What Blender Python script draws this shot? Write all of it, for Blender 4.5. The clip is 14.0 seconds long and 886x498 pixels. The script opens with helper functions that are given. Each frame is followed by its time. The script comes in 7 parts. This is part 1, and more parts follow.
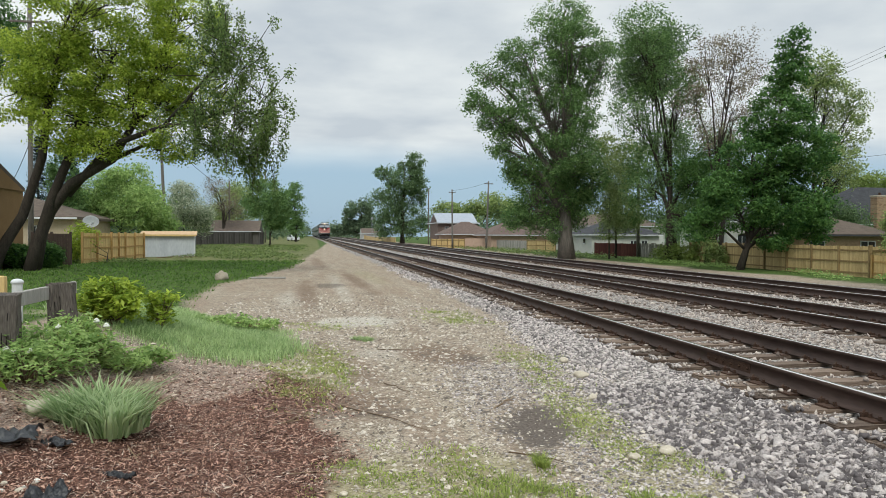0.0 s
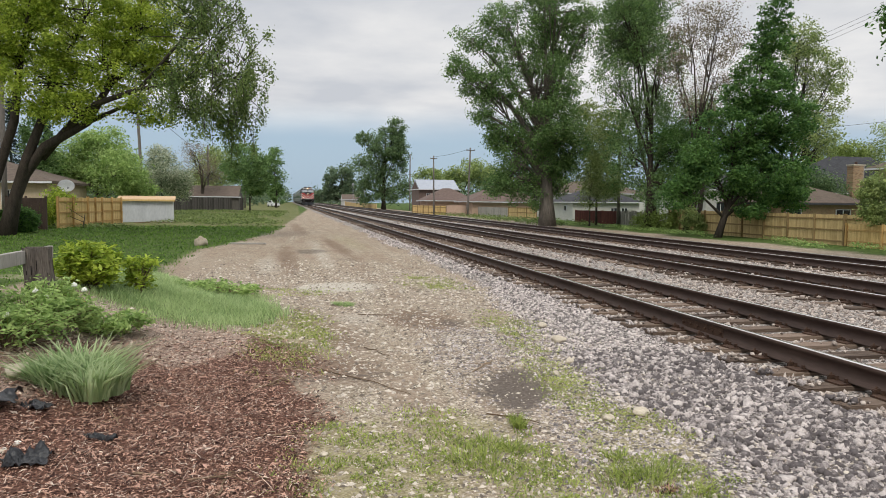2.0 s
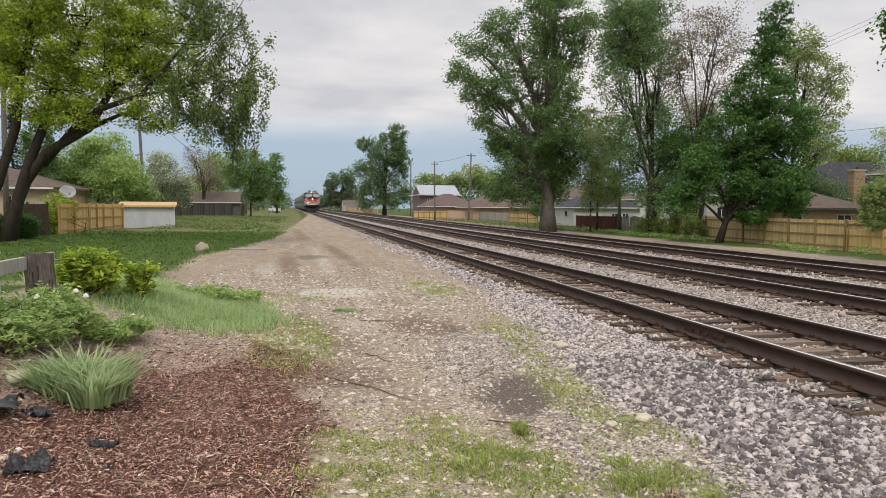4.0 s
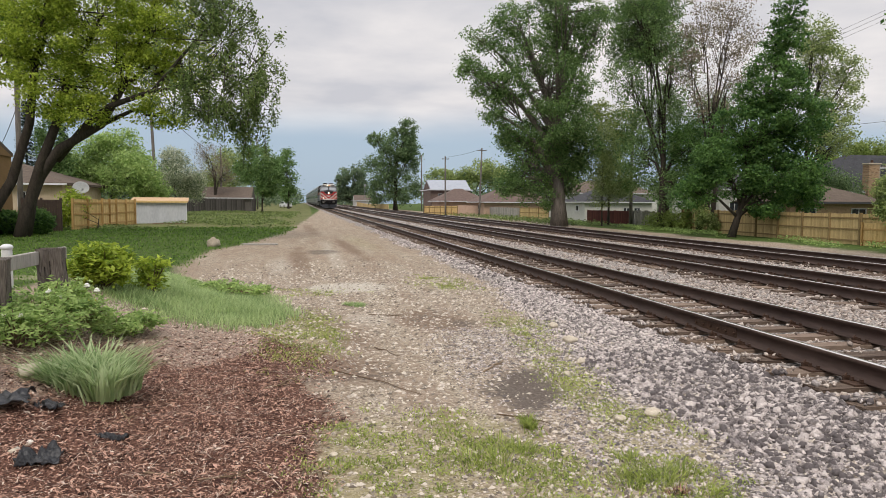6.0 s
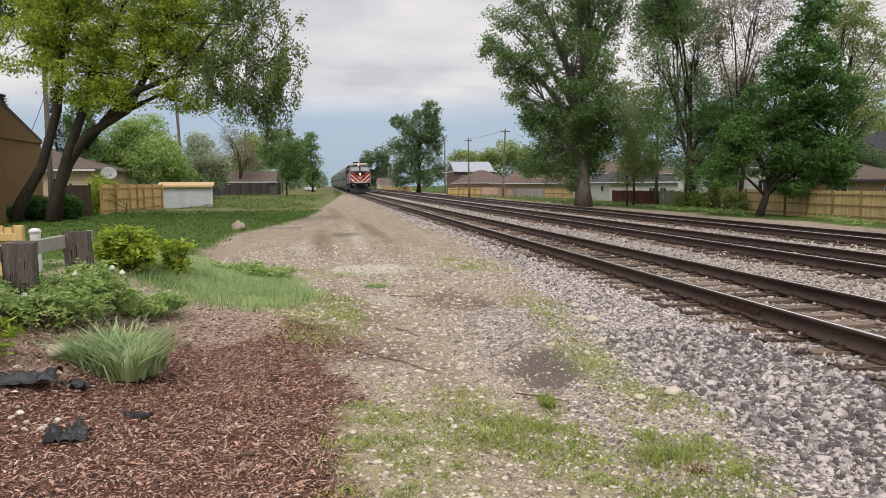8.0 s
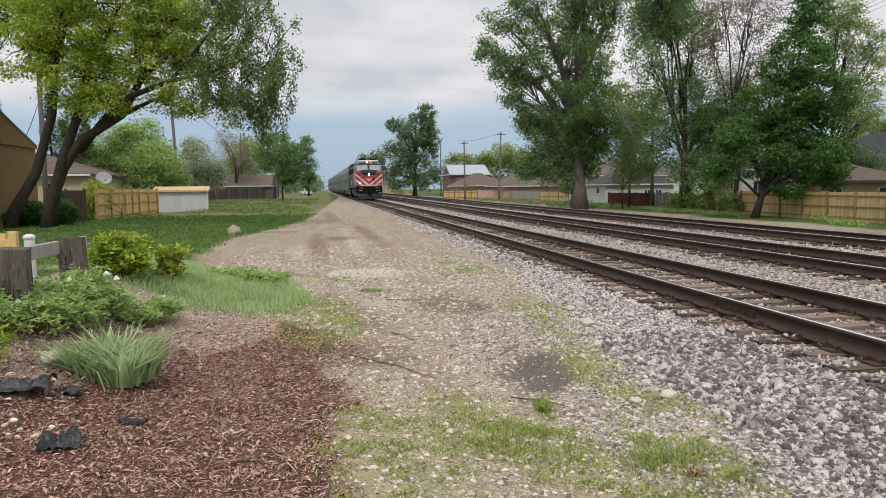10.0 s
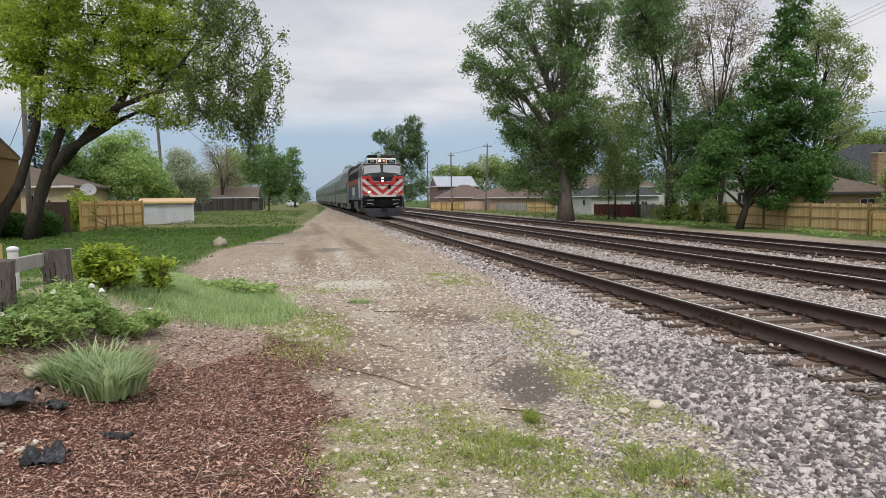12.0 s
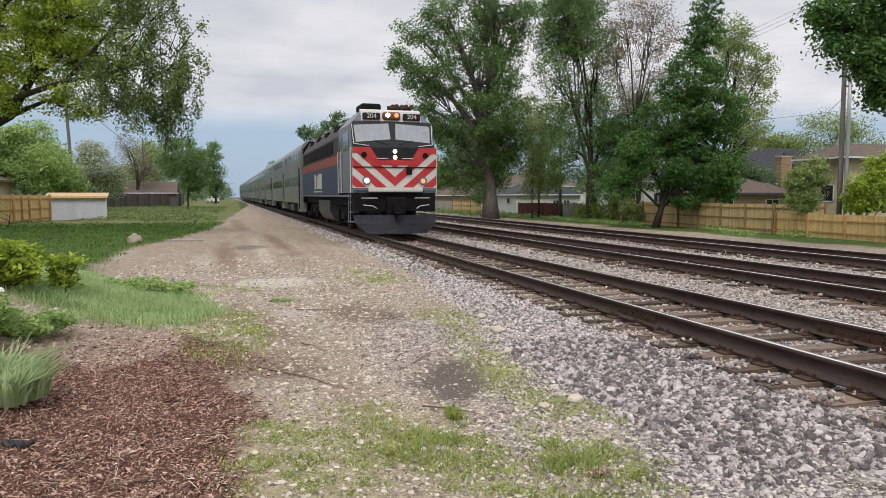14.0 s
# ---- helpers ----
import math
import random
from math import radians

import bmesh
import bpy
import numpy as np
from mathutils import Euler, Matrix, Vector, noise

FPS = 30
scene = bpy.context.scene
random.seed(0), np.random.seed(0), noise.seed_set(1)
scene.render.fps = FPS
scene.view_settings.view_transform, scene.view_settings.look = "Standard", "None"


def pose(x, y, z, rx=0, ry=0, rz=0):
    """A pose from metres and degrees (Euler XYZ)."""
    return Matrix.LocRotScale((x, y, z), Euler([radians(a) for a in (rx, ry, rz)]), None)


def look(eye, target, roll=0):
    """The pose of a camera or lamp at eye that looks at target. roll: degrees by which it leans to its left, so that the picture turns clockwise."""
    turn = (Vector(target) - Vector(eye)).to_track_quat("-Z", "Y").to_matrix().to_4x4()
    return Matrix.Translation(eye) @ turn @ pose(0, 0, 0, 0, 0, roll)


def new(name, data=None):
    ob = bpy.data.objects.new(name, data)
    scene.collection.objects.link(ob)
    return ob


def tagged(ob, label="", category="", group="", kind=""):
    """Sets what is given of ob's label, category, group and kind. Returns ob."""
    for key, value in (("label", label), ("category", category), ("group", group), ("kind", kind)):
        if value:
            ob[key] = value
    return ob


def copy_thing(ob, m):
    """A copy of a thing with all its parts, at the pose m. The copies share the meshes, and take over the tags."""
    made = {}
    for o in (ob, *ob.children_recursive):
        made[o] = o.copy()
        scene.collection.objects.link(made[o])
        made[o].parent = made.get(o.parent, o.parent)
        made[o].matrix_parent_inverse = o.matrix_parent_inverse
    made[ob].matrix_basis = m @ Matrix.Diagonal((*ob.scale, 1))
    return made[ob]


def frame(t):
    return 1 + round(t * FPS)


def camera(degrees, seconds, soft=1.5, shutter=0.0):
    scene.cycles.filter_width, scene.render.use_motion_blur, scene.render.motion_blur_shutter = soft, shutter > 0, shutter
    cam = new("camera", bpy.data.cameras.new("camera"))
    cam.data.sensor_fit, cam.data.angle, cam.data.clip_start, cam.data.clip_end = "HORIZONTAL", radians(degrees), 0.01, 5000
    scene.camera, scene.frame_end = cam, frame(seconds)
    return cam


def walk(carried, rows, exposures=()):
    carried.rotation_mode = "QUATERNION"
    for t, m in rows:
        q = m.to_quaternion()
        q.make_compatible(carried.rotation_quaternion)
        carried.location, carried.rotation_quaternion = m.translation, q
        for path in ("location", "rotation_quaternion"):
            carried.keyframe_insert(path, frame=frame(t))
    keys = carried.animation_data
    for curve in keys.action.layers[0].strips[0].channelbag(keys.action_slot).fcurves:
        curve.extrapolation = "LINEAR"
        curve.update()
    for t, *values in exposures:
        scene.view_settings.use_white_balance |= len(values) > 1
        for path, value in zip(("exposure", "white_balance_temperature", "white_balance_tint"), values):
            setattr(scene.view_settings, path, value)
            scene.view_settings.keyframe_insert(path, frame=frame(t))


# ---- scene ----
cam = camera(64.8, 14.0, soft=0.6)
PATH = [
    (0, (-0.04, 0.029, 1.745), (0.32, 1.996, 1.71), 0.2),
    (0.5, (-0.039, 0.026, 1.748), (0.345, 1.987, 1.683), 0.2),
    (1, (-0.039, 0.0, 1.743), (0.361, 1.957, 1.648), 0.4),
    (1.5, (-0.031, -0.013, 1.742), (0.377, 1.941, 1.623), 0.4),
    (2, (-0.032, -0.006, 1.734), (0.38, 1.946, 1.604), 0.5),
    (2.5, (-0.035, 0.004, 1.735), (0.377, 1.957, 1.607), 0.6),
    (3, (-0.04, 0.003, 1.737), (0.372, 1.957, 1.619), 0.5),
    (5.5, (-0.025, 0.006, 1.738), (0.373, 1.963, 1.624), 0.3),
    (6, (-0.012, 0.007, 1.728), (0.367, 1.967, 1.599), 0.3),
    (6.5, (0.0, 0.0, 1.72), (0.358, 1.962, 1.576), 0.1),
    (7, (0.004, 0.005, 1.72), (0.343, 1.97, 1.563), -0.1),
    (7.5, (0.027, 0.007, 1.715), (0.349, 1.973, 1.547), -0.3),
    (8, (0.042, 0.005, 1.707), (0.352, 1.973, 1.527), -0.3),
    (10.5, (0.055, 0.006, 1.718), (0.38, 1.973, 1.555), -0.7),
    (11, (0.046, 0.018, 1.717), (0.379, 1.984, 1.569), -0.7),
    (11.5, (0.049, 0.01, 1.717), (0.391, 1.975, 1.577), -0.6),
    (12, (0.041, 0.0, 1.717), (0.399, 1.963, 1.578), -0.6),
    (12.5, (0.037, 0.012, 1.718), (0.418, 1.97, 1.572), -0.7),
    (13, (0.03, 0.011, 1.722), (0.447, 1.961, 1.566), -0.6),
    (13.5, (0.047, 0.043, 1.711), (0.522, 1.979, 1.551), -0.4),
    (14, (0.073, 0.014, 1.712), (0.636, 1.927, 1.565), -0.1),
]
walk(cam, [(t, look(eye, aim, roll)) for t, eye, aim, roll in PATH], exposures=[(0, 0.0, 6500, 3), (1.5, 0.0, 6700, 7), (3, 0.0, 7000, 12), (8, 0.0, 7000, 13), (11, 0.0, 6700, 11), (14, 0.0, 6700, 12)])

# ---- sky, sun ----
world = bpy.data.worlds.new("sky")
scene.world = world
world.use_nodes = True
SUN_ELEVATION, SUN_TURN = 52, 200


def sky_nodes():
    tree = world.node_tree
    n, l = tree.nodes, tree.links
    n.clear()
    out, back = n.new("ShaderNodeOutputWorld"), n.new("ShaderNodeBackground")
    sky = n.new("ShaderNodeTexSky")
    sky.sky_type, sky.sun_disc = "NISHITA", False
    sky.sun_elevation, sky.sun_rotation = radians(SUN_ELEVATION), radians(SUN_TURN)
    sky.dust_density, sky.air_density = 2.0, 1.0
    co = n.new("ShaderNodeTexCoord")
    sep = n.new("ShaderNodeSeparateXYZ")
    l.new(co.outputs["Generated"], sep.inputs[0])
    # the cloud sheet, seen in perspective: the way divided by its height
    low = n.new("ShaderNodeMath")
    low.operation = "MAXIMUM"
    l.new(sep.outputs[2], low.inputs[0])
    low.inputs[1].default_value = 0.02
    add = n.new("ShaderNodeMath")
    add.operation = "ADD"
    add.inputs[1].default_value = 0.12
    l.new(low.outputs[0], add.inputs[0])
    div = n.new("ShaderNodeVectorMath")
    div.operation = "DIVIDE"
    comb = n.new("ShaderNodeCombineXYZ")
    for i in range(3):
        l.new(add.outputs[0], comb.inputs[i])
    l.new(co.outputs["Generated"], div.inputs[0])
    l.new(comb.outputs[0], div.inputs[1])
    tone = n.new("ShaderNodeTexNoise")
    tone.inputs["Scale"].default_value, tone.inputs["Detail"].default_value = 1.1, 6
    tone.inputs["Roughness"].default_value = 0.5
    l.new(div.outputs[0], tone.inputs["Vector"])
    clouds = n.new("ShaderNodeValToRGB")
    clouds.color_ramp.elements[0].position, clouds.color_ramp.elements[1].position = 0.36, 0.66
    clouds.color_ramp.elements[0].color = (5.7, 6.1, 6.9, 1)
    clouds.color_ramp.elements[1].color = (8.9, 9.0, 9.3, 1)
    l.new(tone.outputs[0], clouds.inputs[0])
    # an overcast sky is brightest overhead
    zenith = n.new("ShaderNodeMapRange")
    zenith.interpolation_type = "SMOOTHSTEP"
    zenith.inputs["From Min"].default_value, zenith.inputs["From Max"].default_value = 0.36, 0.9
    zenith.inputs["To Min"].default_value, zenith.inputs["To Max"].default_value = 1.0, 2.1
    l.new(sep.outputs[2], zenith.inputs["Value"])
    bright = n.new("ShaderNodeVectorMath")
    bright.operation = "SCALE"
    l.new(clouds.outputs[0], bright.inputs[0])
    l.new(zenith.outputs[0], bright.inputs["Scale"])
    # the clear strip under the clouds' edge
    edge = n.new("ShaderNodeTexNoise")
    edge.inputs["Scale"].default_value, edge.inputs["Detail"].default_value = 2.2, 4
    l.new(co.outputs["Generated"], edge.inputs["Vector"])
    wob = n.new("ShaderNodeMath")
    wob.operation = "MULTIPLY_ADD"
    wob.inputs[1].default_value, wob.inputs[2].default_value = 0.10, -0.05
    l.new(edge.outputs[0], wob.inputs[0])
    high = n.new("ShaderNodeMath")
    high.operation = "ADD"
    l.new(sep.outputs[2], high.inputs[0])
    l.new(wob.outputs[0], high.inputs[1])
    mask = n.new("ShaderNodeMapRange")
    mask.interpolation_type = "SMOOTHSTEP"
    mask.inputs["From Min"].default_value, mask.inputs["From Max"].default_value = 0.075, 0.135
    l.new(high.outputs[0], mask.inputs["Value"])
    haze = n.new("ShaderNodeMix")
    haze.data_type = "RGBA"
    haze.inputs[0].default_value = 0.8
    l.new(sky.outputs[0], haze.inputs[6])
    haze.inputs[7].default_value = (4.2, 5.7, 7.5, 1)
    mix = n.new("ShaderNodeMix")
    mix.data_type = "RGBA"
    l.new(mask.outputs[0], mix.inputs[0])
    l.new(haze.outputs[2], mix.inputs[6])
    l.new(bright.outputs[0], mix.inputs[7])
    l.new(mix.outputs[2], back.inputs[0])
    back.inputs[1].default_value = 0.1
    l.new(back.outputs[0], out.inputs[0])


sky_nodes()
sun = new("sun", bpy.data.lights.new("sun", "SUN"))
sun.data.energy, sun.data.angle, sun.data.color = 1.5, radians(14), (1.0, 0.96, 0.9)
sun.matrix_world = look((0, 0, 40), (40 * math.cos(radians(SUN_ELEVATION)) * math.sin(radians(SUN_TURN)) * -1, -40 * math.cos(radians(SUN_ELEVATION)) * math.cos(radians(SUN_TURN)), 40 - 40 * math.sin(radians(SUN_ELEVATION))))
scene.view_settings.exposure = 0.0


# ---- materials ----
def surface(name, dark, light, scale=8.0, rough=0.8, bump=0.3, metal=0.0, fine=6.0, vary=0.0, island=0.0, stretch=(1, 1, 1), stain=0.5, gloss=0.3, see=0.0):
    """Two tones mixed by large and fine noise, with relief; vary: change from object to object, island: from piece to piece; see: light passing through."""
    m = bpy.data.materials.new(name)
    m.use_nodes = True
    n, l = m.node_tree.nodes, m.node_tree.links
    bsdf, out = n["Principled BSDF"], n["Material Output"]
    co, mp = n.new("ShaderNodeTexCoord"), n.new("ShaderNodeMapping")
    mp.inputs["Scale"].default_value = stretch
    l.new(co.outputs["Object"], mp.inputs[0])
    big, small = n.new("ShaderNodeTexNoise"), n.new("ShaderNodeTexNoise")
    for t, s, d in ((big, scale, 4), (small, scale * fine, 3)):
        t.inputs["Scale"].default_value, t.inputs["Detail"].default_value = s, d
        l.new(mp.outputs[0], t.inputs["Vector"])
    mixed = n.new("ShaderNodeMix")
    mixed.inputs[0].default_value = 1 - stain
    l.new(big.outputs[0], mixed.inputs[2])
    l.new(small.outputs[0], mixed.inputs[3])
    value = mixed.outputs[0]
    for amount, node, plug in ((vary, "ShaderNodeObjectInfo", "Random"), (island, "ShaderNodeNewGeometry", "Random Per Island")):
        if amount:
            info, add = n.new(node), n.new("ShaderNodeMath")
            add.operation = "MULTIPLY_ADD"
            add.inputs[1].default_value = amount
            l.new(info.outputs[plug], add.inputs[0])
            l.new(value, add.inputs[2])
            less = n.new("ShaderNodeMath")
            less.operation = "SUBTRACT"
            less.inputs[1].default_value = amount / 2
            l.new(add.outputs[0], less.inputs[0])
            value = less.outputs[0]
    ramp = n.new("ShaderNodeValToRGB")
    ramp.color_ramp.elements[0].position, ramp.color_ramp.elements[1].position = 0.3, 0.7
    ramp.color_ramp.elements[0].color, ramp.color_ramp.elements[1].color = (*dark, 1), (*light, 1)
    l.new(value, ramp.inputs[0])
    l.new(ramp.outputs[0], bsdf.inputs["Base Color"])
    bsdf.inputs["Roughness"].default_value, bsdf.inputs["Metallic"].default_value = rough, metal
    bsdf.inputs["Specular IOR Level"].default_value = gloss
    if bump:
        b = n.new("ShaderNodeBump")
        b.inputs["Strength"].default_value, b.inputs["Distance"].default_value = bump, 0.02
        l.new(small.outputs[0], b.inputs["Height"])
        l.new(b.outputs[0], bsdf.inputs["Normal"])
    if see:
        tr, mx = n.new("ShaderNodeBsdfTranslucent"), n.new("ShaderNodeMixShader")
        l.new(ramp.outputs[0], tr.inputs[0])
        mx.inputs[0].default_value = see
        l.new(bsdf.outputs[0], mx.inputs[1])
        l.new(tr.outputs[0], mx.inputs[2])
        l.new(mx.outputs[0], out.inputs[0])
    return m


def glow(name, colour, strength):
    m = bpy.data.materials.new(name)
    m.use_nodes = True
    b = m.node_tree.nodes["Principled BSDF"]
    b.inputs["Base Color"].default_value = (*colour, 1)
    b.inputs["Emission Color"].default_value, b.inputs["Emission Strength"].default_value = (*colour, 1), strength
    return m


def leafy(name, dark, light, see=0.35):
    return surface(name, dark, light, scale=0.5, rough=0.55, bump=0, fine=4, island=0.42, gloss=0.2, see=min(0.52, see + 0.13))


STONE = surface("ballast stone", (0.11, 0.096, 0.096), (0.63, 0.565, 0.535), scale=30, rough=0.9, bump=0.3, island=0.52, vary=0.3)
STONE_BROWN = surface("rust-stained ballast stone", (0.14, 0.11, 0.095), (0.56, 0.485, 0.43), scale=20, rough=0.9, bump=0.3, island=0.5)
PEBBLE = surface("path pebble", (0.13, 0.106, 0.085), (0.58, 0.515, 0.435), scale=9, rough=0.9, bump=0.2, island=0.6)
RAIL = surface("rusty rail steel", (0.035, 0.022, 0.018), (0.085, 0.055, 0.045), scale=4, rough=0.6, bump=0.15, metal=0.3, stretch=(1, 0.2, 1))
HEAD = surface("worn rail head", (0.60, 0.58, 0.57), (0.80, 0.78, 0.76), scale=3, rough=0.22, bump=0.03, metal=0.9, stretch=(1, 0.1, 1))
TIE = surface("weathered tie wood", (0.06, 0.042, 0.032), (0.23, 0.17, 0.13), scale=5, rough=0.9, bump=0.6, vary=0.35, stretch=(0.25, 3, 3))
IRON = surface("rusty iron", (0.03, 0.018, 0.014), (0.10, 0.055, 0.035), scale=12, rough=0.75, bump=0.2, metal=0.2)
BARK = surface("tree bark", (0.022, 0.018, 0.015), (0.085, 0.07, 0.056), scale=3, rough=0.95, bump=0.9, stretch=(3, 3, 0.6))
PALEBARK = surface("grey furrowed bark", (0.06, 0.052, 0.045), (0.25, 0.22, 0.19), scale=3, rough=0.95, bump=0.9, stretch=(3, 3, 0.35))
LEAF_LIME = leafy("fresh yellow-green leaf", (0.165, 0.255, 0.030), (0.52, 0.62, 0.098), 0.42)
LEAF_DULL = leafy("small grey-green leaf", (0.075, 0.13, 0.038), (0.25, 0.34, 0.11), 0.35)
LEAF_OAK = leafy("mid-green leaf", (0.078, 0.155, 0.052), (0.240, 0.370, 0.130), 0.36)
LEAF_DARK = leafy("dark maple leaf", (0.040, 0.105, 0.032), (0.150, 0.285, 0.072), 0.34)
LEAF_PALE = leafy("pale spring leaf", (0.150, 0.220, 0.075), (0.420, 0.500, 0.190))
LEAF_OLIVE = leafy("olive young leaf", (0.115, 0.170, 0.045), (0.330, 0.420, 0.120))
LEAF_BLOOM = leafy("blossom and leaf", (0.109, 0.171, 0.078), (0.651, 0.682, 0.527))
LEAF_BUD = leafy("reddish bud", (0.139, 0.116, 0.078), (0.341, 0.295, 0.202))
# the next two leaf colours have the haze of distance mixed in
LEAF_FAR = leafy("far blue-green leaf tinted with haze", (0.086, 0.144, 0.084), (0.210, 0.279, 0.157), 0.2)
LEAF_MID = leafy("green leaf tinted with haze", (0.085, 0.148, 0.068), (0.230, 0.330, 0.150), 0.34)
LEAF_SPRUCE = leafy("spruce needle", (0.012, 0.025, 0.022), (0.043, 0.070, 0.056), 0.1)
GRASS = leafy("grass blade", (0.18, 0.24, 0.06), (0.48, 0.55, 0.16), 0.38)
GRASS_BLUE = leafy("soft pale grass", (0.25, 0.36, 0.15), (0.55, 0.66, 0.34), 0.42)
GRASS_TUFT = leafy("silvery tuft grass", (0.20, 0.31, 0.12), (0.58, 0.68, 0.40), 0.4)
LEAF_HERB = leafy("fresh herb leaf", (0.19, 0.31, 0.09), (0.48, 0.62, 0.23), 0.42)
GRASS_RANK = leafy("rank dull grass", (0.085, 0.125, 0.04), (0.23, 0.30, 0.10), 0.25)
GRASS_LAWN = leafy("lawn blade", (0.060, 0.131, 0.025), (0.181, 0.302, 0.060), 0.25)
CEDAR = surface("fresh cedar fence board", (0.46, 0.31, 0.12), (0.70, 0.51, 0.24), scale=2.5, rough=0.8, bump=0.25, island=0.25, stretch=(4, 4, 0.5))
# darker than the boards: the posts' own tone, and the rails' shadow painted in
CEDAR_POST = surface("orange-brown cedar post, rail shadow mixed in", (0.34, 0.20, 0.07), (0.52, 0.34, 0.14), scale=2.5, rough=0.85, bump=0.3, vary=0.2, stretch=(4, 4, 0.5))
PINE_POST = surface("brown weathered pine post", (0.17, 0.115, 0.05), (0.31, 0.22, 0.105), scale=2.5, rough=0.85, bump=0.3, vary=0.2, stretch=(4, 4, 0.5))
CEDAR_OLD = surface("yellowed pine fence board", (0.36, 0.26, 0.12), (0.58, 0.44, 0.22), scale=2.0, rough=0.85, bump=0.25, island=0.25, stretch=(4, 4, 0.5))
GREYWOOD = surface("weathered grey wood", (0.05, 0.042, 0.036), (0.22, 0.19, 0.165), scale=5, rough=0.9, bump=0.8, vary=0.2, island=0.2, stretch=(3, 3, 0.35))
FENCE_DARK = surface("dark weathered fence board", (0.045, 0.04, 0.036), (0.12, 0.11, 0.10), scale=3, rough=0.9, bump=0.4, island=0.35, stretch=(4, 4, 0.4))
FENCE_BROWN = surface("brown composite fence board", (0.050, 0.034, 0.028), (0.085, 0.06, 0.05), scale=3, rough=0.7, bump=0.15, island=0.2)
FENCE_RED = surface("red stained fence board", (0.07, 0.022, 0.018), (0.14, 0.045, 0.035), scale=3, rough=0.8, bump=0.2, island=0.25, stretch=(4, 4, 0.5))
PICKET = surface("grey picket wood", (0.20, 0.19, 0.17), (0.38, 0.36, 0.33), scale=4, rough=0.9, bump=0.3, island=0.3, stretch=(4, 4, 0.4))
TAN = surface("tan stucco wall", (0.22, 0.13, 0.055), (0.30, 0.185, 0.085), scale=1.5, rough=0.9, bump=0.3, fine=20)
CREAM = surface("cream brick wall", (0.40, 0.32, 0.22), (0.55, 0.46, 0.34), scale=2.5, rough=0.9, bump=0.3, fine=12)
SIDING = surface("pale lap siding", (0.42, 0.42, 0.40), (0.58, 0.58, 0.55), scale=1.2, rough=0.7, bump=0.1)
WHITEPAINT = surface("white painted wood", (0.52, 0.54, 0.56), (0.70, 0.71, 0.72), scale=2, rough=0.6, bump=0.1)
SHEDWALL = surface("pale grey metal sheet", (0.40, 0.42, 0.45), (0.58, 0.60, 0.62), scale=1.4, rough=0.6, bump=0.1, stretch=(1, 1, 0.4))
PLYWOOD = surface("bare plywood roof", (0.42, 0.27, 0.15), (0.60, 0.42, 0.26), scale=2, rough=0.85, bump=0.15, stretch=(0.4, 2, 2))
SHINGLE = surface("brown asphalt shingle", (0.085, 0.065, 0.052), (0.16, 0.125, 0.10), scale=2.5, rough=0.95, bump=0.4, fine=14, island=0.2)
SHINGLE_DARK = surface("charcoal asphalt shingle", (0.03, 0.031, 0.035), (0.065, 0.067, 0.075), scale=2.5, rough=0.95, bump=0.4, fine=14, island=0.2)
SHINGLE_RED = surface("reddish brown shingle", (0.10, 0.070, 0.060), (0.17, 0.125, 0.108), scale=2.5, rough=0.95, bump=0.4, fine=14, island=0.2)
SHINGLE_BLUE = surface("blue-grey metal roof", (0.26, 0.29, 0.34), (0.38, 0.41, 0.46), scale=2, rough=0.6, bump=0.1)
BRICK = surface("brown brick", (0.22, 0.14, 0.085), (0.40, 0.28, 0.18), scale=5, rough=0.9, bump=0.3, island=0.5, vary=0.3)
MORTAR = surface("mortar", (0.28, 0.26, 0.23), (0.38, 0.35, 0.31), scale=10, rough=0.95, bump=0.3)
PINK = surface("pinkish stucco", (0.42, 0.29, 0.22), (0.54, 0.39, 0.30), scale=1.5, rough=0.9, bump=0.2)
GLASS = surface("dark window glass", (0.012, 0.015, 0.018), (0.03, 0.035, 0.04), scale=1, rough=0.08, bump=0, gloss=0.7)
POLEWOOD = surface("grey utility pole wood", (0.09, 0.08, 0.072), (0.22, 0.20, 0.18), scale=3, rough=0.9, bump=0.4, stretch=(4, 4, 0.3))
STEEL = surface("galvanised steel", (0.28, 0.29, 0.30), (0.42, 0.43, 0.44), scale=4, rough=0.45, bump=0.05, metal=0.6)
WIRE = surface("black cable", (0.02, 0.02, 0.022), (0.05, 0.05, 0.05), rough=0.6, bump=0)
ROCK = surface("tan boulder", (0.24, 0.20, 0.15), (0.42, 0.37, 0.29), scale=4, rough=0.9, bump=0.5)
LIMESTONE = surface("pale limestone", (0.42, 0.36, 0.28), (0.60, 0.54, 0.44), scale=9, rough=0.9, bump=0.4)
PLASTIC = surface("black plastic sheet", (0.006, 0.007, 0.009), (0.025, 0.027, 0.032), scale=9, rough=0.35, bump=0.5, gloss=0.5)
CHIP = surface("wood chip", (0.045, 0.019, 0.015), (0.52, 0.32, 0.24), scale=14, rough=0.9, bump=0.2, island=0.85)
CHIP_PALE = surface("bleached wood chip", (0.24, 0.165, 0.13), (0.70, 0.585, 0.49), scale=14, rough=0.9, bump=0.2, island=0.8)
TWIG = surface("dry twig", (0.10, 0.065, 0.04), (0.28, 0.20, 0.13), scale=14, rough=0.9, bump=0.3, vary=0.4)


# ---- mesh helpers ----
def part(name, bm, material, parent=None, label="", smooth=False):
    me = bpy.data.meshes.new(name)
    bm.to_mesh(me)
    bm.free()
    for m in material if isinstance(material, (list, tuple)) else [material]:
        me.materials.append(m)
    if smooth:
        me.shade_smooth()
    ob = new(name, me)
    ob.parent = parent
    return tagged(ob, label)


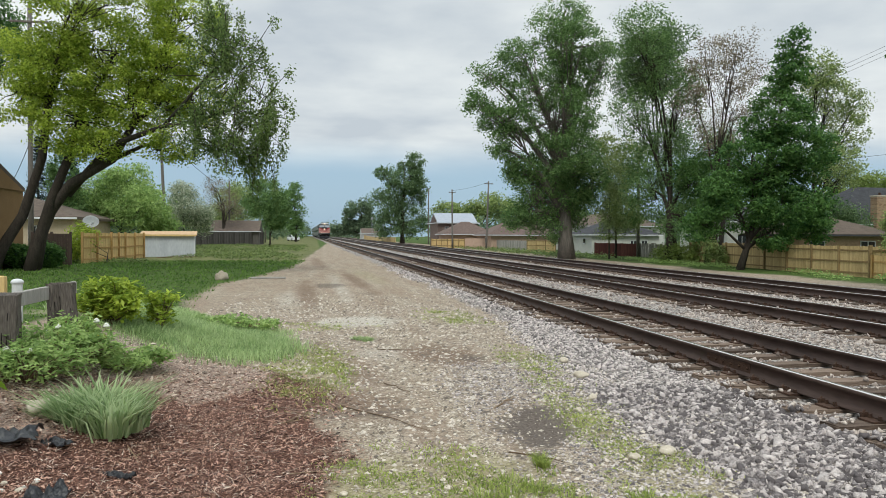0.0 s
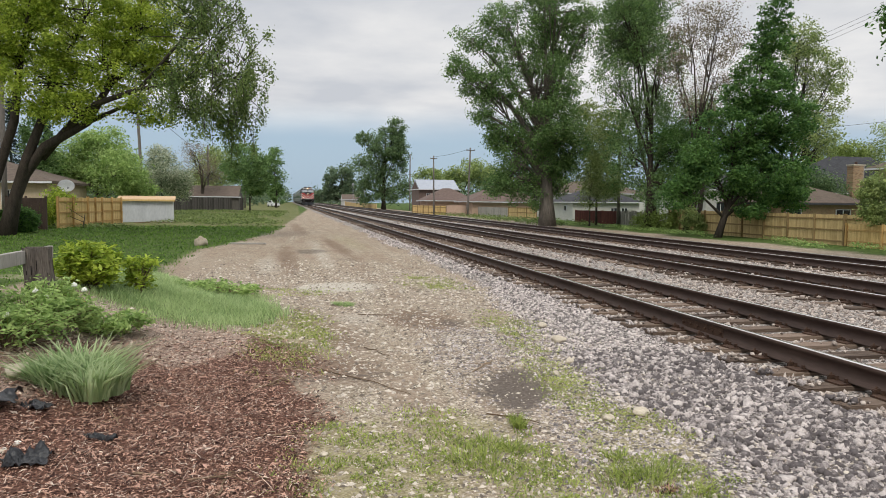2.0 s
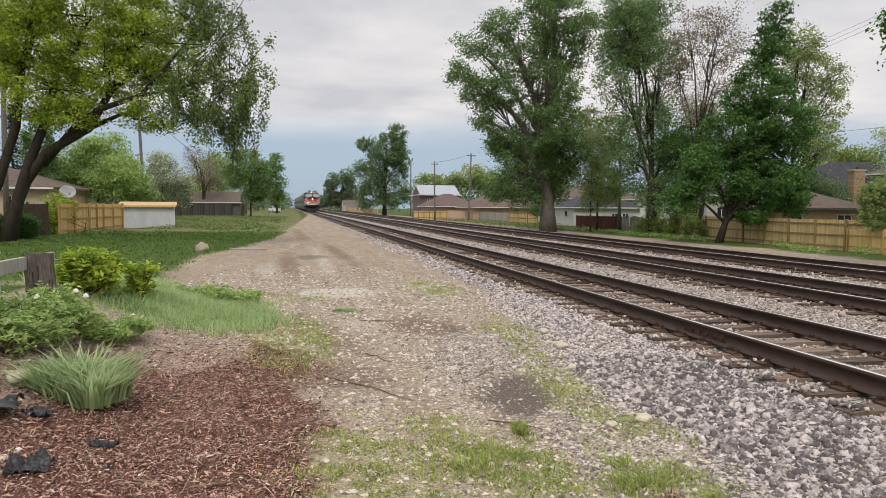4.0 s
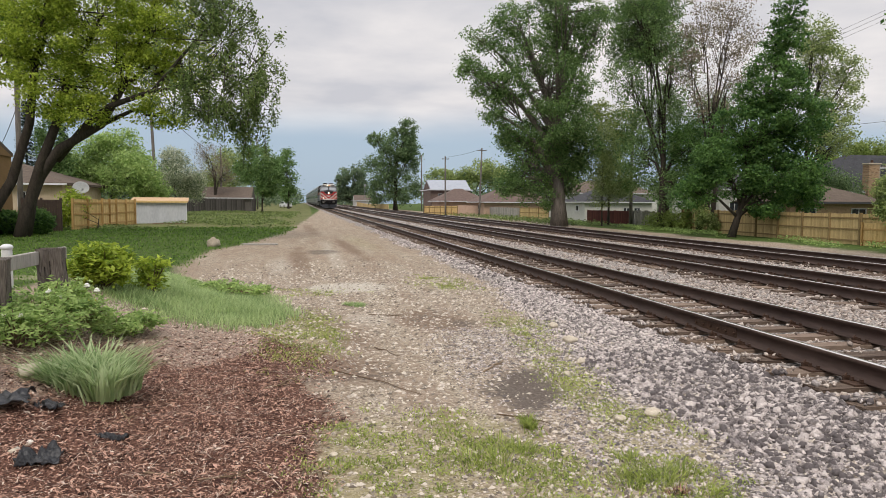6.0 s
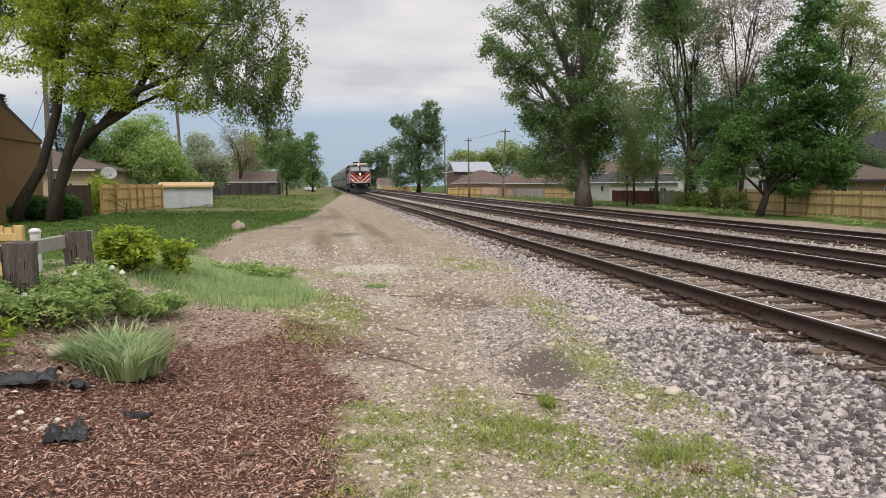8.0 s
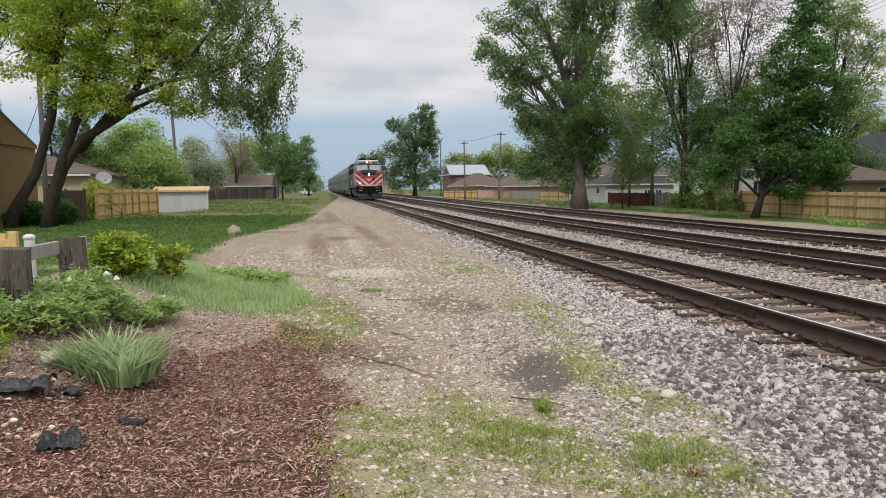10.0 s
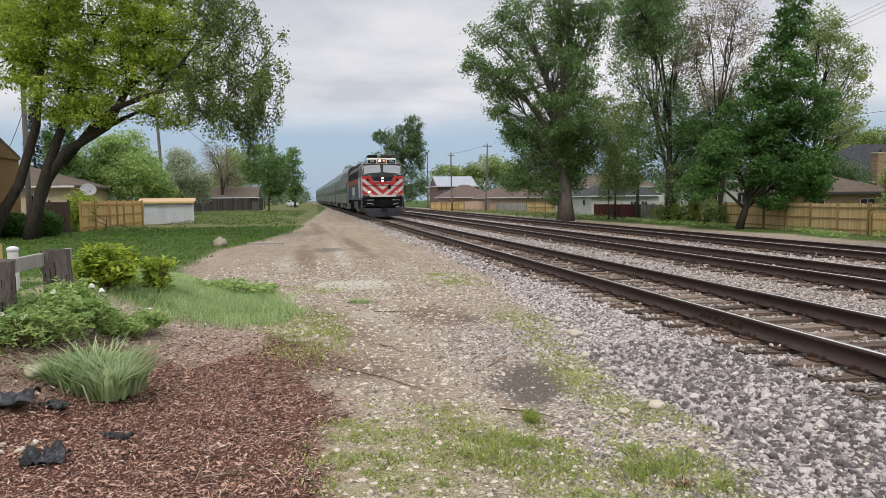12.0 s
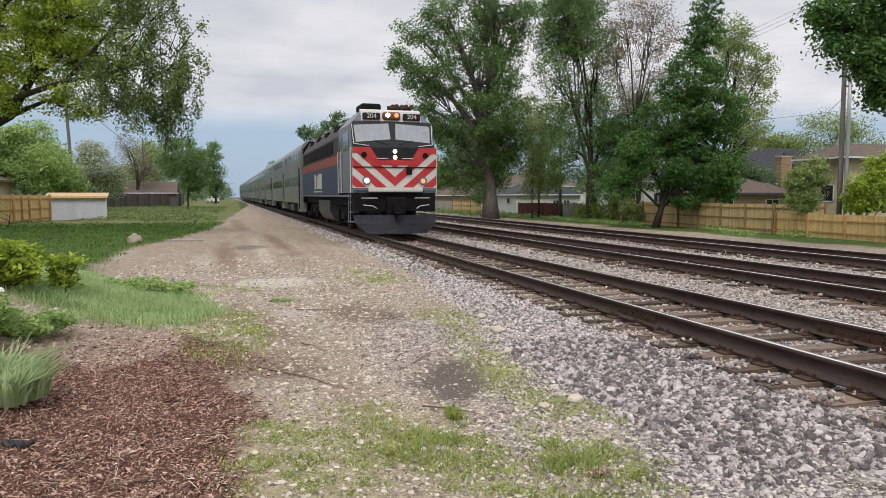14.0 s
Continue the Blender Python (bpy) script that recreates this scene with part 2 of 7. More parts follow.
def from_arrays(name, verts, faces, material, parent=None, label="", smooth=False):
    me = bpy.data.meshes.new(name)
    verts, faces = np.asarray(verts, np.float32), np.asarray(faces, np.int32)
    k = faces.shape[1]
    me.vertices.add(len(verts)), me.loops.add(faces.size), me.polygons.add(len(faces))
    me.vertices.foreach_set("co", verts.ravel())
    me.loops.foreach_set("vertex_index", faces.ravel())
    me.polygons.foreach_set("loop_start", np.arange(0, faces.size, k, dtype=np.int32))
    me.update(calc_edges=True)
    me.materials.append(material)
    if smooth:
        me.shade_smooth()
    ob = new(name, me)
    ob.parent = parent
    return tagged(ob, label)


def thing(name, label, category, at=(0, 0, 0), turn=0, group=""):
    ob = new(name)
    ob.empty_display_size = 0.2
    ob.matrix_basis = pose(*at, 0, 0, turn)
    return tagged(ob, label, category, group)


def block(bm, x0, x1, y0, y1, z0, z1, bevel=0.0):
    r = bmesh.ops.create_cube(bm, size=1)
    bmesh.ops.transform(bm, verts=r["verts"], matrix=Matrix.Translation(((x0 + x1) / 2, (y0 + y1) / 2, (z0 + z1) / 2)) @ Matrix.Diagonal((x1 - x0, y1 - y0, z1 - z0, 1)))
    if bevel:
        es = list({e for v in r["verts"] for e in v.link_edges})
        bmesh.ops.bevel(bm, geom=es, offset=bevel, segments=2, affect="EDGES", profile=0.5)
    return bm


def box(x0, x1, y0, y1, z0, z1, bevel=0.0):
    return block(bmesh.new(), x0, x1, y0, y1, z0, z1, bevel)


def prism(points, y0, y1, axis="y"):
    """A flat outline of (a, z) pushed along y (or, for axis x, an outline of (y, z) along x)."""
    bm = bmesh.new()
    put = (lambda a, b, z: (a, b, z)) if axis == "y" else (lambda a, b, z: (b, a, z))
    near = [bm.verts.new(put(a, y0, z)) for a, z in points]
    far = [bm.verts.new(put(a, y1, z)) for a, z in points]
    bm.faces.new(near), bm.faces.new(far[::-1])
    for i in range(len(points)):
        j = (i + 1) % len(points)
        bm.faces.new((near[j], near[i], far[i], far[j]))
    bmesh.ops.recalc_face_normals(bm, faces=bm.faces)
    return bm


def tube(bm, a, b, ra, rb, sides=8, caps=True):
    a, b = Vector(a), Vector(b)
    q = (b - a).to_track_quat("Z", "Y")
    rings = [[bm.verts.new(p + q @ Vector((r * math.cos(u * math.tau / sides), r * math.sin(u * math.tau / sides), 0))) for u in range(sides)] for p, r in ((a, ra), (b, rb))]
    for i in range(sides):
        j = (i + 1) % sides
        bm.faces.new((rings[0][i], rings[0][j], rings[1][j], rings[1][i]))
    if caps:
        bm.faces.new(rings[0][::-1]), bm.faces.new(rings[1])
    return bm


def limb(bm, points, radii, sides=7):
    """A bent tapering branch through the points."""
    last = None
    for k, (p, r) in enumerate(zip(points, radii)):
        p = Vector(p)
        way = Vector(points[min(k + 1, len(points) - 1)]) - Vector(points[max(k - 1, 0)])
        q = way.to_track_quat("Z", "Y")
        ring = [bm.verts.new(p + q @ Vector((r * math.cos(u * math.tau / sides), r * math.sin(u * math.tau / sides), 0))) for u in range(sides)]
        if last:
            off = min(range(sides), key=lambda s: sum((last[i].co - ring[(i + s) % sides].co).length for i in range(sides)))
            ring = ring[off:] + ring[:off]
            for i in range(sides):
                j = (i + 1) % sides
                bm.faces.new((last[i], last[j], ring[j], ring[i]))
        else:
            bm.faces.new(ring[::-1])
        last = ring
    bm.faces.new(last)
    return bm


# ---- the lie of the land ----
RAIL_TOP = 0.34


def bend(y):
    y = np.asarray(y, float)
    s = 0.5 * ((y - 17) + np.sqrt((y - 17) ** 2 + 225)) - 2.83
    return np.clip(s, -10, 480)


def line_x(y):
    """How far the line has swung aside at y."""
    return -0.0155 * bend(y)


def rise(y):
    return 0.004 * bend(y)


def step(v, a, b):
    t = np.clip((np.asarray(v, float) - a) / (b - a), 0, 1)
    return t * t * (3 - 2 * t)


def waves(x, y, f, seed):
    r = np.random.RandomState(seed)
    out = 0 * x
    for k in range(6):
        a, b, c = r.uniform(-1, 1), r.uniform(-1, 1), r.uniform(0, 6.3)
        out = out + np.sin(f * (1 + 0.6 * k) * (a * x + b * y) + c + 1.7 * np.sin(f * 0.7 * (b * x - a * y) + c)) / (1 + 0.5 * k)
    return out / 3


def ground_z(x, y):
    x, y = np.asarray(x, float), np.asarray(y, float)
    u = x - line_x(y)
    z = rise(y) + 0.02 * waves(x, y, 0.5, 3) + 0.012 * waves(x, y, 2.3, 4) * step(-u, -3.0, -2.0)
    edge = 2.5 + 0.11 * (np.clip(y, 4, 15) - 4)
    z = z + 0.105 * step(u, edge, 4.25) - 0.705 * step(u, 16.6, 19.5)
    z = z + 0.022 * waves(x, y, 6.5, 5) * step(-x, -0.6, 0.2) * (1 - step(y, 8, 10))
    berm = 0.55 * step(-x, 1.0, 3.4) * step(y, 3.5, 7.0) * (1 - step(y, 9.5, 24))
    mound = 0.16 * np.exp(-(((x + 1.9) / 1.4) ** 2 + ((y - 10.8) / 2.0) ** 2))
    return z + berm + mound


def gz(x, y):
    return float(ground_z(x, y))


# ---- the ground ----
def blob(x, y, cx, cy, rx, ry, turn=0.0, soft=0.5, seed=1, wild=0.35):
    c, s = math.cos(radians(turn)), math.sin(radians(turn))
    a, b = (x - cx) * c + (y - cy) * s, -(x - cx) * s + (y - cy) * c
    r = np.sqrt((a / rx) ** 2 + (b / ry) ** 2) + wild * 0.5 * waves(x, y, 2.4, seed) + wild * 0.3 * waves(x, y, 6.0, seed + 50)
    return 1 - step(r, 1 - soft, 1 + soft * 0.4)


def cover(x, y):
    """How much of each ground cover lies at a place."""
    u = x - line_x(y)
    ballast = step(u + 0.25 * waves(x, y, 1.6, 11) - 0.11 * (np.clip(y, 4, 15) - 4), 2.4, 2.95) * (1 - step(u + 0.5 * waves(x, y, 0.6, 15), 22.5, 25.0))
    mulch = np.maximum(blob(x, y, -1.15, 6.2, 1.3, 2.6, 8, 0.35, 21), blob(x, y, -0.9, 3.6, 1.1, 2.0, 0, 0.35, 22))
    mulch = np.maximum(mulch, 0.85 * blob(x, y, -0.55, 8.0, 0.75, 1.5, 25, 0.8, 26))
    mulch = np.maximum(mulch, blob(x, y, -3.2, 5.4, 2.2, 2.6, 0, 0.3, 23))
    chips = np.maximum(1.0 * blob(x, y, -1.6, 8.5, 1.15, 0.95, 12, 0.4, 24), 0.95 * blob(x, y, -2.4, 6.6, 0.6, 1.3, 0, 0.5, 25))
    weeds = np.maximum.reduce([
        0.95 * blob(x, y, 0.5, 4.3, 0.75, 1.5, 0, 0.7, 31), 0.95 * blob(x, y, 1.35, 4.6, 0.55, 1.3, 20, 0.7, 32), 0.9 * blob(x, y, 1.6, 3.3, 0.8, 0.6, 0, 0.7, 33),
        0.85 * blob(x, y, 2.65, 6.0, 0.55, 3.2, -4, 0.8, 34), 0.75 * blob(x, y, 3.0, 9.4, 0.55, 1.6, 0, 0.8, 35), 0.7 * blob(x, y, 2.8, 14.8, 0.8, 2.0, 0, 0.8, 36),
        0.85 * blob(x, y, -0.1, 9.2, 0.8, 2.2, 0, 0.7, 37), 0.5 * blob(x, y, 2.2, 30, 0.8, 10, 2, 0.8, 38), 0.5 * blob(x, y, -0.3, 13.5, 1.5, 0.7, 0, 0.8, 39),
        0.85 * blob(x, y, 2.4, 4.2, 0.6, 1.0, 0, 0.7, 45)])
    mound = np.maximum(blob(x, y, -1.7, 10.8, 1.5, 1.6, 0, 0.4, 40), blob(x, y, -2.5, 12.6, 1.9, 1.2, 0, 0.4, 41))
    lawn_edge = -1.9 + 0.035 * (y - 16) - 1.6 * np.exp(-((y - 24) / 9.0) ** 2) + 0.25 * waves(x, y, 0.8, 12)
    lawn = (1 - step(x, lawn_edge - 0.7, lawn_edge + 0.5)) * step(y + 0.5 * waves(x, y, 1, 13), 10.5, 12.5)
    lawn = np.maximum(lawn, (1 - step(x, -4.2, -3.4)) * step(y, 7.5, 8.5))
    lawn = np.maximum(lawn, step(u + 0.9 * waves(x, y, 0.8, 14), 26.4, 28.8))
    rough = lawn * step(y, 44, 50) * (1 - step(x, 0, 1))
    dark = np.maximum.reduce([0.95 * blob(x, y, 2.02, 6.2, 0.44, 1.0, -14, 0.9, 51, 0.9), 0.5 * step(u + 0.6 * waves(x, y, 0.9, 56), 16.8, 18) * (1 - step(u + 0.8 * waves(x, y, 0.7, 57), 25, 28)), 0.6 * blob(x, y, 2.2, 9.8, 0.5, 0.6, 0, 0.9, 52), 0.6 * blob(x, y, 0.4, 24.5, 0.8, 1.6, 0, 0.7, 53), 0.4 * blob(x, y, 1.4, 21, 0.5, 1.2, 0, 0.8, 54), 0.5 * blob(x, y, 0.5, 6.9, 0.9, 0.25, 10, 0.7, 55)])
    pale = np.maximum.reduce([0.9 * blob(x, y, 0.8, 14.2, 1.1, 1.0, 20, 0.7, 61), 0.5 * blob(x, y, 0.9, 10.5, 0.6, 1.0, 0, 0.8, 62), 0.5 * blob(x, y, 0.75, 24, 0.5, 11, 1, 0.9, 63), 0.5 * blob(x, y, -0.8, 19, 0.6, 5, 1, 0.9, 64)])
    soil = np.maximum.reduce([0.9 * blob(x, y, 1.75, 10.3, 0.75, 1.3, 10, 0.9, 71), 0.75 * blob(x, y, 0.35, 7.4, 0.7, 1.2, 30, 0.9, 72), 0.7 * blob(x, y, 0.3, 9.6, 0.5, 2.6, 8, 0.9, 73), 0.7 * blob(x, y, -0.3, 22, 0.5, 9, 2, 0.9, 74), 0.7 * blob(x, y, 1.5, 27, 0.45, 11, 2, 0.9, 75), 0.6 * blob(x, y, 0.1, 45, 0.7, 16, 2, 0.9, 76)])
    return dict(soil=soil, ballast=ballast, mulch=mulch * (1 - ballast), chips=chips, weeds=weeds * (1 - 0.6 * ballast), mound=mound, lawn=lawn * (1 - mound), rough=rough, dark=dark, pale=pale)


def ground_material():
    m = bpy.data.materials.new("trodden ground")
    m.use_nodes = True
    n, l = m.node_tree.nodes, m.node_tree.links
    bsdf = n["Principled BSDF"]
    co = n.new("ShaderNodeTexCoord")

    def tones(dark, light, scale, detail=5, vor=False):
        t = n.new("ShaderNodeTexVoronoi" if vor else "ShaderNodeTexNoise")
        t.inputs["Scale"].default_value = scale
        if not vor:
            t.inputs["Detail"].default_value, t.inputs["Roughness"].default_value = detail, 0.65
        l.new(co.outputs["Object"], t.inputs["Vector"])
        r = n.new("ShaderNodeValToRGB")
        r.color_ramp.elements[0].position, r.color_ramp.elements[1].position = (0.15, 0.85) if vor else (0.34, 0.66)
        r.color_ramp.elements[0].color, r.color_ramp.elements[1].color = (*dark, 1), (*light, 1)
        if vor:
            sep = n.new("ShaderNodeSeparateXYZ")
            l.new(t.outputs["Color"], sep.inputs[0])
            l.new(sep.outputs[0], r.inputs[0])
        else:
            l.new(t.outputs[0], r.inputs[0])
        return r.outputs[0], t

    def lay(under, over, name, amount=1.0):
        at = n.new("ShaderNodeAttribute")
        at.attribute_name = name
        grain = n.new("ShaderNodeTexNoise")
        grain.inputs["Scale"].default_value, grain.inputs["Detail"].default_value = 14, 5
        l.new(co.outputs["Object"], grain.inputs["Vector"])
        a = n.new("ShaderNodeMath")
        a.operation = "ADD"
        l.new(at.outputs["Fac"], a.inputs[0])
        l.new(grain.outputs[0], a.inputs[1])
        r = n.new("ShaderNodeMapRange")
        r.inputs["From Min"].default_value, r.inputs["From Max"].default_value = 0.82, 1.22
        r.inputs["To Max"].default_value = amount
        l.new(a.outputs[0], r.inputs["Value"])
        x = n.new("ShaderNodeMix")
        x.data_type = "RGBA"
        l.new(r.outputs[0], x.inputs[0])
        l.new(under, x.inputs[6])
        l.new(over, x.inputs[7])
        return x.outputs[2]

    soil, _ = tones((0.175, 0.132, 0.090), (0.40, 0.33, 0.245), 1.7, 9)
    grit, cells = tones((0.085, 0.066, 0.05), (0.60, 0.535, 0.43), 62, vor=True)
    base = n.new("ShaderNodeMix")
    base.data_type = "RGBA"
    base.inputs[0].default_value = 0.62
    l.new(soil, base.inputs[6])
    l.new(grit, base.inputs[7])
    # ruts and worn streaks that run along the path
    mp = n.new("ShaderNodeMapping")
    mp.inputs["Scale"].default_value = (1.3, 0.16, 1)
    l.new(co.outputs["Object"], mp.inputs[0])
    rut = n.new("ShaderNodeTexNoise")
    rut.inputs["Scale"].default_value, rut.inputs["Detail"].default_value, rut.inputs["Roughness"].default_value = 1.6, 7, 0.7
    l.new(mp.outputs[0], rut.inputs["Vector"])
    shade = n.new("ShaderNodeMapRange")
    shade.inputs["From Min"].default_value, shade.inputs["From Max"].default_value = 0.35, 0.65
    shade.inputs["To Min"].default_value, shade.inputs["To Max"].default_value = 0.0, 0.85
    l.new(rut.outputs[0], shade.inputs["Value"])
    worn = n.new("ShaderNodeMix")
    worn.data_type = "RGBA"
    l.new(shade.outputs[0], worn.inputs[0])
    l.new(base.outputs[2], worn.inputs[6])
    l.new(tones((0.15, 0.108, 0.078), (0.36, 0.275, 0.205), 9, 6)[0], worn.inputs[7])
    col = worn.outputs[2]
    col = lay(col, tones((0.085, 0.057, 0.041), (0.25, 0.172, 0.122), 22)[0], "soil", 0.85)
    col = lay(col, tones((0.34, 0.31, 0.26), (0.62, 0.58, 0.51), 40)[0], "pale", 0.85)
    col = lay(col, tones((0.045, 0.038, 0.034), (0.15, 0.125, 0.108), 34)[0], "dark", 0.88)
    col = lay(col, tones((0.15, 0.16, 0.05), (0.36, 0.36, 0.13), 26)[0], "weeds", 0.32)
    col = lay(col, tones((0.026, 0.012, 0.009), (0.21, 0.105, 0.075), 60)[0], "mulch", 1.0)
    col = lay(col, tones((0.14, 0.095, 0.075), (0.56, 0.44, 0.36), 55)[0], "chips", 0.9)
    col = lay(col, tones((0.035, 0.06, 0.014), (0.085, 0.135, 0.03), 3)[0], "lawn", 1.0)
    col = lay(col, tones((0.08, 0.085, 0.035), (0.20, 0.20, 0.085), 1.2)[0], "rough", 0.8)
    col = lay(col, tones((0.10, 0.14, 0.05), (0.22, 0.28, 0.11), 12)[0], "mound", 0.9)
    stones, _ = tones((0.075, 0.066, 0.06), (0.42, 0.38, 0.35), 30, vor=True)
    col = lay(col, stones, "ballast", 1.0)
    l.new(col, bsdf.inputs["Base Color"])
    bsdf.inputs["Roughness"].default_value = 0.95
    bsdf.inputs["Specular IOR Level"].default_value = 0.15
    rel = n.new("ShaderNodeTexNoise")
    rel.inputs["Scale"].default_value, rel.inputs["Detail"].default_value = 30, 5
    l.new(co.outputs["Object"], rel.inputs["Vector"])
    b = n.new("ShaderNodeBump")
    b.inputs["Strength"].default_value, b.inputs["Distance"].default_value = 0.6, 0.03
    l.new(rel.outputs[0], b.inputs["Height"])
    grains = n.new("ShaderNodeBump")
    grains.invert = True
    grains.inputs["Strength"].default_value, grains.inputs["Distance"].default_value = 0.7, 0.008
    l.new(cells.outputs["Distance"], grains.inputs["Height"])
    l.new(b.outputs[0], grains.inputs["Normal"])
    l.new(grains.outputs[0], bsdf.inputs["Normal"])
    return m


def ground():
    xs = np.unique(np.concatenate([np.arange(-4, 5, 0.105), np.arange(5, 20, 0.4), np.arange(-30, -5, 0.7), np.arange(20, 60, 1.5), np.geomspace(60, 2500, 22), -np.geomspace(30, 2500, 26)]).round(3))
    ys = np.unique(np.concatenate([np.arange(1.5, 14, 0.105), np.arange(14, 32, 0.25), np.arange(32, 80, 0.6), np.arange(80, 300, 3), np.geomspace(300, 4000, 24), np.arange(-12, 1.5, 0.6), -np.geomspace(12, 1500, 16)]).round(3))
    X, Y = np.meshgrid(xs, ys)
    V = np.stack([X, Y, ground_z(X, Y)], -1).reshape(-1, 3)
    w = len(xs)
    i = (np.arange(len(ys) - 1)[:, None] * w + np.arange(w - 1)).ravel()
    ob = from_arrays("ground", V, np.stack([i, i + 1, i + w + 1, i + w], 1), ground_material(), smooth=True)
    for k, v in cover(V[:, 0].astype(float), V[:, 1].astype(float)).items():
        ob.data.attributes.new(k, "FLOAT", "POINT").data.foreach_set("value", v.astype(np.float32))
    return tagged(ob, "trodden gravel path, lawn, mulch and ballast beside the line", "ground", kind="structure")


GROUND = ground()

# ---- the railway ----
TRACKS = (5.65, 9.82, 14.18)
PROFILE = [(-0.075, 0), (0.075, 0), (0.075, 0.012), (0.012, 0.03), (0.009, 0.135), (0.036, 0.148), (0.036, 0.176), (0.027, 0.186), (-0.027, 0.186), (-0.036, 0.176), (-0.036, 0.148), (-0.009, 0.135), (-0.012, 0.03), (-0.075, 0.012)]
RAIL_YS = np.concatenate([np.arange(-40, 60, 2.0), np.arange(60, 300, 6.0), np.arange(300, 501, 20.0)])


def sweep(offset, profile, z):
    """The outline pushed along the line at that distance from it."""
    k = len(profile)
    verts = [(offset + line_x(y) + a, y, z + rise(y) + b) for y in RAIL_YS for a, b in profile]
    faces = [(j * k + i, j * k + (i + 1) % k, (j + 1) * k + (i + 1) % k, (j + 1) * k + i) for j in range(len(RAIL_YS) - 1) for i in range(k)]
    return verts, faces


def tie_mesh(seed):
    bm = box(-1.3, 1.3, -0.115, 0.115, -0.17, 0, 0.012)
    r = random.Random(seed)
    for v in bm.verts:
        v.co += Vector((r.uniform(-0.02, 0.02), r.uniform(-0.008, 0.008), r.uniform(-0.008, 0.006)))
    me = bpy.data.meshes.new("tie")
    bm.to_mesh(me)
    bm.free()
    me.materials.append(TIE)
    return me


def fastening_mesh():
    """A tie plate with four spikes, and the anchor hooked under the rail."""
    bm = box(-0.19, 0.19, -0.09, 0.09, 0, 0.016)
    for sx in (-1, 1):
        for sy in (-1, 1):
            block(bm, sx * 0.095 - 0.012, sx * 0.095 + 0.012, sy * 0.055 - 0.012, sy * 0.055 + 0.012, 0.012, 0.055)
        block(bm, sx * 0.09 - 0.03, sx * 0.09 + 0.03, 0.115, 0.145, -0.02, 0.05)
        tube(bm, (sx * 0.115, 0.13, 0.03), (sx * 0.085, 0.13, 0.07), 0.014, 0.01, 6)
    me = bpy.data.meshes.new("tie_plate")
    bm.to_mesh(me)
    bm.free()
    me.materials.append(IRON)
    return me


def railway():
    ties, plate = [tie_mesh(s) for s in range(6)], fastening_mesh()
    r = random.Random(5)
    pv = np.array([v.co for v in plate.vertices])
    for k, c in enumerate(TRACKS):
        track = thing("railway_track", ("near", "middle", "far")[k] + " railway track of rusty rails on weathered wooden ties", "railway track", group="parallel tracks")
        for side in (-0.7525, 0.7525):
            v, f = sweep(c + side, PROFILE, RAIL_TOP - 0.186)
            rail = from_arrays("rail", v, f, RAIL, track)
            v, f = sweep(c + side, [(-0.031, -0.004), (0.031, -0.004), (0.027, 0.003), (-0.027, 0.003)], RAIL_TOP - 0.001)
            from_arrays("running_surface", v, f, HEAD, rail, "polished steel running surface")
            if k < 2:
                for y0 in (7.69, 19.6, 31.5) if side < 0 else (5.9, 17.8, 29.7):
                    bm = bmesh.new()
                    for s in (-1, 1):
                        block(bm, c + side + s * 0.022 - 0.012, c + side + s * 0.022 + 0.012, y0 - 0.45, y0 + 0.45, RAIL_TOP - 0.165, RAIL_TOP - 0.045, 0.005)
                        for j in range(6):
                            tube(bm, (c + side, y0 - 0.4 + 0.16 * j, RAIL_TOP - 0.1), (c + side + s * 0.055, y0 - 0.4 + 0.16 * j, RAIL_TOP - 0.1), 0.016, 0.016, 6)
                    part("joint_bar", bm, IRON, rail, "bolted joint bar")
        far_v, far_f, fast_v = [], [], []
        n = 0
        for j in range(-14, 420):
            y = 0.535 * j + 0.3 * k + r.uniform(-0.03, 0.03)
            z = RAIL_TOP - 0.202 + float(rise(y))
            x = c + float(line_x(y)) + r.uniform(-0.05, 0.05)
            if 1.5 < y < (90, 60, 50)[k]:
                t = new("tie", ties[r.randrange(6)])
                t.parent = track
                t.matrix_basis = pose(x, y, z, 0, 0, r.uniform(-1, 1))
            else:
                b = len(far_v)
                far_v += [(x + sx * 1.3, y + sy * 0.115, z + sz) for sz in (-0.1, 0) for sx, sy in ((-1, -1), (1, -1), (1, 1), (-1, 1))]
                far_f += [(b + 4, b + 5, b + 6, b + 7), (b, b + 1, b + 5, b + 4), (b + 1, b + 2, b + 6, b + 5), (b + 3, b, b + 4, b + 7)]
            for side in (-0.7525, 0.7525):
                if 2 < y < (22, 16, 0)[k]:
                    t = new("tie_plate", plate)
                    t.parent = track
                    t.matrix_basis = pose(c + side + float(line_x(y)), y, z)
                elif 2 < y < 45:
                    fast_v.append(pv + (c + side + float(line_x(y)), y, z))
        tagged(from_arrays("tie", far_v, far_f, TIE, track), kind="stuff")
        if fast_v:
            pf = [tuple(p.vertices) for p in plate.polygons]
            bm = bmesh.new()
            me = bpy.data.meshes.new("tie_plate")
            me.from_pydata(np.concatenate(fast_v).tolist(), [], [tuple(i + q * len(pv) for i in f) for q in range(len(fast_v)) for f in pf])
            me.materials.append(IRON)
            bm.free()
            ob = new("tie_plate", me)
            ob.parent = track
            tagged(ob, kind="stuff")


railway()


# ---- trees ----
ACROSS = Vector((0.983, -0.18, 0))
AWAY = Vector((0.18, 0.983, 0))


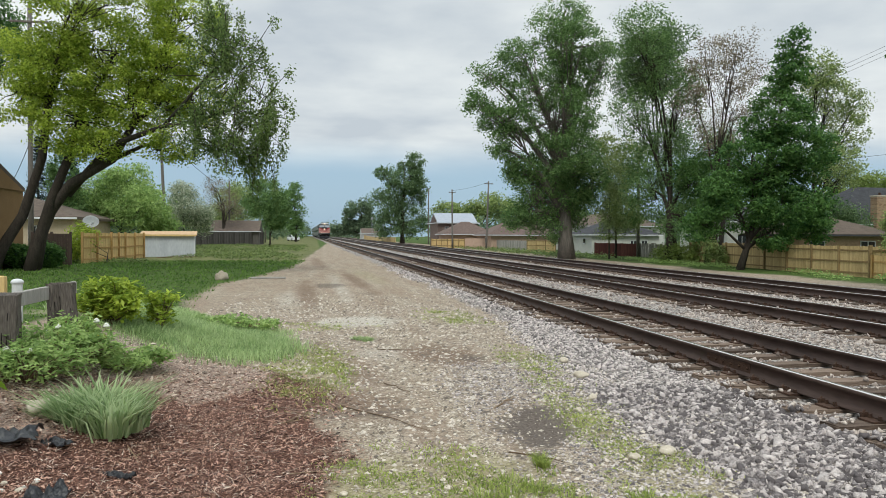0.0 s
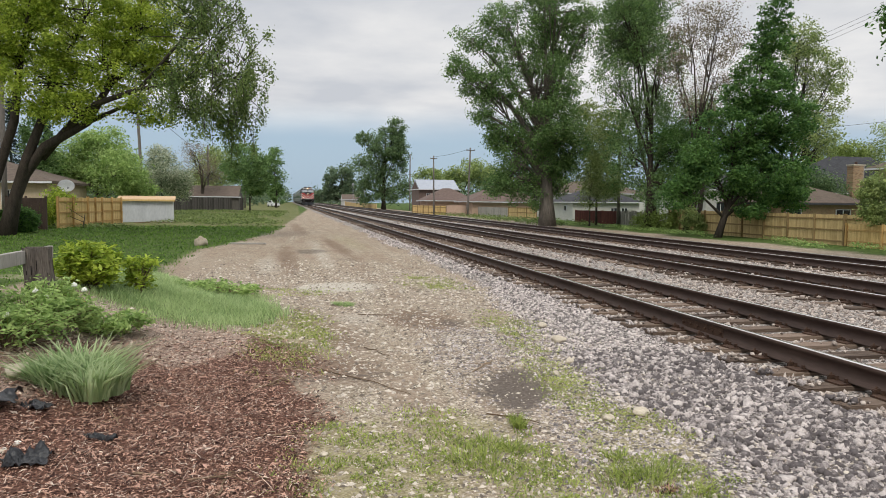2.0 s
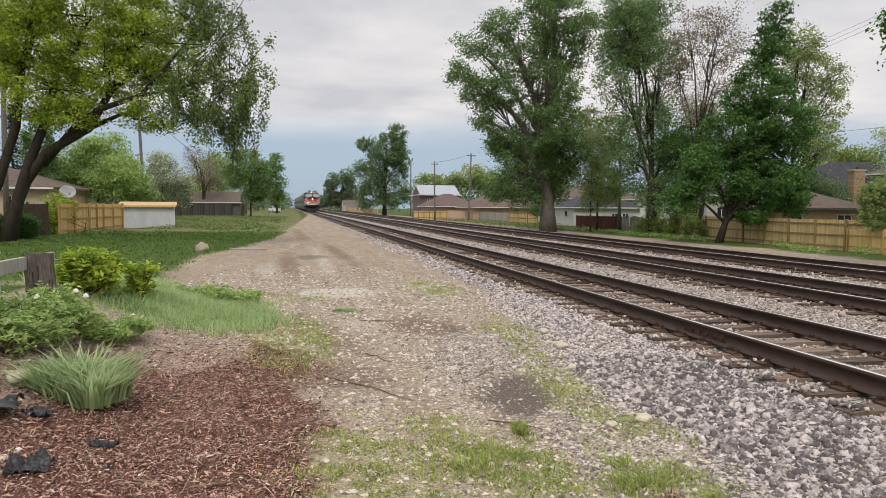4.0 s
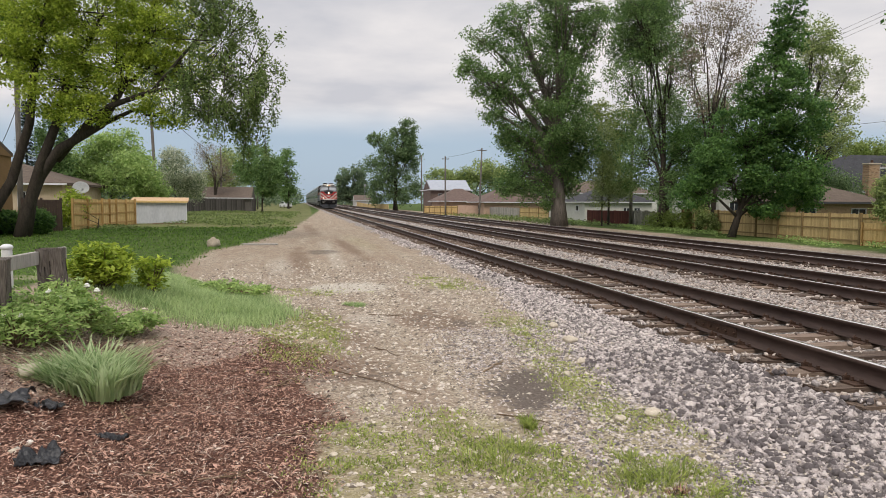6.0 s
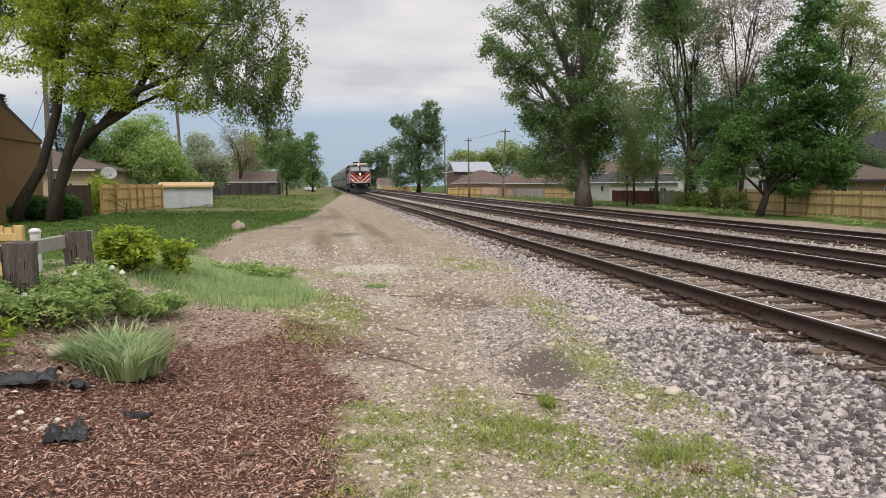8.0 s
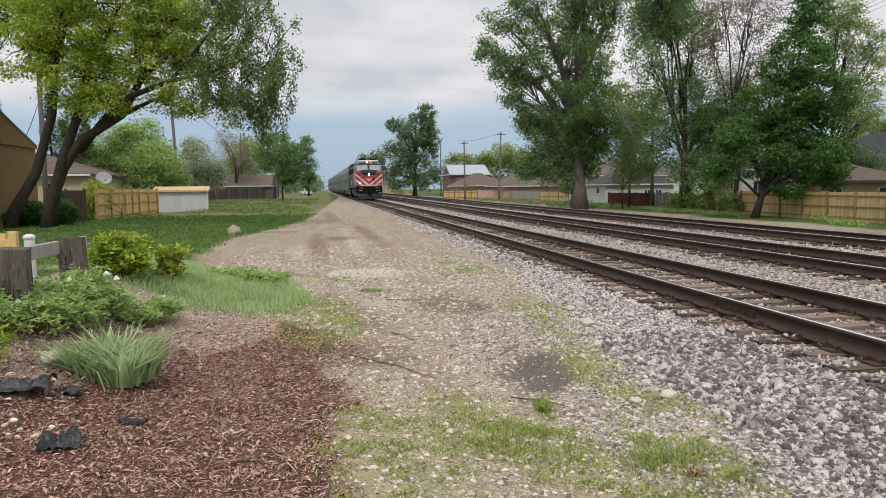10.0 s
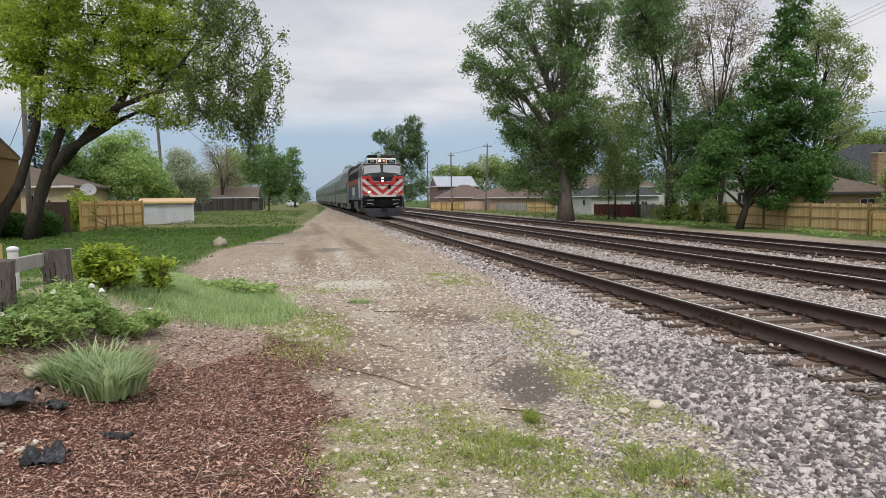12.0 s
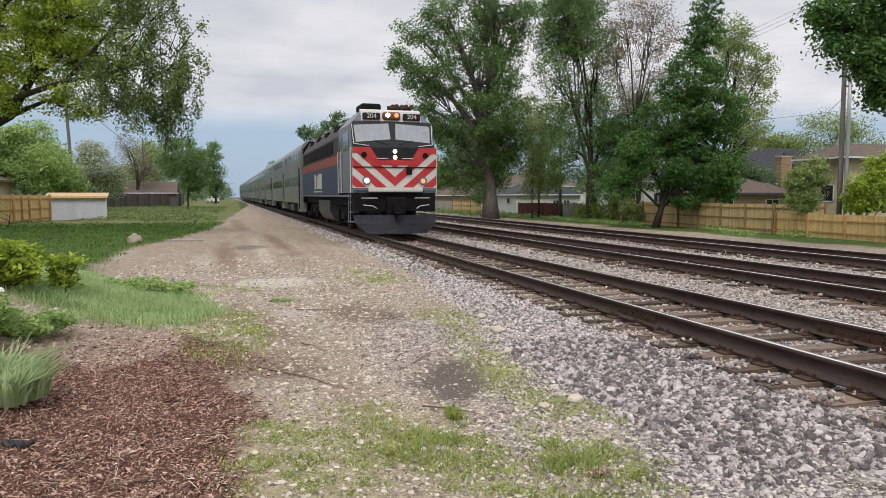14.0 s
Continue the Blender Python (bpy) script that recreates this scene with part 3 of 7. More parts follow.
def leaves(rng, spots, each, spread, size, droop=0.0, slim=0.55):
    """Small folded leaves in clumps round the spots: an array of corners, and quads."""
    n = len(spots) * each
    c = np.repeat(np.asarray(spots), each, 0) + rng.normal(0, 1, (n, 3)) * np.asarray(spread)
    a = rng.normal(0, 1, (n, 3))
    a[:, 2] = a[:, 2] * 0.42 - droop
    a /= np.linalg.norm(a, axis=1, keepdims=True)
    b = rng.normal(0, 1, (n, 3)) * (1, 1, 0.38)
    b -= (b * a).sum(1, keepdims=True) * a
    b /= np.linalg.norm(b, axis=1, keepdims=True)
    s = size * rng.uniform(0.6, 1.3, (n, 1))
    up = np.cross(a, b) * s * 0.18
    v = np.stack([c - a * s, c + b * s * slim + up, c + a * s, c - b * s * slim + up], 1).reshape(-1, 3)
    return v, np.arange(4 * n).reshape(-1, 4)


def puffs(rng, spots, cover_by, size, droop=0.0, flat_puff=0.7, slim=0.55):
    """Rounded clumps of leaves that face outwards and up, round spots (x, y, z, radius); a few leaves stray."""
    each = np.maximum(6, cover_by * math.pi * spots[:, 3] ** 2 / (2 * slim * size * size)).astype(int)
    c, p = np.repeat(spots[:, :3], each, 0), np.repeat(spots[:, 3], each)[:, None]
    n = len(c)
    d = rng.normal(0, 1, (n, 3))
    d /= np.linalg.norm(d, axis=1, keepdims=True)
    far = rng.uniform(0.1, 1, (n, 1)) ** 0.45 * np.where(rng.uniform(0, 1, (n, 1)) < 0.3, 1.6, 1.0)
    c = c + d * far * p * (1, 1, flat_puff)
    c[:, 2] -= droop * 0.5 * p[:, 0] * rng.uniform(0, 1, n)
    up = 0.6 * d + rng.normal(0, 0.5, (n, 3)) + (0, 0, 0.55)
    up /= np.linalg.norm(up, axis=1, keepdims=True)
    a = rng.normal(0, 1, (n, 3)) - (0, 0, droop)
    a -= (a * up).sum(1, keepdims=True) * up
    a /= np.linalg.norm(a, axis=1, keepdims=True)
    b = np.cross(up, a)
    k = size * rng.uniform(0.65, 1.3, (n, 1))
    v = np.stack([c - a * k, c + b * k * slim + up * k * 0.15, c + a * k, c - b * k * slim + up * k * 0.15], 1).reshape(-1, 3)
    return v, np.arange(4 * n).reshape(-1, 4)


def tree(at, crown, leaf, bark, label, size=0.12, dense=1.0, trunk=0.3, fork=0.35, lean=0.0, droop=0.0, seed=1, name="tree", depth=1.0, gaps=0.5, limbs=True, group="", puff=0.0, flat_puff=0.7, starts=None, stems=()):
    """A tapered trunk whose limbs reach into the crown's lobes, each lobe (across, height, radius, half height) a cloud of clumps of leaves."""
    rng, r = np.random.RandomState(seed), random.Random(seed)
    x, y, _ = at
    z0 = gz(x, y)
    lift = at[2] - z0
    top = thing(name, label, "tree", (x, y, z0), group=group)
    bm = bmesh.new()
    high = max(b[1] for b in crown)
    spine = []
    for k in range(7):
        f = k / 6
        spine.append(Vector((0, 0, -0.15)) + ACROSS * (lean * f + 0.1 * trunk * math.sin(5 * f + seed)) + AWAY * (0.15 * math.sin(3 * f + seed) * f) + Vector((0, 0, (high * 0.62 + 0.15) * f)))
    tips = []
    for stem in stems:
        pts = [ACROSS * a + AWAY * (0.3 * math.sin(2.0 * a + len(tips))) + Vector((0, 0, h)) for a, h in stem]
        limb(bm, pts, [trunk * (1.15 - 0.6 * k / (len(pts) - 1)) for k in range(len(pts))], 10)
        tips.append(pts)
    for base, upto in () if stems else (starts or [(0.0, None)]):
        pts = [p + ACROSS * base * (1 - k / 6) for k, p in enumerate(spine)]
        if upto is not None:
            pts = [p + ACROSS * upto * (k / 6) for k, p in enumerate(pts)]
        limb(bm, pts, [trunk * (1.25 if k == 0 else 1.0) * (1 - 0.12 * k) for k in range(7)], 10)
    spots = []
    for a, h, rx, rz in crown:
        off = r.uniform(-0.5, 0.5) * rx * depth
        c = ACROSS * a + AWAY * off + Vector((0, 0, h + lift))
        if limbs:
            f = min(0.98, max(fork, 0.75 * h / high))
            k = f * 6
            s = spine[min(6, int(k))].lerp(spine[min(6, int(k) + 1)], k - int(k))
            if tips:
                s = min((p for q in tips for p in q[-3:]), key=lambda p: (p - c).length + 2 * max(0, p.z - c.z))
            mid = s.lerp(c, 0.5) + Vector((r.uniform(-0.3, 0.3), r.uniform(-0.3, 0.3), 0.12 * (c - s).length))
            w = trunk * (0.28 + 0.28 * (1 - f))
            limb(bm, [s, s.lerp(mid, 0.5), mid, mid.lerp(c, 0.5) + Vector((0, 0, 0.1)), c], [w, w * 0.8, w * 0.6, w * 0.42, w * 0.25], 6)
        p = puff or min(1.4, max(0.3, 0.36 * rx))
        n = max(5, int(9.5 * max(rx * rz, 0.3) / (p * p)))
        d = rng.normal(0, 1, (n, 3))
        d /= np.linalg.norm(d, axis=1, keepdims=True)
        d *= 1.06 * rng.uniform(0.25, 1.0, (n, 1)) ** 0.55
        lump = waves(d[:, 0] * 3 + seed + a, d[:, 2] * 3 + d[:, 1] * 2, 1.6, seed + 7)
        d = d[lump > -gaps]
        mids = np.array(c) + d * (rx, rx * max(depth, 0.5), rz)
        if limbs:
            for e in mids[:: 4 if trunk > 0.2 else 6]:
                q = s.lerp(c, r.uniform(0.5, 1.0))
                e = Vector(e)
                limb(bm, [q, q.lerp(e, 0.5) + Vector((0, 0, 0.06 * rx)), e], [w * 0.26, w * 0.16, w * 0.05], 4)
        spots.append(np.concatenate([mids, p * rng.uniform(0.65, 1.25, (len(mids), 1))], 1))
    part("trunk", bm, bark, top, smooth=True)
    spots = np.concatenate(spots)
    v, f = puffs(rng, spots, 0.36 * dense, size, droop, flat_puff)
    from_arrays("crown", v, f, leaf, top)
    return top


near_tree = tree((-13.4, 36.0, 0.25), [(-0.3, 8.1, 1.9, 1.3), (1.6, 9.5, 2.4, 1.7), (4.0, 10.3, 2.7, 2.1), (2.4, 6.8, 2.5, 1.5), (4.8, 7.9, 2.7, 1.6), (3.7, 5.7, 1.7, 0.8), (6.7, 9.5, 2.1, 2.0), (7.9, 7.9, 1.7, 1.5), (7.2, 5.7, 1.5, 0.7), (-0.0, 10.3, 1.5, 1.1), (3.7, 12.7, 3.5, 1.5), (7.4, 11.9, 1.9, 1.3)], LEAF_LIME, BARK, "leaning many-stemmed tree with fresh yellow-green leaves on the lawn", size=0.07, dense=1.8, puff=0.5, flat_puff=0.5, trunk=0.27, lean=3.6, seed=3, stems=[[(0.0, -0.3), (0.3, 1.2), (0.93, 2.8), (2.2, 4.1), (3.9, 5.3), (5.2, 7.0)], [(0.1, -0.2), (0.5, 1.8), (1.2, 3.4), (2.1, 5.3), (2.6, 7.5)], [(-1.6, -0.3), (-1.2, 1.0), (-0.4, 2.6), (0.77, 5.3), (1.2, 8.0)]], gaps=0.15)
HANGING = [(10.5, 8.7, 1.47, 1.5), (11.2, 6.9, 1.29, 1.3), (11.9, 5.7, 0.74, 1.1), (10.0, 5.5, 1.01, 0.7), (11.2, 5.0, 0.46, 0.8), (9.0, 6.5, 1.29, 0.9), (10.2, 10.0, 1.01, 1.0), (9.5, 11.2, 0.92, 0.9), (11.7, 7.4, 0.64, 0.9)]
tree((-17.0, 66.2, -0.01), [(-0.3, 5.0, 3.0, 2.0), (-2.2, 4.3, 2.2, 2.2), (2.2, 4.0, 2.3, 2.2), (-3.2, 2.8, 1.4, 1.7), (0.2, 6.9, 1.8, 1.2), (3.4, 2.8, 1.4, 1.5)], LEAF_HERB, BARK, "feathery light green small tree behind the wooden fence", size=0.119, dense=2.46, trunk=0.12, seed=5)
tree((-20.2, 62.7, 0.09), [(0.2, 3.5, 1.0, 2.6), (-0.7, 6.6, 1.2, 2.1), (0.9, 2.1, 0.9, 1.6)], LEAF_OAK, BARK, "narrow dark green tree beside the cream house", size=0.119, dense=2.32, trunk=0.15, seed=6, gaps=0.2)
tree((-14.9, 84.2, 0.79), [(0.3, 4.2, 2.3, 1.8), (-0.3, 5.8, 1.4, 1.4), (1.7, 2.8, 1.8, 1.6), (-1.6, 2.8, 1.6, 1.6)], LEAF_BLOOM, BARK, "small tree in white blossom behind the shed", size=0.110, dense=1.89, trunk=0.12, seed=7)
tree((-14.5, 116.7, 0.88), [(-0.0, 6.8, 2.9, 2.5), (-1.4, 8.9, 1.8, 1.6), (1.3, 5.4, 2.3, 2.0)], LEAF_BUD, BARK, "nearly bare spreading tree behind the garage", size=0.085, dense=0.32, trunk=0.4, seed=8)
tree((-15.7, 130.2, 0.79), [(-3.0, 3.5, 3.5, 2.8), (2.5, 7.1, 3.5, 3.0), (-0.0, 3.5, 4.0, 3.0)], LEAF_PALE, BARK, "light green trees behind the garage", size=0.187, dense=1.89, trunk=0.25, seed=9)
tree((-6.4, 103.0, 0.50), [(-0.7, 6.8, 2.9, 2.4), (-2.6, 5.6, 1.8, 1.6), (1.3, 4.7, 2.1, 2.4), (0.6, 3.4, 1.7, 1.3)], LEAF_OAK, BARK, "rounded green tree beside the weathered fence", size=0.153, dense=2.61, trunk=0.14, seed=10, gaps=0.2)
tree((-4.1, 153.5, 0.39), [(-0.3, 7.5, 2.4, 5.1), (0.2, 3.3, 1.9, 2.7)], LEAF_OAK, BARK, "tall green tree far along the path", size=0.212, dense=2.61, trunk=0.25, seed=11, gaps=0.2)
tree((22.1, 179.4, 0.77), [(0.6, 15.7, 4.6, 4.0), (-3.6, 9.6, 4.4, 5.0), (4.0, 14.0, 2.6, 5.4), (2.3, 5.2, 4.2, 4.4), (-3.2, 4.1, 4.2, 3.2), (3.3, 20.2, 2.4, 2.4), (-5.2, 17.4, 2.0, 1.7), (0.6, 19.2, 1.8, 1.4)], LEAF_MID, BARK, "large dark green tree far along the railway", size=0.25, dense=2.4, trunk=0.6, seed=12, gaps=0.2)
tree((17.0, 261.8, 0.73), [(-0.0, 10.1, 5.5, 5.1), (1.7, 3.8, 6.7, 3.4), (-4.6, 7.1, 2.7, 5.1), (-8.4, 3.3, 2.9, 2.5)], LEAF_FAR, BARK, "haze-tinted distant trees along the railway", size=0.425, dense=3.48, trunk=0.5, seed=13, gaps=0.2)
tree((40.7, 170.9, 1.68), [(3.1, 8.1, 5.1, 2.6), (-7.1, 6.9, 5.1, 1.8), (7.8, 5.7, 4.8, 3.4), (-1.7, 5.9, 4.0, 2.0)], LEAF_PALE, BARK, "light green tree row behind the brown-roofed houses", size=0.297, dense=2.90, trunk=0.4, seed=14, gaps=0.2)
tree((24.2, 65.3, -0.55), [(-7.6, 18.4, 1.7, 1.4), (-4.6, 19.9, 2.2, 1.8), (-8.7, 15.2, 1.2, 1.4), (-6.8, 13.7, 2.1, 1.7), (-1.4, 13.7, 4.6, 2.8), (-3.1, 17.1, 2.9, 2.2), (1.1, 17.9, 2.7, 2.4), (3.7, 19.9, 2.3, 2.0), (0.3, 20.9, 3.6, 1.9), (-0.4, 10.1, 3.6, 2.6), (-3.7, 6.3, 1.9, 2.6), (-0.1, 6.3, 2.9, 2.9), (-1.8, 3.6, 2.3, 1.7), (-5.0, 4.3, 1.1, 1.4), (2.4, 7.5, 1.6, 2.0), (-0.8, 23.1, 2.9, 1.7), (-6.8, 11.2, 1.3, 1.2), (-3.2, 8.4, 2.2, 1.9), (-0.6, 8.2, 2.3, 2.2), (1.4, 4.9, 1.6, 1.7), (-2.8, 4.8, 1.9, 2.0), (-4.6, 9.2, 1.6, 1.5)], LEAF_OAK, PALEBARK, "huge old tree with ivy-clad furrowed trunk", size=0.115, dense=1.9, puff=0.72, trunk=0.76, lean=-0.3, seed=15, fork=0.3, gaps=0.16)
tree((31.3, 69.5, -0.65), [(-0.3, 8.2, 2.5, 2.6), (0.6, 4.9, 2.3, 2.0), (-1.2, 11.5, 1.6, 2.0), (1.8, 10.9, 1.8, 2.2)], LEAF_OLIVE, BARK, "thin olive-green tree beside the red fence", size=0.110, dense=1.22, trunk=0.14, seed=16)
tree((30.2, 56.1, -0.51), [(-2.2, 17.5, 2.9, 2.5), (-0.3, 11.2, 2.1, 2.6), (-1.7, 6.7, 2.2, 2.0), (1.0, 3.7, 2.3, 1.7), (-3.5, 13.1, 1.6, 2.1), (0.2, 15.1, 2.5, 2.0), (1.7, 7.2, 1.7, 1.8), (-2.7, 20.0, 2.5, 2.0)], LEAF_OAK, BARK, "tall slender tree with thin spring foliage", size=0.095, dense=1.0, puff=0.6, trunk=0.32, seed=17, gaps=0.3)
tree((30.9, 51.3, -0.51), [(1.7, 15.5, 2.4, 2.2), (-0.1, 16.8, 2.1, 1.8), (2.1, 12.8, 2.0, 1.8), (0.8, 10.5, 2.0, 1.6), (-1.0, 13.2, 1.8, 1.8), (2.6, 17.7, 1.8, 1.6)], LEAF_BUD, BARK, "nearly bare tree with reddish buds", size=0.075, dense=0.42, puff=0.6, trunk=0.24, lean=1.0, seed=18, gaps=0.3, starts=[(0.0, None), (0.9, 0.9)])
tree((29.2, 44.4, -0.62), [(3.4, 13.6, 1.3, 1.9), (2.6, 11.0, 2.0, 2.0), (1.0, 7.8, 2.6, 2.0), (3.8, 8.4, 2.2, 2.0), (2.4, 6.2, 2.4, 1.8), (-0.5, 4.6, 2.2, 1.8), (3.2, 4.6, 2.6, 1.8), (5.2, 3.4, 1.3, 1.3), (1.7, 2.7, 1.7, 1.1), (-1.6, 5.5, 1.4, 1.6), (-2.8, 3.3, 1.3, 1.3), (3.7, 16.1, 0.8, 1.1), (1.2, 9.6, 1.4, 1.3)], LEAF_DARK, BARK, "dense dark green maple before the yellowed fence", size=0.105, dense=2.6, puff=0.52, flat_puff=0.6, trunk=0.24, lean=2.9, seed=19, fork=0.12, gaps=0.2)
tree((44.9, 56.9, -0.45), [(1.7, 15.5, 2.3, 2.4), (2.9, 11.8, 1.9, 2.1), (1.2, 8.7, 2.5, 1.9), (-0.0, 17.3, 1.9, 2.1), (3.6, 14.2, 1.1, 1.6), (3.1, 8.2, 1.6, 1.3)], LEAF_PALE, BARK, "tall pale-leaved tree behind the fence", size=0.105, dense=0.95, puff=0.55, trunk=0.3, seed=20, droop=0.5)
tree((62.4, 75.2, 0.56), [(-0.7, 4.8, 3.7, 2.3), (5.5, 5.5, 2.8, 3.7), (2.7, 7.4, 3.0, 1.7)], LEAF_OLIVE, BARK, "light green garden trees behind the roofs", size=0.170, dense=2.32, trunk=0.25, seed=21)
tree((60.0, 58.0, 0.3), [(-0.7, 8.3, 3.0, 2.5), (-2.7, 5.6, 1.7, 1.8), (1.8, 6.5, 2.5, 2.5), (-3.5, 4.0, 1.3, 1.2)], LEAF_PALE, BARK, "thin light green tree beside the brick house", size=0.11, dense=0.8, trunk=0.25, seed=22)
tree((26.6, 21.3, 0.10), [(-3.0, 8.8, 1.7, 1.0), (-3.6, 7.4, 1.1, 0.6), (-1.9, 7.0, 1.0, 1.1), (-2.1, 5.8, 0.8, 0.8), (-4.6, 8.8, 0.6, 0.5), (-0.8, 8.1, 1.8, 1.8), (-2.6, 6.6, 0.9, 0.7), (-1.2, 5.6, 1.1, 0.8), (-3.4, 8.2, 1.2, 0.7), (-1.6, 10.0, 2.2, 1.0)], LEAF_DARK, BARK, "dark-leaved tree hanging over the fence", size=0.095, dense=2.4, puff=0.42, trunk=0.3, seed=23, droop=0.4)
tree((31.4, 32.5, 0.71), [(0.1, 1.3, 0.9, 1.0), (-0.4, 0.8, 0.7, 0.7), (0.4, 2.4, 0.8, 0.8), (-0.6, 1.9, 0.6, 0.7)], LEAF_PALE, BARK, "light green shrub behind the cedar fence", size=0.068, dense=2.32, trunk=0.05, seed=24)
tree((33.0, 30.0, 0.61), [(0.2, 1.4, 1.2, 1.1), (-0.5, 1.0, 0.7, 0.8), (0.8, 2.5, 1.1, 0.9), (2.0, 1.6, 1.2, 1.2), (1.6, 3.0, 0.9, 0.7)], LEAF_LIME, BARK, "bushy green shrub behind the cedar fence", size=0.085, dense=2.61, trunk=0.06, seed=25)
tree((33.5, 62.0, -0.45), [(-0.9, 9.4, 3.4, 2.8), (2.4, 11.0, 2.8, 3.4), (1.9, 6.5, 2.8, 2.3), (4.6, 9.3, 2.3, 2.8), (-1.5, 5.0, 2.6, 2.0), (4.4, 4.6, 2.4, 2.0)], LEAF_OAK, BARK, "mid-green garden trees behind the slender trunks", size=0.11, dense=1.0, trunk=0.2, seed=71, gaps=0.0)
tree((31.0, 56.0, -0.5), [(0.0, 0.9, 1.1, 0.9), (1.4, 0.7, 0.9, 0.8), (-1.2, 0.8, 1.0, 0.8), (2.2, 1.6, 0.9, 1.0)], LEAF_OLIVE, BARK, "tangled undergrowth beneath the slender trees", size=0.08, dense=1.7, trunk=0.05, seed=72, name="shrub")
tree((31.5, 50.5, -0.5), [(0.0, 0.8, 0.8, 0.8), (-0.9, 1.5, 0.7, 1.1), (0.8, 0.6, 0.7, 0.6)], LEAF_PALE, BARK, "leafy sapling beneath the bare tree", size=0.08, dense=1.4, trunk=0.05, seed=73, name="shrub")
tree((32.5, 58.5, -0.5), [(-3.4, 19.0, 2.5, 1.9), (-2.0, 16.6, 2.2, 1.6), (-4.4, 16.2, 1.7, 1.7), (-1.0, 20.0, 1.8, 1.3)], LEAF_MID, BARK, "tall tree with a dense olive-green top", size=0.1, dense=1.7, puff=0.75, trunk=0.2, lean=-3.0, seed=75)
tree((29.0, 66.0, -0.5), [(-0.4, 5.6, 1.8, 1.7), (0.9, 7.4, 1.6, 1.5), (1.6, 4.4, 1.6, 1.5), (0.0, 3.0, 1.2, 1.0), (-0.2, 9.3, 1.2, 1.2)], LEAF_PALE, BARK, "young tree in soft yellow-green leaf before the garage", size=0.08, dense=0.8, puff=0.6, trunk=0.09, seed=76)
tree((34.0, 55.0, -0.5), [(-1.0, 5.4, 2.2, 1.8), (1.6, 6.6, 2.2, 1.9), (-2.6, 7.6, 1.7, 1.6), (0.4, 9.2, 1.9, 1.5)], LEAF_DARK, BARK, "dark green understorey tree among the slender trunks", size=0.095, dense=1.2, puff=0.6, trunk=0.13, seed=77)
tree((47.3, 59.0, -0.45), [(-1.0, 4.4, 2.4, 1.5), (1.6, 4.9, 2.3, 1.5), (-3.0, 3.6, 1.8, 1.4), (3.4, 3.8, 1.8, 1.3)], LEAF_MID, BARK, "weeping mid-green tree behind the low brown roof", size=0.105, dense=2.0, puff=0.7, flat_puff=1.2, trunk=0.2, seed=78, droop=1.2)
tree((-25.5, 56.0, 0.2), [(-1.2, 15.4, 2.2, 1.9), (1.0, 13.6, 2.1, 1.7), (-2.6, 12.4, 1.7, 1.5), (2.4, 17.0, 2.3, 1.9), (-0.4, 18.6, 2.2, 1.6), (0.2, 10.6, 1.5, 1.3), (4.2, 14.6, 1.4, 1.2)], LEAF_DARK, BARK, "tall dark green tree behind the tan house", size=0.11, dense=1.9, puff=0.75, trunk=0.3, seed=79)
tree((-12.2, 44.4, 0.0), [(-1.6, 1.3, 0.8, 1.2), (-2.4, 0.9, 0.7, 0.9)], LEAF_LIME, BARK, "light green bush beside the brown fence", size=0.07, dense=1.6, trunk=0.05, seed=74, name="shrub")


def hanging_crown():
    """The long limb of the near tree, with its drooping small-leaved twigs."""
    rng, r = np.random.RandomState(44), random.Random(44)
    bm = bmesh.new()
    to = lambda a, h, off=0.0: ACROSS * a + AWAY * off + Vector((0, 0, h))
    limb(bm, [to(1.9, 3.6), to(3.4, 5.3), to(4.8, 6.0, -0.8), to(7.0, 6.6, -1.4), to(8.9, 6.8, -2.0), to(11.4, 7.7, -2.2)], [0.2, 0.17, 0.14, 0.11, 0.07, 0.03], 8)
    limb(bm, [to(7.0, 6.6, -1.4), to(8.6, 8.2, -1.8), to(10.6, 10.2, -2.0)], [0.09, 0.06, 0.02], 6)
    spots = []
    for a, h, rx, rz in HANGING:
        c = to(a, h, -2.0 + r.uniform(-0.6, 0.6))
        for _ in range(int(34 * rx)):
            d = Vector((r.gauss(0, 0.5), r.gauss(0, 0.5), r.gauss(0.1, 0.5)))
            e = c + Vector((d.x * rx, d.y * rx, d.z * rz)) * 1.25
            drop = r.uniform(0.3, 1.0)
            limb(bm, [c.lerp(e, 0.4), e, e + Vector((0.1 * d.x, 0.1 * d.y, -drop))], [0.02, 0.012, 0.004], 4)
            spots += [tuple(e + Vector((0, 0, -drop * f))) for f in np.arange(0, 1.05, 0.16)]
    part("long_limb", bm, BARK, near_tree, "long side limb with hanging twigs", smooth=True)
    v, f = leaves(rng, np.array(spots), 11, (0.13, 0.13, 0.13), 0.065, 0.8)
    from_arrays("hanging_crown", v, f, LEAF_DULL, near_tree, "drooping grey-green foliage")


hanging_crown()


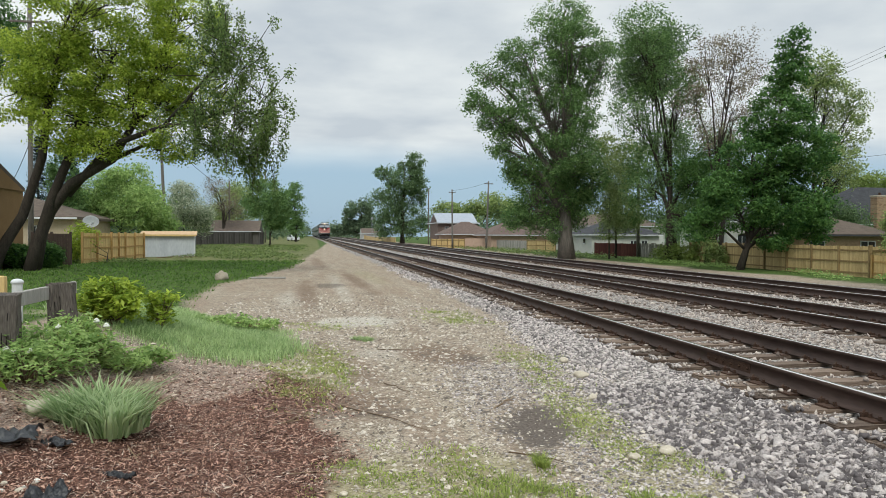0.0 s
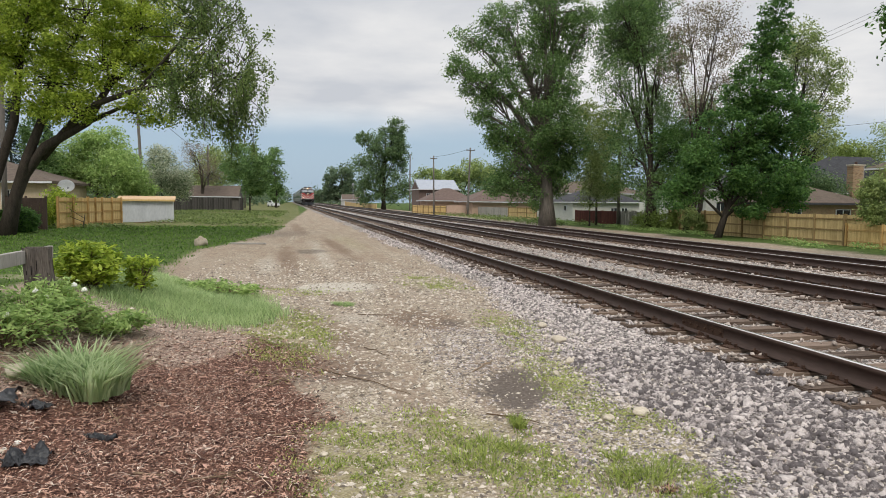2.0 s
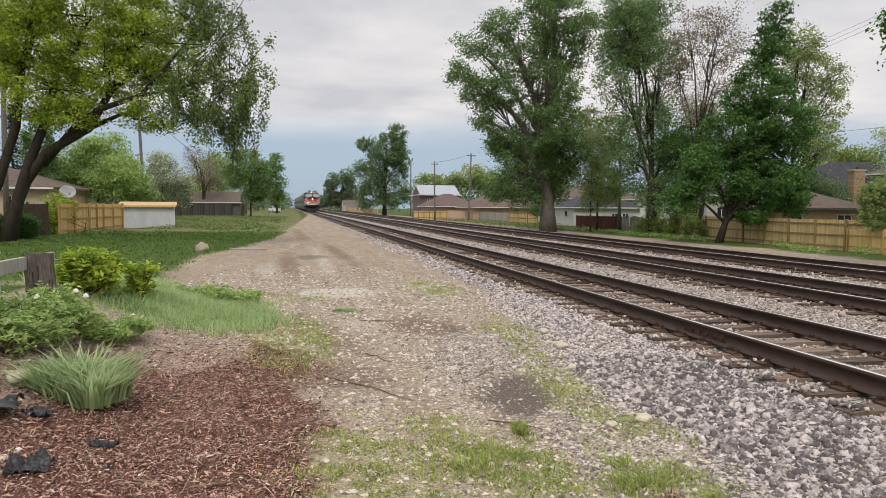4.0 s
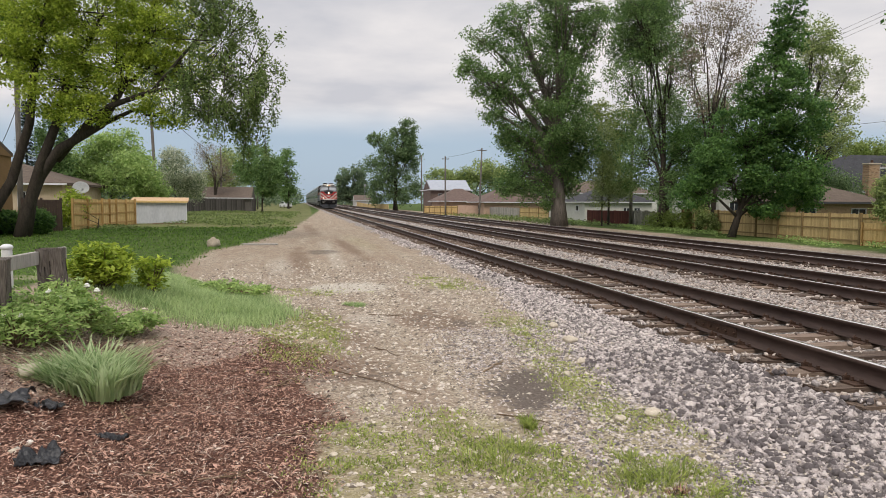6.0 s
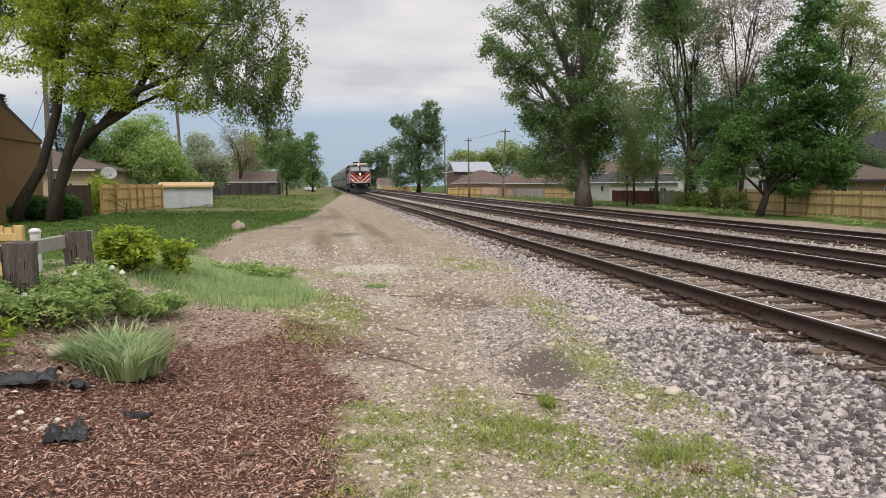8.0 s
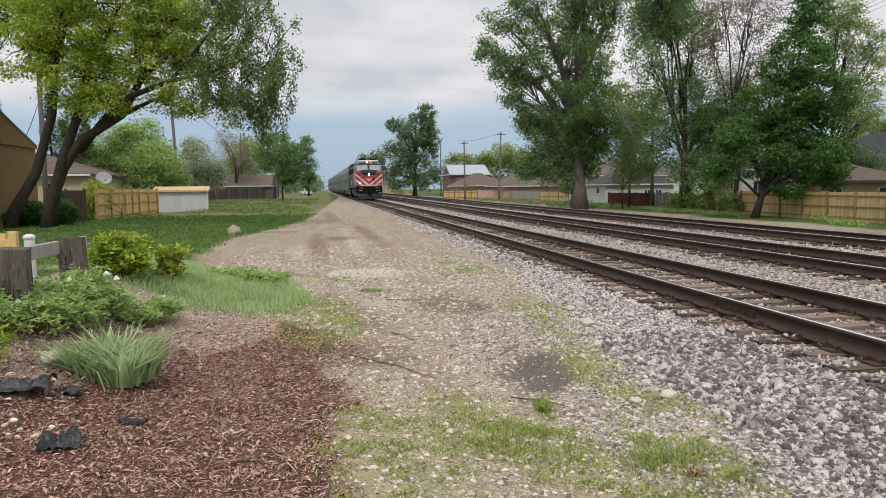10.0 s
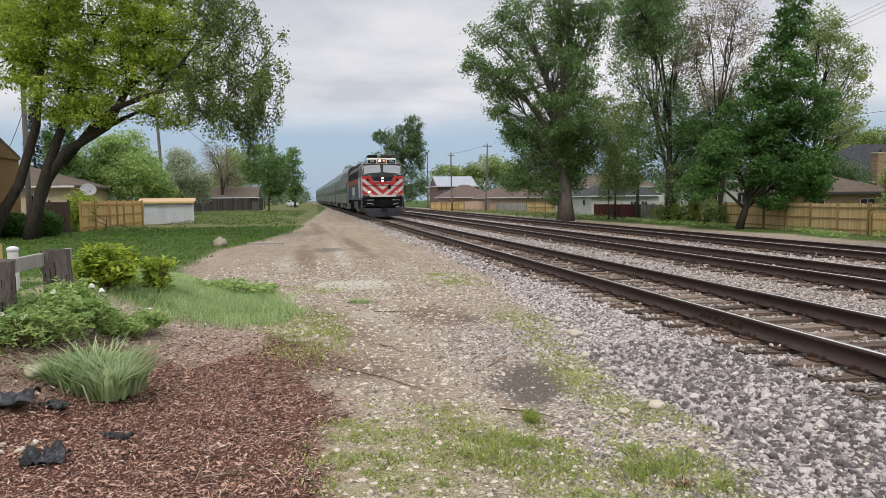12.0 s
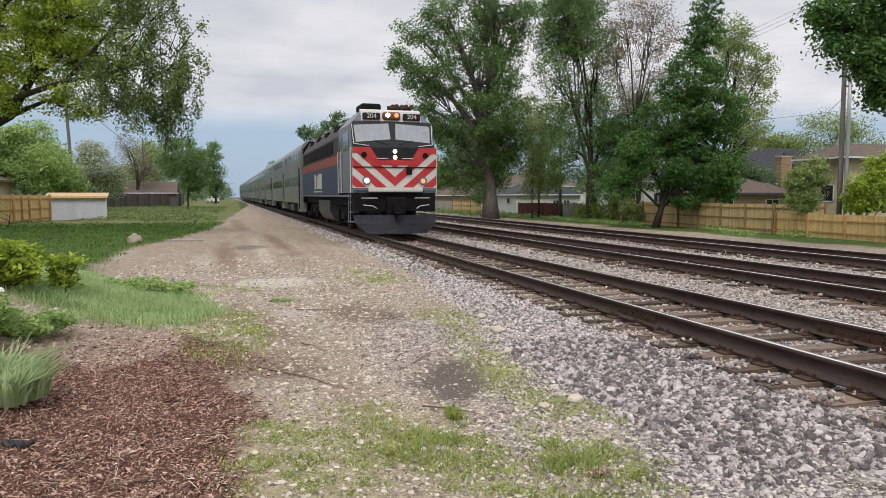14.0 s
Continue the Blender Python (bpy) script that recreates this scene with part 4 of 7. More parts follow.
# ---- the train ----
RED = surface("red locomotive paint", (0.36, 0.026, 0.03), (0.48, 0.045, 0.045), scale=3, rough=0.4, bump=0.02)
LOCO_WHITE = surface("off-white locomotive paint", (0.44, 0.42, 0.39), (0.60, 0.58, 0.55), scale=3, rough=0.45, bump=0.02)
LOCO_BLACK = surface("black locomotive paint", (0.007, 0.007, 0.009), (0.018, 0.018, 0.02), scale=3, rough=0.35, bump=0.02)
LOCO_BLUE = surface("blue locomotive paint", (0.012, 0.027, 0.066), (0.021, 0.042, 0.094), scale=2, rough=0.45, bump=0.02)
LOCO_ORANGE = surface("orange-red stripe paint", (0.20, 0.028, 0.015), (0.29, 0.045, 0.024), scale=2, rough=0.45, bump=0.02)
LOCO_BROWN = surface("dark sooty engine side", (0.016, 0.012, 0.014), (0.040, 0.028, 0.028), scale=2, rough=0.6, bump=0.05)
LOCO_GREY = surface("light grey cab paint", (0.10, 0.113, 0.14), (0.165, 0.188, 0.222), scale=2, rough=0.4, bump=0.02)
LOCO_ROOF = surface("silver roof paint", (0.36, 0.37, 0.38), (0.50, 0.51, 0.52), scale=2, rough=0.5, bump=0.04)
UNDER = surface("sooty underframe", (0.004, 0.004, 0.0045), (0.014, 0.013, 0.013), scale=5, rough=0.8, bump=0.2, gloss=0.12)
TANK = surface("dusty fuel tank", (0.05, 0.054, 0.062), (0.11, 0.115, 0.13), scale=3, rough=0.5, bump=0.05, metal=0.3)
STAINLESS = surface("ribbed stainless car side", (0.17, 0.18, 0.18), (0.27, 0.28, 0.275), scale=1.2, rough=0.42, bump=0.04, metal=0.45, stretch=(1, 0.2, 1))
WINDSHIELD = surface("windshield glass", (0.24, 0.255, 0.265), (0.31, 0.325, 0.335), scale=1, rough=0.1, bump=0, gloss=1.0, metal=0.85)
LAMP_HOT = glow("lit headlight", (1.0, 0.78, 0.5), 5)
LAMP_WARM = glow("dim amber light", (0.9, 0.36, 0.14), 0.6)
HOUSING = surface("red-brown lamp housing", (0.10, 0.035, 0.022), (0.20, 0.08, 0.05), scale=5, rough=0.5, bump=0.05)
PLOW = surface("scuffed dark plow steel", (0.020, 0.022, 0.028), (0.050, 0.053, 0.064), scale=2.5, rough=0.55, bump=0.1)
LAMP_OFF = surface("lamp lens", (0.25, 0.22, 0.2), (0.4, 0.36, 0.33), rough=0.15, bump=0)


def flat(points, y, thick=0.004):
    """A thin plate with an (x, z) outline, standing on the plane y and facing -y."""
    return prism(points, y - thick, y)


def clipped(bm, cuts):
    for co, no in cuts:
        bmesh.ops.bisect_plane(bm, geom=bm.verts[:] + bm.edges[:] + bm.faces[:], plane_co=co, plane_no=no, clear_outer=True)
        bmesh.ops.holes_fill(bm, edges=[e for e in bm.edges if e.is_boundary])
    return bm


def disc(x, y, z, r, deep=0.03, sides=20):
    return tube(bmesh.new(), (x, y, z), (x, y - deep, z), r, r, sides)


def locomotive():
    loco = thing("locomotive", "passenger diesel locomotive, red and white striped nose, blue sides", "locomotive")
    body = part("body", prism([(-1.52, 1.42), (1.52, 1.42), (1.52, 3.72), (1.12, 4.36), (0.55, 4.5), (-0.55, 4.5), (-1.12, 4.36), (-1.52, 3.72)], 3.3, 16.9), LOCO_BROWN, loco, "dark sooty engine body")
    for s in (-1, 1):
        side = lambda y0, y1, z0, z1, t=0.006: box(min(s * 1.52, s * (1.52 + t)), max(s * 1.52, s * (1.52 + t)), y0, y1, z0, z1)
        part("blue_panel", side(3.4, 16.85, 1.45, 2.62), LOCO_BLUE, body, "blue lower side")
        part("orange_stripe", side(3.4, 16.85, 2.63, 3.02), LOCO_ORANGE, body, "orange-red stripe")
        for k in range(7):
            part("grille", side(5.0 + k * 1.6, 6.4 + k * 1.6, 3.12, 3.62, 0.03), UNDER, body, "black intake grille")
        for k in range(4):
            part("roof_vent", box(min(s * 0.98, s * 1.30), max(s * 0.98, s * 1.30), 5 + 3 * k, 6.1 + 3 * k, 3.95, 4.28, 0.02), UNDER, body, "black roof vent")
        bm = bmesh.new()
        for k, (w, z0, z1) in enumerate(((0.62, 1.72, 2.42), (0.5, 1.72, 2.42), (0.42, 1.72, 2.34), (0.56, 1.72, 2.42))):
            block(bm, min(s * 1.526, s * 1.532), max(s * 1.526, s * 1.532), 8.6 + k * 0.72, 8.6 + k * 0.72 + w, z0, z1)
        block(bm, min(s * 1.526, s * 1.532), max(s * 1.526, s * 1.532), 8.4, 11.6, 1.56, 1.62)
        part("emblem", bm, LOCO_WHITE, body, "plain white emblem bars")
    part("roof", prism([(-1.14, 4.34), (-0.57, 4.505), (0.57, 4.505), (1.14, 4.34), (1.14, 4.37), (0.57, 4.54), (-0.57, 4.54), (-1.14, 4.37)], 3.3, 16.9), LOCO_ROOF, loco)
    # cab: side outline from the nose back, pushed across
    cab = part("cab", prism([(0.25, 1.5), (0.25, 2.95), (0.42, 3.12), (0.75, 4.06), (0.95, 4.42), (1.3, 4.52), (3.3, 4.52), (3.3, 1.5)], -1.53, 1.53, "x"), LOCO_GREY, loco, "light grey cab")
    cabm = cab.data
    bm = bmesh.new()
    bm.from_mesh(cabm)
    bmesh.ops.bisect_plane(bm, geom=bm.verts[:] + bm.edges[:] + bm.faces[:], plane_co=(1.53, 0, 3.95), plane_no=(0.72, 0, 0.69), clear_outer=True)
    bmesh.ops.holes_fill(bm, edges=[e for e in bm.edges if e.is_boundary])
    bmesh.ops.bisect_plane(bm, geom=bm.verts[:] + bm.edges[:] + bm.faces[:], plane_co=(-1.53, 0, 3.95), plane_no=(-0.72, 0, 0.69), clear_outer=True)
    bmesh.ops.holes_fill(bm, edges=[e for e in bm.edges if e.is_boundary])
    bm.to_mesh(cabm)
    bm.free()
    # the striped face
    face = part("nose_face", prism([(-1.53, 1.68), (1.53, 1.68), (1.53, 3.10), (-1.53, 3.10)], 0.235, 0.25), LOCO_WHITE, loco, "off-white nose plate")
    for k in range(-2, 3):
        for s in (-1, 1):
            z = 1.74 + 0.62 * k
            bm = flat([(0, z), (0, z + 0.33), (s * 1.53, z + 0.33 + 1.3), (s * 1.53, z + 1.3)], 0.234)
            bmesh.ops.recalc_face_normals(bm, faces=bm.faces)
            clipped(bm, [((0, 0, 1.7), (0, 0, -1)), ((0, 0, 2.98), (0, 0, 1))])
            if bm.verts:
                part("red_stripe", bm, RED, face, "red diagonal stripe")
            else:
                bm.free()
    part("black_panel", flat([(-0.93, 3.10), (-0.62, 2.66), (0.62, 2.66), (0.93, 3.10)], 0.229, 0.004), LOCO_BLACK, face, "black panel")
    for s in (-1, 1):
        part("red_border", flat([(s * 1.53, 2.90), (s * 0.98, 2.90), (s * 0.70, 2.49), (0, 2.49), (0, 2.68), (s * 0.60, 2.68), (s * 0.89, 3.11), (s * 1.53, 3.11)], 0.224, 0.005), RED, face, "red border band")
    part("beltline", prism([(0.232, 2.40), (0.232, 2.43), (0.20, 2.43), (0.20, 2.40)], -1.5, 1.5, "x"), UNDER, face)
    # windshield: a slanted black frame with two panes
    slope = lambda z: 0.42 + (z - 3.12) * (0.33 / 0.94)
    def pane(points, out):
        bm = bmesh.new()
        a = [bm.verts.new((x, slope(z) - out, z)) for x, z in points]
        b = [bm.verts.new((x, slope(z) - out + 0.02, z)) for x, z in points]
        bm.faces.new(a), bm.faces.new(b[::-1])
        for i in range(len(a)):
            j = (i + 1) % len(a)
            bm.faces.new((a[j], a[i], b[i], b[j]))
        bmesh.ops.recalc_face_normals(bm, faces=bm.faces)
        return bm
    frame_part = part("windshield_frame", pane([(-1.50, 3.13), (1.50, 3.13), (1.50, 3.95), (1.40, 4.07), (-1.40, 4.07), (-1.50, 3.95)], 0.022), LOCO_BLACK, loco, "black windshield surround")
    for s in (-1, 1):
        part("windshield_pane", pane([(s * 0.09, 3.42), (s * 1.36, 3.30), (s * 1.40, 3.92), (s * 0.13, 4.0)], 0.032), WINDSHIELD, frame_part, "greyish windshield pane")
        bm = bmesh.new()
        for p, q in (((s * 1.47, 3.95), (s * 1.44, 3.24)), ((s * 1.44, 3.24), (s * 0.9, 3.17))):
            tube(bm, (p[0], slope(p[1]) - 0.05, p[1]), (q[0], slope(q[1]) - 0.05, q[1]), 0.017, 0.017, 6)
        part("trim", bm, LOCO_WHITE, frame_part, "white edge trim")
        bm = bmesh.new()
        tube(bm, (s * 0.2, slope(3.35) - 0.07, 3.22), (s * 0.75, slope(3.5) - 0.07, 3.38), 0.012, 0.01, 5)
        part("wiper", bm, UNDER, frame_part)
    # roof front: number boards, headlight, horns, beacon
    part("brow", prism([(0.72, 4.08), (0.90, 4.45), (1.0, 4.52), (1.2, 4.52), (1.2, 4.08)], -1.1, 1.1, "x"), LOCO_WHITE, loco, "off-white roof brow")
    for s in (-1, 1):
        board = part("number_board", box(s * 0.74 - 0.32, s * 0.74 + 0.32, 0.66, 0.8, 4.13, 4.37, 0.03), LOCO_BLACK, loco, "black number board")
        curve = bpy.data.curves.new("digits", "FONT")
        curve.body, curve.size, curve.align_x, curve.align_y, curve.extrude = "204", 0.24, "CENTER", "CENTER", 0.003
        text = new("digits", curve)
        me = bpy.data.meshes.new_from_object(text)
        bpy.data.objects.remove(text)
        me.materials.clear()
        me.materials.append(LOCO_WHITE)
        digits = new("digits", me)
        digits.parent = board
        digits.matrix_basis = pose(s * 0.74, 0.655, 4.25, 90, 0, 0)
        tagged(digits, "white digits")
    part("headlight_box", box(-0.33, 0.33, 0.64, 0.9, 4.12, 4.42, 0.09), HOUSING, loco, "amber roof headlight housing")
    part("headlight", disc(-0.16, 0.645, 4.29, 0.08), LAMP_HOT, loco, "lit roof headlight")
    part("headlight", disc(0.16, 0.645, 4.29, 0.08), LAMP_WARM, loco, "dim amber roof lamp")
    for z in (2.76, 2.97):
        part("headlight", disc(0.0, 0.222, z, 0.07, 0.04), LAMP_HOT, loco, "lit nose headlight")
    for s in (-1, 1):
        part("ditch_light_ring", disc(s * 1.03, 0.232, 1.93, 0.15, 0.04), LOCO_GREY, loco)
        part("ditch_light", disc(s * 1.03, 0.19, 1.93, 0.085, 0.02), LAMP_HOT if s < 0 else LAMP_WARM, loco, "ditch light")
        part("marker_lamp", disc(s * 1.12, 0.224, 2.84, 0.10, 0.03), UNDER, loco, "dark marker lamp")
        bm = bmesh.new()
        tube(bm, (s * 0.26, 0.19, 2.72), (s * 0.66, 0.19, 2.72), 0.016, 0.016, 6)
        part("grab_iron", bm, LOCO_WHITE, loco, "white grab iron")
    part("receptacle", box(0.42, 0.62, 0.18, 0.234, 2.15, 2.4, 0.01), UNDER, loco, "small dark receptacle")
    part("air_conditioner", box(-1.0, -0.25, 1.3, 2.4, 4.5, 4.78, 0.08), UNDER, loco, "dark roof unit")
    bm = bmesh.new()
    for k, x in enumerate((0.15, 0.32, 0.5, 0.68, 0.85)):
        tube(bm, (x, 1.7, 4.66 + 0.03 * (k % 2)), (x, 1.15 + 0.1 * (k % 2), 4.66 + 0.03 * (k % 2)), 0.04, 0.09, 8)
    block(bm, 0.05, 0.95, 1.55, 1.7, 4.5, 4.74, 0.02)
    part("horn", bm, IRON, loco, "dark red air horns")
    # nose below the stripes: step plate, coupler, plow, rails and steps
    part("step_plate", box(-0.98, 0.98, 0.05, 0.3, 1.54, 1.67, 0.02), LOCO_WHITE, loco, "off-white step plate")
    part("pilot", prism([(-1.5, 0.85), (1.5, 0.85), (1.5, 1.6), (-1.5, 1.6)], 0.25, 0.6), UNDER, loco, "black pilot beam")
    bm = bmesh.new()
    rows = [(0.07, 1.08, -0.42), (0.42, 1.46, -0.24), (0.72, 1.52, 0.0)]
    grid = [[bm.verts.new((x * w, y + (0.28 * abs(x)), z)) for x in (-1, -0.5, 0, 0.5, 1)] for z, w, y in rows]
    for a, b in zip(grid, grid[1:]):
        for i in range(4):
            bm.faces.new((a[i], a[i + 1], b[i + 1], b[i]))
    bmesh.ops.solidify(bm, geom=bm.faces[:], thickness=0.04)
    part("plow", bm, PLOW, loco, "black snow plow", smooth=False)
    bm = box(-0.16, 0.16, -0.45, 0.3, 0.82, 1.12, 0.04)
    tube(bm, (-0.05, -0.5, 0.78), (-0.05, -0.5, 1.15), 0.13, 0.13, 10)
    block(bm, -0.34, 0.34, 0.0, 0.25, 0.75, 1.35, 0.05)
    part("coupler", bm, UNDER, loco, "dark coupler")
    for s in (-1, 1):
        bm = bmesh.new()
        tube(bm, (s * 0.68, 0.05, 1.32), (s * 1.25, 0.1, 1.32), 0.018, 0.018, 6)
        tube(bm, (s * 1.2, 0.0, 1.08), (s * 0.85, -0.05, 1.04), 0.018, 0.018, 6)
        tube(bm, (s * 0.85, -0.05, 1.04), (s * 0.72, -0.05, 0.95), 0.018, 0.018, 6)
        part("uncoupling_rod", bm, LOCO_WHITE, loco, "white uncoupling rod")
        bm = bmesh.new()
        for z in (0.45, 0.8, 1.15):
            block(bm, min(s * 1.25, s * 1.55), max(s * 1.25, s * 1.55), 0.55, 0.95, z, z + 0.04)
        for y in (0.55, 0.95):
            tube(bm, (s * 1.56, y, 0.45), (s * 1.56, y, 1.5), 0.016, 0.016, 6)
        part("steps", bm, LOCO_GREY, loco, "pale steps")
        for y in (0.35, 2.45, 3.2):
            bm = bmesh.new()
            tube(bm, (s * 1.58, y, 1.5), (s * 1.58, y, 3.1), 0.018, 0.018, 6)
            part("handrail", bm, LOCO_WHITE, loco, "white handrail")
        part("cab_window", box(min(s * 1.53, s * 1.54), max(s * 1.53, s * 1.54), 1.0, 2.1, 3.05, 3.72, 0.004), GLASS, cab, "dark cab side window")
        part("cab_door", box(min(s * 1.53, s * 1.55), max(s * 1.53, s * 1.55), 2.5, 3.15, 1.55, 3.6, 0.008), LOCO_GREY, cab, "grey cab door")
        part("door_window", box(min(s * 1.55, s * 1.556), max(s * 1.55, s * 1.556), 2.6, 3.05, 2.75, 3.45), GLASS, cab, "dark door window")
        part("sill", box(min(s * 1.46, s * 1.6), max(s * 1.46, s * 1.6), 0.6, 16.9, 1.36, 1.44), LOCO_GREY, loco, "grey side sill")
    bm = prism([(-1.2, 0.35), (-0.9, 0.22), (0.9, 0.22), (1.2, 0.35), (1.4, 0.7), (1.4, 1.2), (-1.4, 1.2), (-1.4, 0.7)], 6.8, 10.8)
    part("fuel_tank", bm, TANK, loco, "dusty grey fuel tank")
    part("underframe", box(-1.3, 1.3, 0.6, 16.8, 1.05, 1.42), UNDER, loco)
    for y0 in (3.9, 13.7):
        bm = bmesh.new()
        for s in (-1, 1):
            block(bm, min(s * 1.0, s * 1.2), max(s * 1.0, s * 1.2), y0 - 2.1, y0 + 2.1, 0.62, 0.95, 0.04)
            for dy in (-1.37, 1.37):
                block(bm, min(s * 1.05, s * 1.28), max(s * 1.05, s * 1.28), y0 + dy - 0.25, y0 + dy + 0.25, 0.33, 0.85, 0.05)
            block(bm, min(s * 1.05, s * 1.3), max(s * 1.05, s * 1.3), y0 - 0.5, y0 + 0.5, 0.45, 0.75, 0.05)
            tube(bm, (s * 1.3, y0 - 1.0, 0.7), (s * 1.3, y0 - 1.9, 0.5), 0.06, 0.06, 8)
        part("truck", bm, UNDER, loco, "sooty truck frame")
    axles = []
    for y in (2.53, 5.27, 12.33, 15.07):
        bm = bmesh.new()
        tube(bm, (-0.9, 0, 0), (0.9, 0, 0), 0.09, 0.09, 10)
        for s in (-1, 1):
            tube(bm, (s * 0.70, 0, 0), (s * 0.82, 0, 0), 0.505, 0.50, 28)
            tube(bm, (s * 0.66, 0, 0), (s * 0.70, 0, 0), 0.535, 0.535, 28)
            for k in range(5):
                block(bm, s * 0.825 - 0.01, s * 0.825 + 0.01, 0.3 * math.cos(k * 1.257) - 0.05, 0.3 * math.cos(k * 1.257) + 0.05, 0.3 * math.sin(k * 1.257) - 0.05, 0.3 * math.sin(k * 1.257) + 0.05)
        ob = part("wheelset", bm, IRON, loco, "rusty steel wheelset")
        ob.matrix_basis = pose(0, y, 0.505)
        axles.append((ob, y))
    return loco, axles


CAR_LENGTH = 25.9


def gallery_car():
    car = thing("gallery_car", "grey stainless double-deck passenger car", "railway car", group="passenger cars of the train")
    part("body", prism([(-1.6, 0.95), (1.6, 0.95), (1.6, 3.95), (1.5, 4.3), (1.2, 4.6), (0.6, 4.76), (-0.6, 4.76), (-1.2, 4.6), (-1.5, 4.3), (-1.6, 3.95)], 0.25, CAR_LENGTH - 0.25), STAINLESS, car)
    part("diaphragm", prism([(-1.45, 1.0), (1.45, 1.0), (1.45, 4.1), (1.1, 4.55), (-1.1, 4.55), (-1.45, 4.1)], -0.05, 0.3), UNDER, car, "black end diaphragm")
    up, low = box(-0.006, 0.006, -0.42, 0.42, -0.24, 0.24), box(-0.006, 0.006, -0.5, 0.5, -0.28, 0.28)
    panes = []
    for bm in (up, low):
        me = bpy.data.meshes.new("window")
        bm.to_mesh(me)
        bm.free()
        me.materials.append(GLASS)
        panes.append(me)
    for s in (-1, 1):
        for k in range(18):
            y = 1.7 + 1.32 * k
            if abs(y - CAR_LENGTH / 2) > 1.6:
                for me, z in ((panes[0], 3.82), (panes[1], 2.28)):
                    w = new("window", me)
                    w.parent = car
                    w.matrix_basis = pose(s * 1.602, y, z)
        bm = bmesh.new()
        for z in (1.15, 1.35, 1.55, 1.75, 2.75, 2.95, 3.15, 3.35):
            block(bm, min(s * 1.6, s * 1.615), max(s * 1.6, s * 1.615), 0.3, CAR_LENGTH - 0.3, z, z + 0.07)
        part("ribbing", bm, STAINLESS, car, "pressed side ribs")
        for y in (CAR_LENGTH / 2, 1.0):
            part("door", box(min(s * 1.6, s * 1.62), max(s * 1.6, s * 1.62), y - (0.7 if y > 2 else 0.3), y + (0.7 if y > 2 else 0.3), 0.6, 3.05), UNDER if y < 2 else GLASS, car, "dark vestibule door")
            part("step_box", box(min(s * 1.25, s * 1.6), max(s * 1.25, s * 1.6), y - 0.8, y + 0.8, 0.45, 0.95), STAINLESS, car)
    part("underframe", box(-1.35, 1.35, 0.6, CAR_LENGTH - 0.6, 0.75, 0.96), UNDER, car)
    for y in (8.2, 16.5):
        part("equipment_box", box(-1.4, 1.4, y - 1.4, y + 1.4, 0.38, 0.8, 0.03), TANK, car)
    for y0 in (3.6, CAR_LENGTH - 3.6):
        bm = bmesh.new()
        for s in (-1, 1):
            block(bm, min(s * 0.95, s * 1.15), max(s * 0.95, s * 1.15), y0 - 1.7, y0 + 1.7, 0.45, 0.72, 0.04)
            for dy in (-1.25, 1.25):
                tube(bm, (s * 0.72, y0 + dy, 0.46), (s * 0.86, y0 + dy, 0.46), 0.46, 0.46, 20)
        part("truck", bm, UNDER, car, "sooty truck")
    return car


LOCO, AXLES = locomotive()
CARS = [gallery_car()]
for _ in range(6):
    CARS.append(copy_thing(CARS[0], pose(0, 0, 0)))


def front_at(t):
    """How far up the line the nose stands."""
    left = 14.0 - t
    return 24.3 + 14.4 * left - 0.08 * left * left


def on_line(y, length):
    a = Vector((TRACKS[0] + float(line_x(y)), y, RAIL_TOP + float(rise(y))))
    b = Vector((TRACKS[0] + float(line_x(y + length)), y + length, RAIL_TOP + float(rise(y + length))))
    d = b - a
    return pose(*a, math.degrees(math.atan2(d.z, d.y)), 0, -math.degrees(math.atan2(d.x, d.y)))


def motions():
    times = [0.5 * k for k in range(29)]
    walk(LOCO, [(t, on_line(front_at(t), 17.0)) for t in times])
    for k, car in enumerate(CARS):
        walk(car, [(t, on_line(front_at(t) + 17.3 + k * CAR_LENGTH, CAR_LENGTH)) for t in times])
    for axle, y in AXLES:
        walk(axle, [(k / 30, pose(0, y, 0.505, math.degrees((front_at(0) - front_at(k / 30)) / 0.505))) for k in range(421)])


# ---- houses, sheds, fences, poles ----
def pane_in(name, x0, x1, z0, z1, y, parent, face=-1, label="white-framed window"):
    """A window in a wall that faces -y (or +y): frame bars, glass and sill."""
    bm = bmesh.new()
    o = 0.05 * face
    for a, b, c, d in ((x0, x1, z0, z0 + 0.07), (x0, x1, z1 - 0.07, z1), (x0, x0 + 0.07, z0, z1), (x1 - 0.07, x1, z0, z1), ((x0 + x1) / 2 - 0.03, (x0 + x1) / 2 + 0.03, z0, z1)):
        block(bm, a, b, min(y, y + o), max(y, y + o), c, d)
    w = part(name, bm, WHITEPAINT, parent, label)
    part("pane", box(x0 + 0.05, x1 - 0.05, min(y + o * 0.2, y + o * 0.5), max(y + o * 0.2, y + o * 0.5), z0 + 0.05, z1 - 0.05), GLASS, w, "dark pane")
    return w


